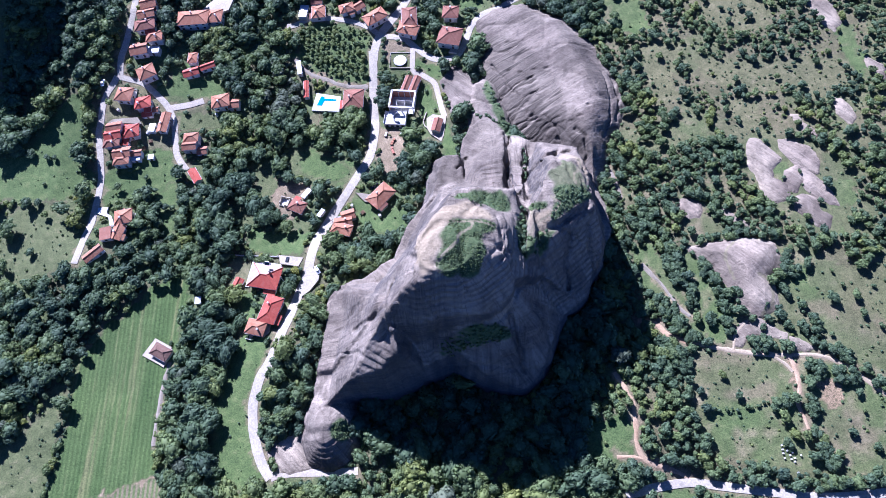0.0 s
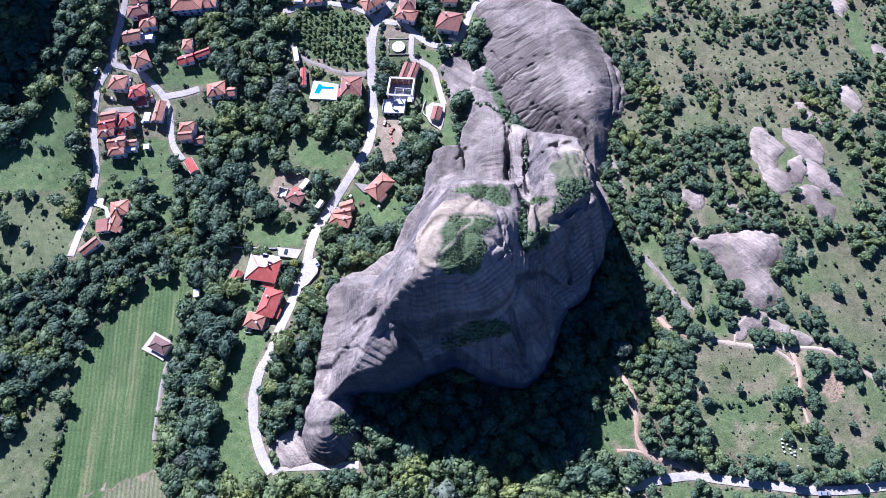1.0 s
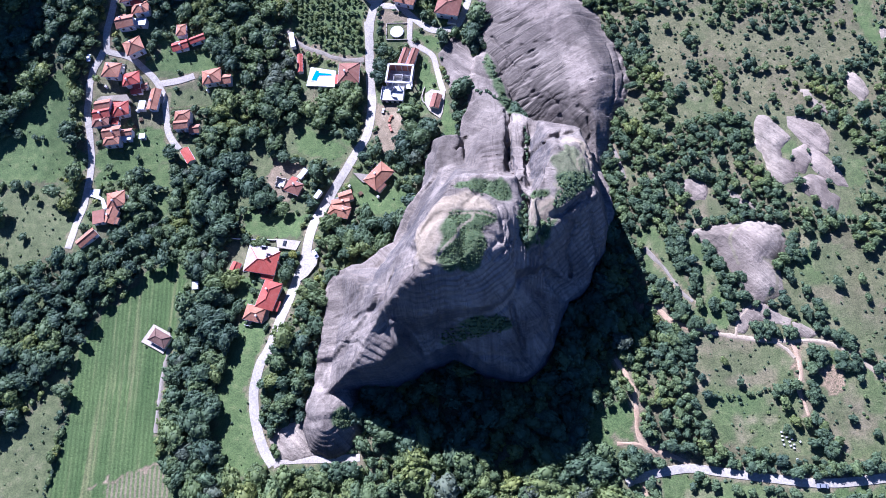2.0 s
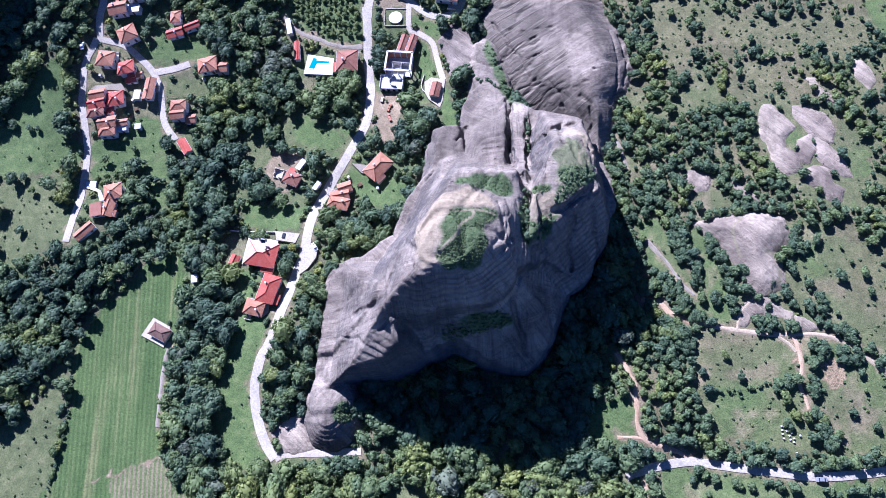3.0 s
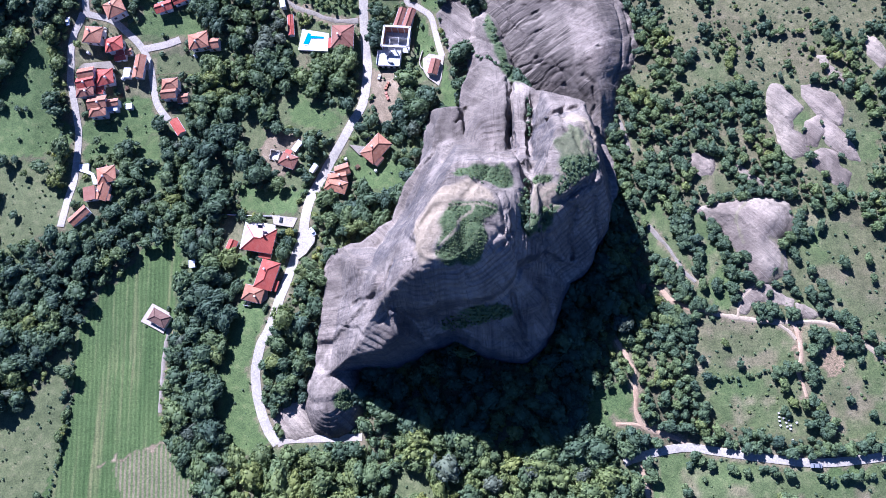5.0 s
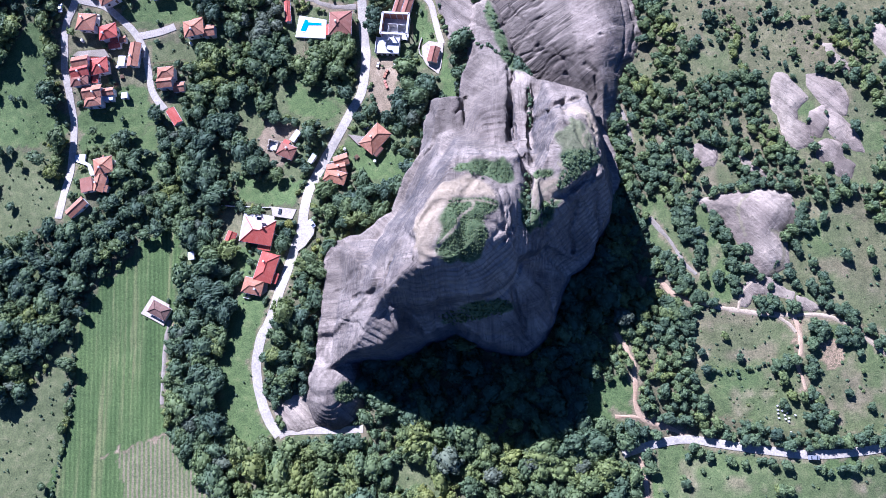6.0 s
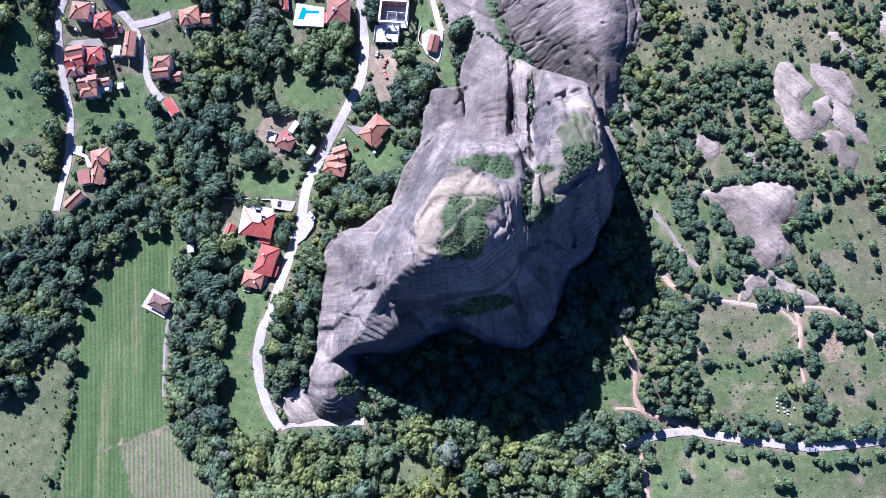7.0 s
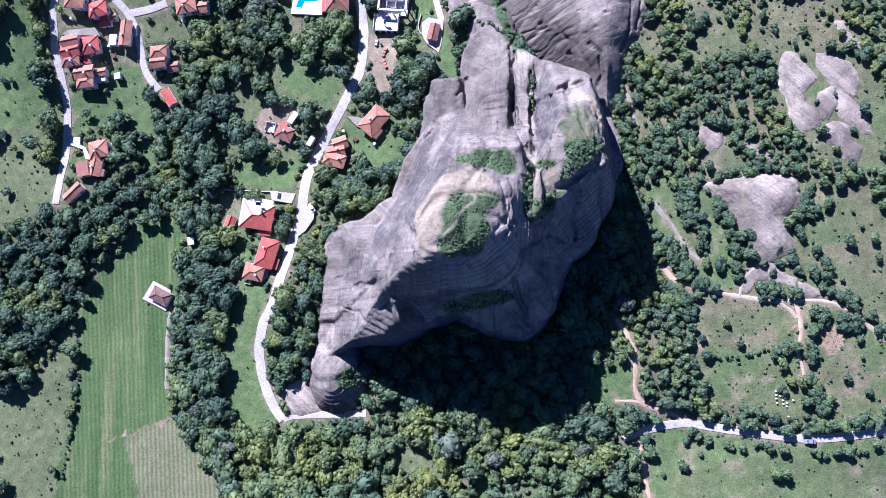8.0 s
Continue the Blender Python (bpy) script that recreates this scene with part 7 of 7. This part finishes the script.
        for trail in TRAILS:
            for tx, ty in trail:
                hit &= (a - tx) ** 2 + (b - ty) ** 2 > 0.4 ** 2
        a, b = a[hit], b[hit]
        h = [rock_top(p, q) for p, q in zip(a, b)]
        for i in range(len(a)):
            rad_ = size * r.uniform(0.22, 0.5) * (1.0 if r.rand() < 0.85 else 1.5)
            rows.append((a[i], b[i], h[i] - 0.15 * rad_ - 0.1, rad_, 0.12 * rad_, r.uniform(0.35, 0.6) if size < 1.5 else r.uniform(0.15, 0.5), i))
    for line, r0, r1 in (([(16.0, 168), (15.6, 158), (15.2, 148)], 0.7, 1.4), ([(-8, 196), (2, 190), (10, 184)], 0.6, 1.4), ([(33, 123), (36.5, 126), (37, 129)], 0.6, 1.3), ([(-10.5, 119.5), (-6, 118.5), (-3, 117.6)], 0.5, 0.9), ([(11.6, 116.5), (12.2, 119.5), (11.6, 121.0)], 0.6, 1.1)):
        for px, py in smooth_line(line, 1.3):
            a, b = px + r.uniform(-0.9, 0.9), py + r.uniform(-0.9, 0.9)
            rad_ = r.uniform(r0, r1)
            rows.append((a, b, rock_top(a, b) - 0.3, rad_, 0.3 * rad_, r.uniform(0.15, 0.4), int(abs(100 * a))))
    grove("rock_top_shrubs", rows, TUFT_CROWNS, M_LEAF, "low green shrubs covering the rounded rock top", False, "bushes")


plant()

# ---- the unfinished building, the pool and small things ----


def turned(name, x, y, z, rot):
    ob = new(name)
    ob.matrix_world = pose(x, y, z, 0, 0, rot)
    return ob


def shell_building(x, y, L, W, rot, h):
    """An unfinished concrete building, open to the sky, with a column at each bay."""
    z = float(ground_z(x, y)) - 0.5
    ob = tagged(turned("unfinished_building", x, y, z, rot), "unfinished roofless concrete building with an open upper floor", "building")
    H = h + 0.5
    part("floor_slab", box(bmesh.new(), 0, 0, 1.5, L - 0.3, W - 0.3, 0.25), M_CONCRETE, ob)
    part("lower_wall", box(bmesh.new(), 0, 0, 0, L - 0.4, W - 0.4, 1.5), M_PLASTER, ob)
    for sx, sy, lx, ly in ((0, -1, L, 0.35), (0, 1, L, 0.35), (-1, 0, 0.35, W), (1, 0, 0.35, W)):
        part("ring_beam", box(bmesh.new(), sx * (L / 2 - 0.18), sy * (W / 2 - 0.18), H - 0.5, lx if sx == 0 else 0.9, ly if sy == 0 else 0.9, 0.5), M_WHITE, ob, "white concrete ring beam")
    for i in range(5):
        for j in (0, 1):
            part("column", box(bmesh.new(), -L / 2 + 0.25 + i * (L - 0.5) / 4, (j - 0.5) * (W - 0.5), 1.75, 0.4, 0.4, H - 2.25), M_CONCRETE, ob)
    for j in range(1, 3):
        for i in (0, 1):
            part("column", box(bmesh.new(), (i - 0.5) * (L - 0.5), -W / 2 + 0.25 + j * (W - 0.5) / 3, 1.75, 0.4, 0.4, H - 2.25), M_CONCRETE, ob)
    part("back_wall", box(bmesh.new(), 0, W / 2 - 0.25, 1.75, L - 0.8, 0.2, H - 2.25), M_BRICK, ob, "red brick infill wall")
    part("side_wall", box(bmesh.new(), -L / 2 + 0.25, 0, 1.75, 0.2, W - 0.8, H - 2.25), M_BRICK, ob, "red brick infill wall")
    for px, py, lx, ly in ((-1.5, 1.0, 5.0, 0.15), (1.0, -1.0, 0.15, 4.0), (-3.2, -1.5, 0.15, 3.4), (3.0, 0.8, 3.2, 0.15), (0.0, -2.6, 3.0, 0.15)):
        part("partition", box(bmesh.new(), px, py, 1.75, lx, ly, 2.6), M_WHITE, ob, "low white partition wall")
    for i in range(4):
        part("window", box(bmesh.new(), -L / 2 + 1.8 + i * (L - 3.6) / 3, -W / 2 + 0.16, 0.6, 1.3, 0.2, 0.9), M_GLASS, ob)
    FOOTPRINTS.append((x, y, L / 2 + 1, W / 2 + 1, radians(rot)))
    return ob


def terrace_block(x, y, L, W, rot, h):
    z = float(ground_z(x, y)) - 0.5
    ob = tagged(turned("terrace_block", x, y, z, rot), "low white concrete terrace with a curved parapet", "terrace")
    part("wall", box(bmesh.new(), 0, 0, 0, L, W, h + 0.4), M_CONCRETE, ob)
    part("terrace_floor", box(bmesh.new(), 0, 0, h + 0.4, L + 0.2, W + 0.2, 0.15), M_CONCRETE, ob)
    bm = bmesh.new()
    for k in range(15):
        a = math.pi * (0.55 + k / 14)
        box(bm, 1.6 + 2.6 * math.cos(a), 2.6 * math.sin(a), h + 0.55, 0.3, 0.65, 0.9, a)
    part("curved_parapet", bm, M_CONCRETE, ob)
    for sx in (-1, 1):
        part("parapet", box(bmesh.new(), sx * L / 2, 0, h + 0.55, 0.2, W, 0.8), M_WHITE, ob)
    for i in range(4):
        part("window", box(bmesh.new(), -L / 2 + 1.5 + i * (L - 3) / 3, -W / 2, 1.0, 1.4, 0.16, 1.5), M_GLASS, ob)
    FOOTPRINTS.append((x, y, L / 2 + 1, W / 2 + 1, radians(rot)))
    return ob


def sheet(name, outline, z, thick, mat, parent=None, label=""):
    bm = bmesh.new()
    f = bm.faces.new([bm.verts.new((x, y, z)) for x, y in outline])
    f.normal_update()
    if f.normal.z < 0:
        f.normal_flip()
    ext = bmesh.ops.extrude_face_region(bm, geom=[f])
    for g in ext["geom"]:
        if isinstance(g, bmesh.types.BMVert):
            g.co.z -= thick
    bmesh.ops.recalc_face_normals(bm, faces=bm.faces)
    return part(name, bm, mat, parent, label)


def pool():
    """A pool of bent plan set in its white terrace."""
    outline = [(-86.8, 207.5), (-84.8, 213.1), (-83.2, 212.5), (-83.4, 211.6), (-76.8, 210.6), (-77.1, 209.7), (-83.1, 210.1), (-84.4, 207.1)]
    cx, cy = (sum(p[i] for p in outline) / len(outline) for i in (0, 1))
    deck = max(float(ground_z(p[0], p[1])) for p in PAVED[1]) + 0.27
    ob = tagged(new("swimming_pool"), "blue swimming pool with a long narrow arm", "swimming pool")
    sheet("coping", [(cx + (x - cx) * 1.12, cy + (y - cy) * 1.18) for x, y in outline], deck + 0.05, 0.5, M_WHITE, ob, "white stone coping")
    sheet("water", outline, deck + 0.10, 0.2, M_WATER, ob, "clear blue water")
    return ob


shell_building(-42.8, 207.9, 12.5, 10.5, -7, 6.5)
terrace_block(-46.5, 199.0, 10.9, 7.6, -5, 3.0)
pool()


def car(x, y, rot, mat, word):
    z = float(ground_z(x, y)) + 0.22
    ob = tagged(turned("car", x, y, z, rot), "%s small car parked beside the road" % word, "car", "parked cars")
    bm = bmesh.new()
    prof = ((-2.0, 0.35), (-2.05, 0.8), (-1.7, 0.95), (-1.2, 1.0), (-0.75, 1.42), (0.7, 1.45), (1.25, 1.0), (1.95, 0.85), (2.05, 0.4))
    rows = [[bm.verts.new((px, s * (0.82 if pz < 1.2 else 0.62), pz)) for px, pz in prof] for s in (-1, 1)]
    for i in range(len(prof) - 1):
        bm.faces.new((rows[0][i], rows[0][i + 1], rows[1][i + 1], rows[1][i]))
    bm.faces.new((rows[0][-1], rows[0][0], rows[1][0], rows[1][-1]))
    bm.faces.new(rows[1])
    bm.faces.new(rows[0][::-1])
    bmesh.ops.recalc_face_normals(bm, faces=bm.faces)
    body = part("body", bm, mat, ob)
    part("windscreen", box(bmesh.new(), 1.0, 0, 1.04, 0.34, 1.2, 0.34), M_GLASS, ob)
    part("rear_window", box(bmesh.new(), -1.0, 0, 1.04, 0.3, 1.2, 0.32), M_GLASS, ob)
    for sx in (-1.25, 1.25):
        for sy in (-0.78, 0.78):
            bm = bmesh.new()
            bmesh.ops.create_cone(bm, cap_ends=True, segments=12, radius1=0.32, radius2=0.32, depth=0.2, matrix=Matrix.Translation((sx, sy, 0.3)) @ Matrix.Rotation(math.pi / 2, 4, "X"))
            part("wheel", bm, M_TYRE, ob)
    return ob


M_TYRE = two_scale("tyre_rubber", (0.02, 0.02, 0.02), (0.035, 0.035, 0.035), 2.0, 8.0, 0.8, 0.2)
M_CAR_W = two_scale("white_car_paint", (0.72, 0.72, 0.72), (0.76, 0.76, 0.76), 1.0, 4.0, 0.25, 0.0)
M_CAR_D = two_scale("dark_car_paint", (0.03, 0.035, 0.045), (0.04, 0.045, 0.055), 1.0, 4.0, 0.25, 0.0)
M_CAR_S = two_scale("silver_car_paint", (0.20, 0.205, 0.215), (0.23, 0.235, 0.245), 1.0, 4.0, 0.25, 0.0)
car(-79.0, 115.9, 120, M_CAR_W, "white")
car(117.5, 17.6, 178, M_CAR_S, "silver grey")
car(-55.4, 160.0, 50, M_CAR_D, "dark")
car(-93.4, 121.6, 80, M_CAR_D, "dark")
car(-102.6, 86.4, 5, M_CAR_W, "white")
car(-195.4, 218.2, 95, M_CAR_W, "white")


def trailer():
    x, y = -80.1, 145.7
    z = float(ground_z(x, y)) + 0.2
    ob = tagged(turned("trailer", x, y, z, 58), "white boxy trailer parked beside the road", "trailer")
    part("box_body", box(bmesh.new(), 0, 0, 0.6, 4.2, 2.0, 1.9), M_WHITE, ob)
    part("roof", box(bmesh.new(), 0, 0, 2.5, 4.3, 2.1, 0.08), M_METAL, ob)
    part("drawbar", box(bmesh.new(), 2.7, 0, 0.5, 1.3, 0.15, 0.12), M_METAL, ob)
    for sy in (-0.95, 0.95):
        bm = bmesh.new()
        bmesh.ops.create_cone(bm, cap_ends=True, segments=12, radius1=0.35, radius2=0.35, depth=0.2, matrix=Matrix.Translation((0, sy, 0.35)) @ Matrix.Rotation(math.pi / 2, 4, "X"))
        part("wheel", bm, M_TYRE, ob)


trailer()


def beehive(x, y, rot):
    z = float(ground_z(x, y))
    ob = tagged(turned("beehive", x, y, z, rot), "white wooden beehive box on pasture grass", "beehive", "row of beehives")
    part("stand", box(bmesh.new(), 0, 0, -0.1, 0.5, 0.42, 0.3), M_WOOD, ob)
    part("hive_body", box(bmesh.new(), 0, 0, 0.2, 0.6, 0.5, 0.45), M_WHITE, ob)
    part("lid", box(bmesh.new(), 0, 0, 0.65, 0.68, 0.58, 0.1), M_WHITE, ob, "white flat lid")


BEES = [(105.9, 36.9), (105.9, 35.4), (105.9, 34.0), (106.1, 32.3), (108.3, 33.3), (108.5, 31.9), (109.8, 32.3), (109.6, 31.0), (112.2, 33.3), (107.5, 35.0), (109.3, 34.3), (110.1, 27.1)]
for k, (bx, by) in enumerate(BEES):
    beehive(bx, by, 20 + 17 * math.sin(k * 5.0))


def pole(x, y, rot):
    z = float(ground_z(x, y))
    ob = tagged(turned("power_pole", x, y, z, rot), "slim grey power pole with a crossarm", "power pole", "power poles")
    bm = bmesh.new()
    bmesh.ops.create_cone(bm, cap_ends=True, segments=8, radius1=0.16, radius2=0.1, depth=8.6, matrix=Matrix.Translation((0, 0, 4.0)))
    part("shaft", bm, M_CONCRETE, ob)
    part("crossarm", box(bmesh.new(), 0, 0, 7.6, 1.5, 0.12, 0.12), M_WOOD, ob)


pole(-93.4, 110.4, 30)
pole(-73.5, 139.5, 30)


def low_wall(pts, height, thick, mat, label):
    """A wall of rough courses along a line; each length a part."""
    line = smooth_line(pts, 2.0)
    ob = tagged(new("garden_wall"), label, "wall")
    for (x0, y0), (x1, y1) in zip(line[:-1], line[1:]):
        mx, my = (x0 + x1) / 2, (y0 + y1) / 2
        part("wall_length", box(bmesh.new(), mx, my, float(ground_z(mx, my)) - 0.4, math.hypot(x1 - x0, y1 - y0) + 0.05, thick, height + 0.4 + 0.15 * math.sin(mx * 3 + my), math.atan2(y1 - y0, x1 - x0)), mat, ob)


low_wall([(-25.9, 193.0), (-28.6, 191.5), (-31.4, 193.5), (-32.3, 197.3), (-30.9, 202.4)], 0.9, 0.4, M_PAVE, "curved cream stone wall round the chapel yard")
low_wall([(-139.6, 74.2), (-140.1, 65.7), (-139.9, 56.2), (-139.8, 46.9)], 0.35, 0.4, M_DIRT, "low dry stone wall beside the field")
low_wall([(-50.2, 230.0), (-50.0, 238.6)], 0.5, 0.25, M_PAVE, "low pale wall round a threshing floor")
low_wall([(-50.0, 238.8), (-39.6, 238.3)], 0.5, 0.25, M_PAVE, "low pale wall round a threshing floor")
low_wall([(-50.0, 229.7), (-39.6, 229.3)], 0.5, 0.25, M_PAVE, "low pale wall round a threshing floor")
low_wall([(-121.0, 125.9), (-108.0, 124.8), (-94.3, 123.7)], 1.0, 0.25, M_CONCRETE, "grey garden wall behind a villa")


def round_floor():
    x, y = -44.8, 233.8
    bm = bmesh.new()
    bmesh.ops.create_cone(bm, cap_ends=True, segments=40, radius1=3.4, radius2=3.4, depth=0.5, matrix=Matrix.Translation((x, y, float(ground_z(x, y)) + 0.32)))
    me = bpy.data.meshes.new("round_floor")
    bm.to_mesh(me)
    bm.free()
    me.materials.append(M_CONCRETE)
    tagged(new("pavement", me), "round pale threshing floor of stone", "paving", "", "structure")


round_floor()


def solar_heater(x, y, z, rot):
    ob = tagged(turned("solar_heater", x, y, z, rot), "dark solar water heater on a red roof", "solar heater")
    bm = box(bmesh.new(), 0, 0, 0, 2.2, 1.3, 0.12)
    bmesh.ops.rotate(bm, verts=bm.verts, cent=(0, 0, 0), matrix=Matrix.Rotation(radians(30), 3, "X"))
    part("panel", bm, M_GLASS, ob)
    bm = bmesh.new()
    bmesh.ops.create_cone(bm, cap_ends=True, segments=12, radius1=0.28, radius2=0.28, depth=1.9, matrix=Matrix.Translation((0, 0.75, 0.55)) @ Matrix.Rotation(math.pi / 2, 4, "Y"))
    part("tank", bm, M_METAL, ob)
    part("stand", box(bmesh.new(), 0, 0.4, -1.0, 1.8, 0.1, 1.3), M_METAL, ob)


solar_heater(-100.6, 117.4, float(ground_z(-100.6, 117.4)) + 7.6, -8)


def ruin(x, y, L, W, rot):
    """What is left of a house: a pale floor and walls broken to uneven heights."""
    z = float(ground_z(x, y)) - 0.4
    ob = tagged(turned("ruin", x, y, z, rot), "roofless ruin with broken pale stone walls", "ruin")
    part("floor_slab", box(bmesh.new(), 0, 0, 0, L, W, 0.7), M_WHITE, ob, "cracked pale floor slab")
    rr = random.Random(4)
    for side, run in ((-1, L), (1, L), (-2, W), (2, W)):
        cnt = int(run / 0.9)
        for i in range(cnt):
            if rr.random() < 0.15:
                continue
            u, hh = (i + 0.5) / cnt * run - run / 2, rr.uniform(0.5, 2.0)
            if abs(side) == 1:
                part("wall_stub", box(bmesh.new(), u, side * (W / 2 - 0.2), 0.5, run / cnt, 0.4, hh), M_PAVE, ob)
            else:
                part("wall_stub", box(bmesh.new(), side / 2 * (L / 2 - 0.2), u, 0.5, 0.4, run / cnt, hh), M_PAVE, ob)
    part("inner_wall", box(bmesh.new(), L * 0.1, 0, 0.6, 0.35, W - 0.8, 1.4), M_PAVE, ob)


ruin(-97.0, 152.6, 7.5, 4.6, -14)


def tile_stack(x, y, rot, cnt, mat, label):
    """Pallets stacked with roof tiles."""
    z = float(ground_z(x, y))
    ob = tagged(turned("tile_stack", x, y, z, rot), label, "building material")
    for i in range(cnt):
        part("pallet", box(bmesh.new(), i * 1.5, 0.1 * math.sin(i * 9), -0.2, 1.2, 1.2, 0.4), M_WOOD, ob)
        part("tiles", box(bmesh.new(), i * 1.5, 0.1 * math.sin(i * 9), 0.2, 1.1, 1.1, 0.7 + 0.3 * math.sin(i * 5)), mat, ob)


tile_stack(-48.0, 184.0, 70, 3, ROOF_TONES[0], "stacks of orange roof tiles on pallets in bare earth")
tile_stack(-46.8, 178.5, 110, 3, M_BRICK, "stacks of red bricks on pallets in bare earth")
tile_stack(-43.5, 190.3, 20, 2, M_WHITE, "pallets of white blocks beside a building site")
tile_stack(-51.3, 189.5, 80, 2, M_CONCRETE, "pallets of grey blocks beside a building site")


def fence(pts, label):
    """Thin posts with two rails."""
    line = smooth_line(pts, 2.4)
    ob = tagged(new("fence"), label, "fence")
    for i, (x, y) in enumerate(line):
        part("post", box(bmesh.new(), x, y, float(ground_z(x, y)) - 0.2, 0.12, 0.12, 1.4), M_WOOD, ob)
        if i:
            x0, y0 = line[i - 1]
            mx, my = (x + x0) / 2, (y + y0) / 2
            for h in (0.5, 0.95):
                part("rail", box(bmesh.new(), mx, my, float(ground_z(mx, my)) + h, math.hypot(x - x0, y - y0), 0.06, 0.08, math.atan2(y - y0, x - x0)), M_WOOD, ob)


fence([(-33.2, 222.0), (-35.0, 212.0), (-35.4, 203.0)], "weathered wooden fence beside a lawn")
fence([(-156.8, 193.0), (-140.0, 195.0)], "weathered wooden fence round a dry plot")
fence([(-84.9, 203.5), (-86.0, 190.0)], "weathered wooden fence below a pool terrace")


def woodpile(x, y, rot):
    z = float(ground_z(x, y))
    ob = tagged(turned("woodpile", x, y, z, rot), "stack of cut logs in a house yard", "woodpile", "woodpiles")
    for row in range(3):
        for i in range(6 - row):
            bm = bmesh.new()
            bmesh.ops.create_cone(bm, cap_ends=True, segments=7, radius1=0.17, radius2=0.16, depth=1.8, matrix=Matrix.Translation(((i + row / 2) * 0.34 - 0.9, 0, 0.17 + row * 0.3)) @ Matrix.Rotation(math.pi / 2, 4, "X"))
            part("log", bm, M_WOOD, ob)


for a, b, c in ((-168.5, 187.0, 20), (-171.0, 183.5, 100), (-140.5, 176.0, 10), (-168.0, 149.0, 60), (-104.0, 99.5, 0), (-60.5, 146.5, 40), (-130.0, 201.0, 80)):
    woodpile(a, b, c)


def water_tank(x, y):
    z = float(ground_z(x, y))
    ob = tagged(turned("water_tank", x, y, z, 0), "white plastic water tank in a garden", "water tank", "water tanks")
    bm = bmesh.new()
    bmesh.ops.create_cone(bm, cap_ends=True, segments=16, radius1=0.7, radius2=0.66, depth=1.7, matrix=Matrix.Translation((0, 0, 0.7)))
    part("body", bm, M_WHITE, ob)
    bm = bmesh.new()
    bmesh.ops.create_cone(bm, cap_ends=True, segments=12, radius1=0.3, radius2=0.24, depth=0.2, matrix=Matrix.Translation((0, 0, 1.62)))
    part("lid", bm, M_METAL, ob)


for a, b in ((-170.2, 191.3), (-66.0, 150.3), (-52.0, 143.6), (-137.5, 202.6), (-168.6, 147.0), (-186.0, 203.5)):
    water_tank(a, b)


def boulder(x, y, size, seed, on_rock):
    """A rough block fallen or broken from the rock."""
    rr = random.Random(seed)
    z = rock_top(x, y) if on_rock else float(ground_z(x, y)) + 1.5
    bm = bmesh.new()
    bmesh.ops.create_icosphere(bm, subdivisions=2, radius=1)
    for v in bm.verts:
        v.co = Vector((v.co.x * size, v.co.y * size * 0.8, v.co.z * size * 0.6)) * rr.uniform(0.82, 1.14)
    me = bpy.data.meshes.new("boulder")
    bm.to_mesh(me)
    bm.free()
    me.materials.append(M_ROCK_PALE)
    ob = new("boulder", me)
    ob.location = (x, y, z + 0.1 * size)
    return tagged(ob, "rough pale boulder broken from the great rock", "boulder", "fallen boulders")


for k, (a, b, s, top) in enumerate(((-7.5, 200.5, 1.6, False), (-4.5, 197.5, 2.0, False), (-1.5, 199.0, 1.3, False), (-9.5, 197.0, 1.2, False), (0.5, 195.5, 1.5, False), (-37.0, 73.5, 1.5, True), (-34.5, 80.5, 1.2, True), (22.0, 152.0, 1.2, True))):
    boulder(a, b, s, k, top)
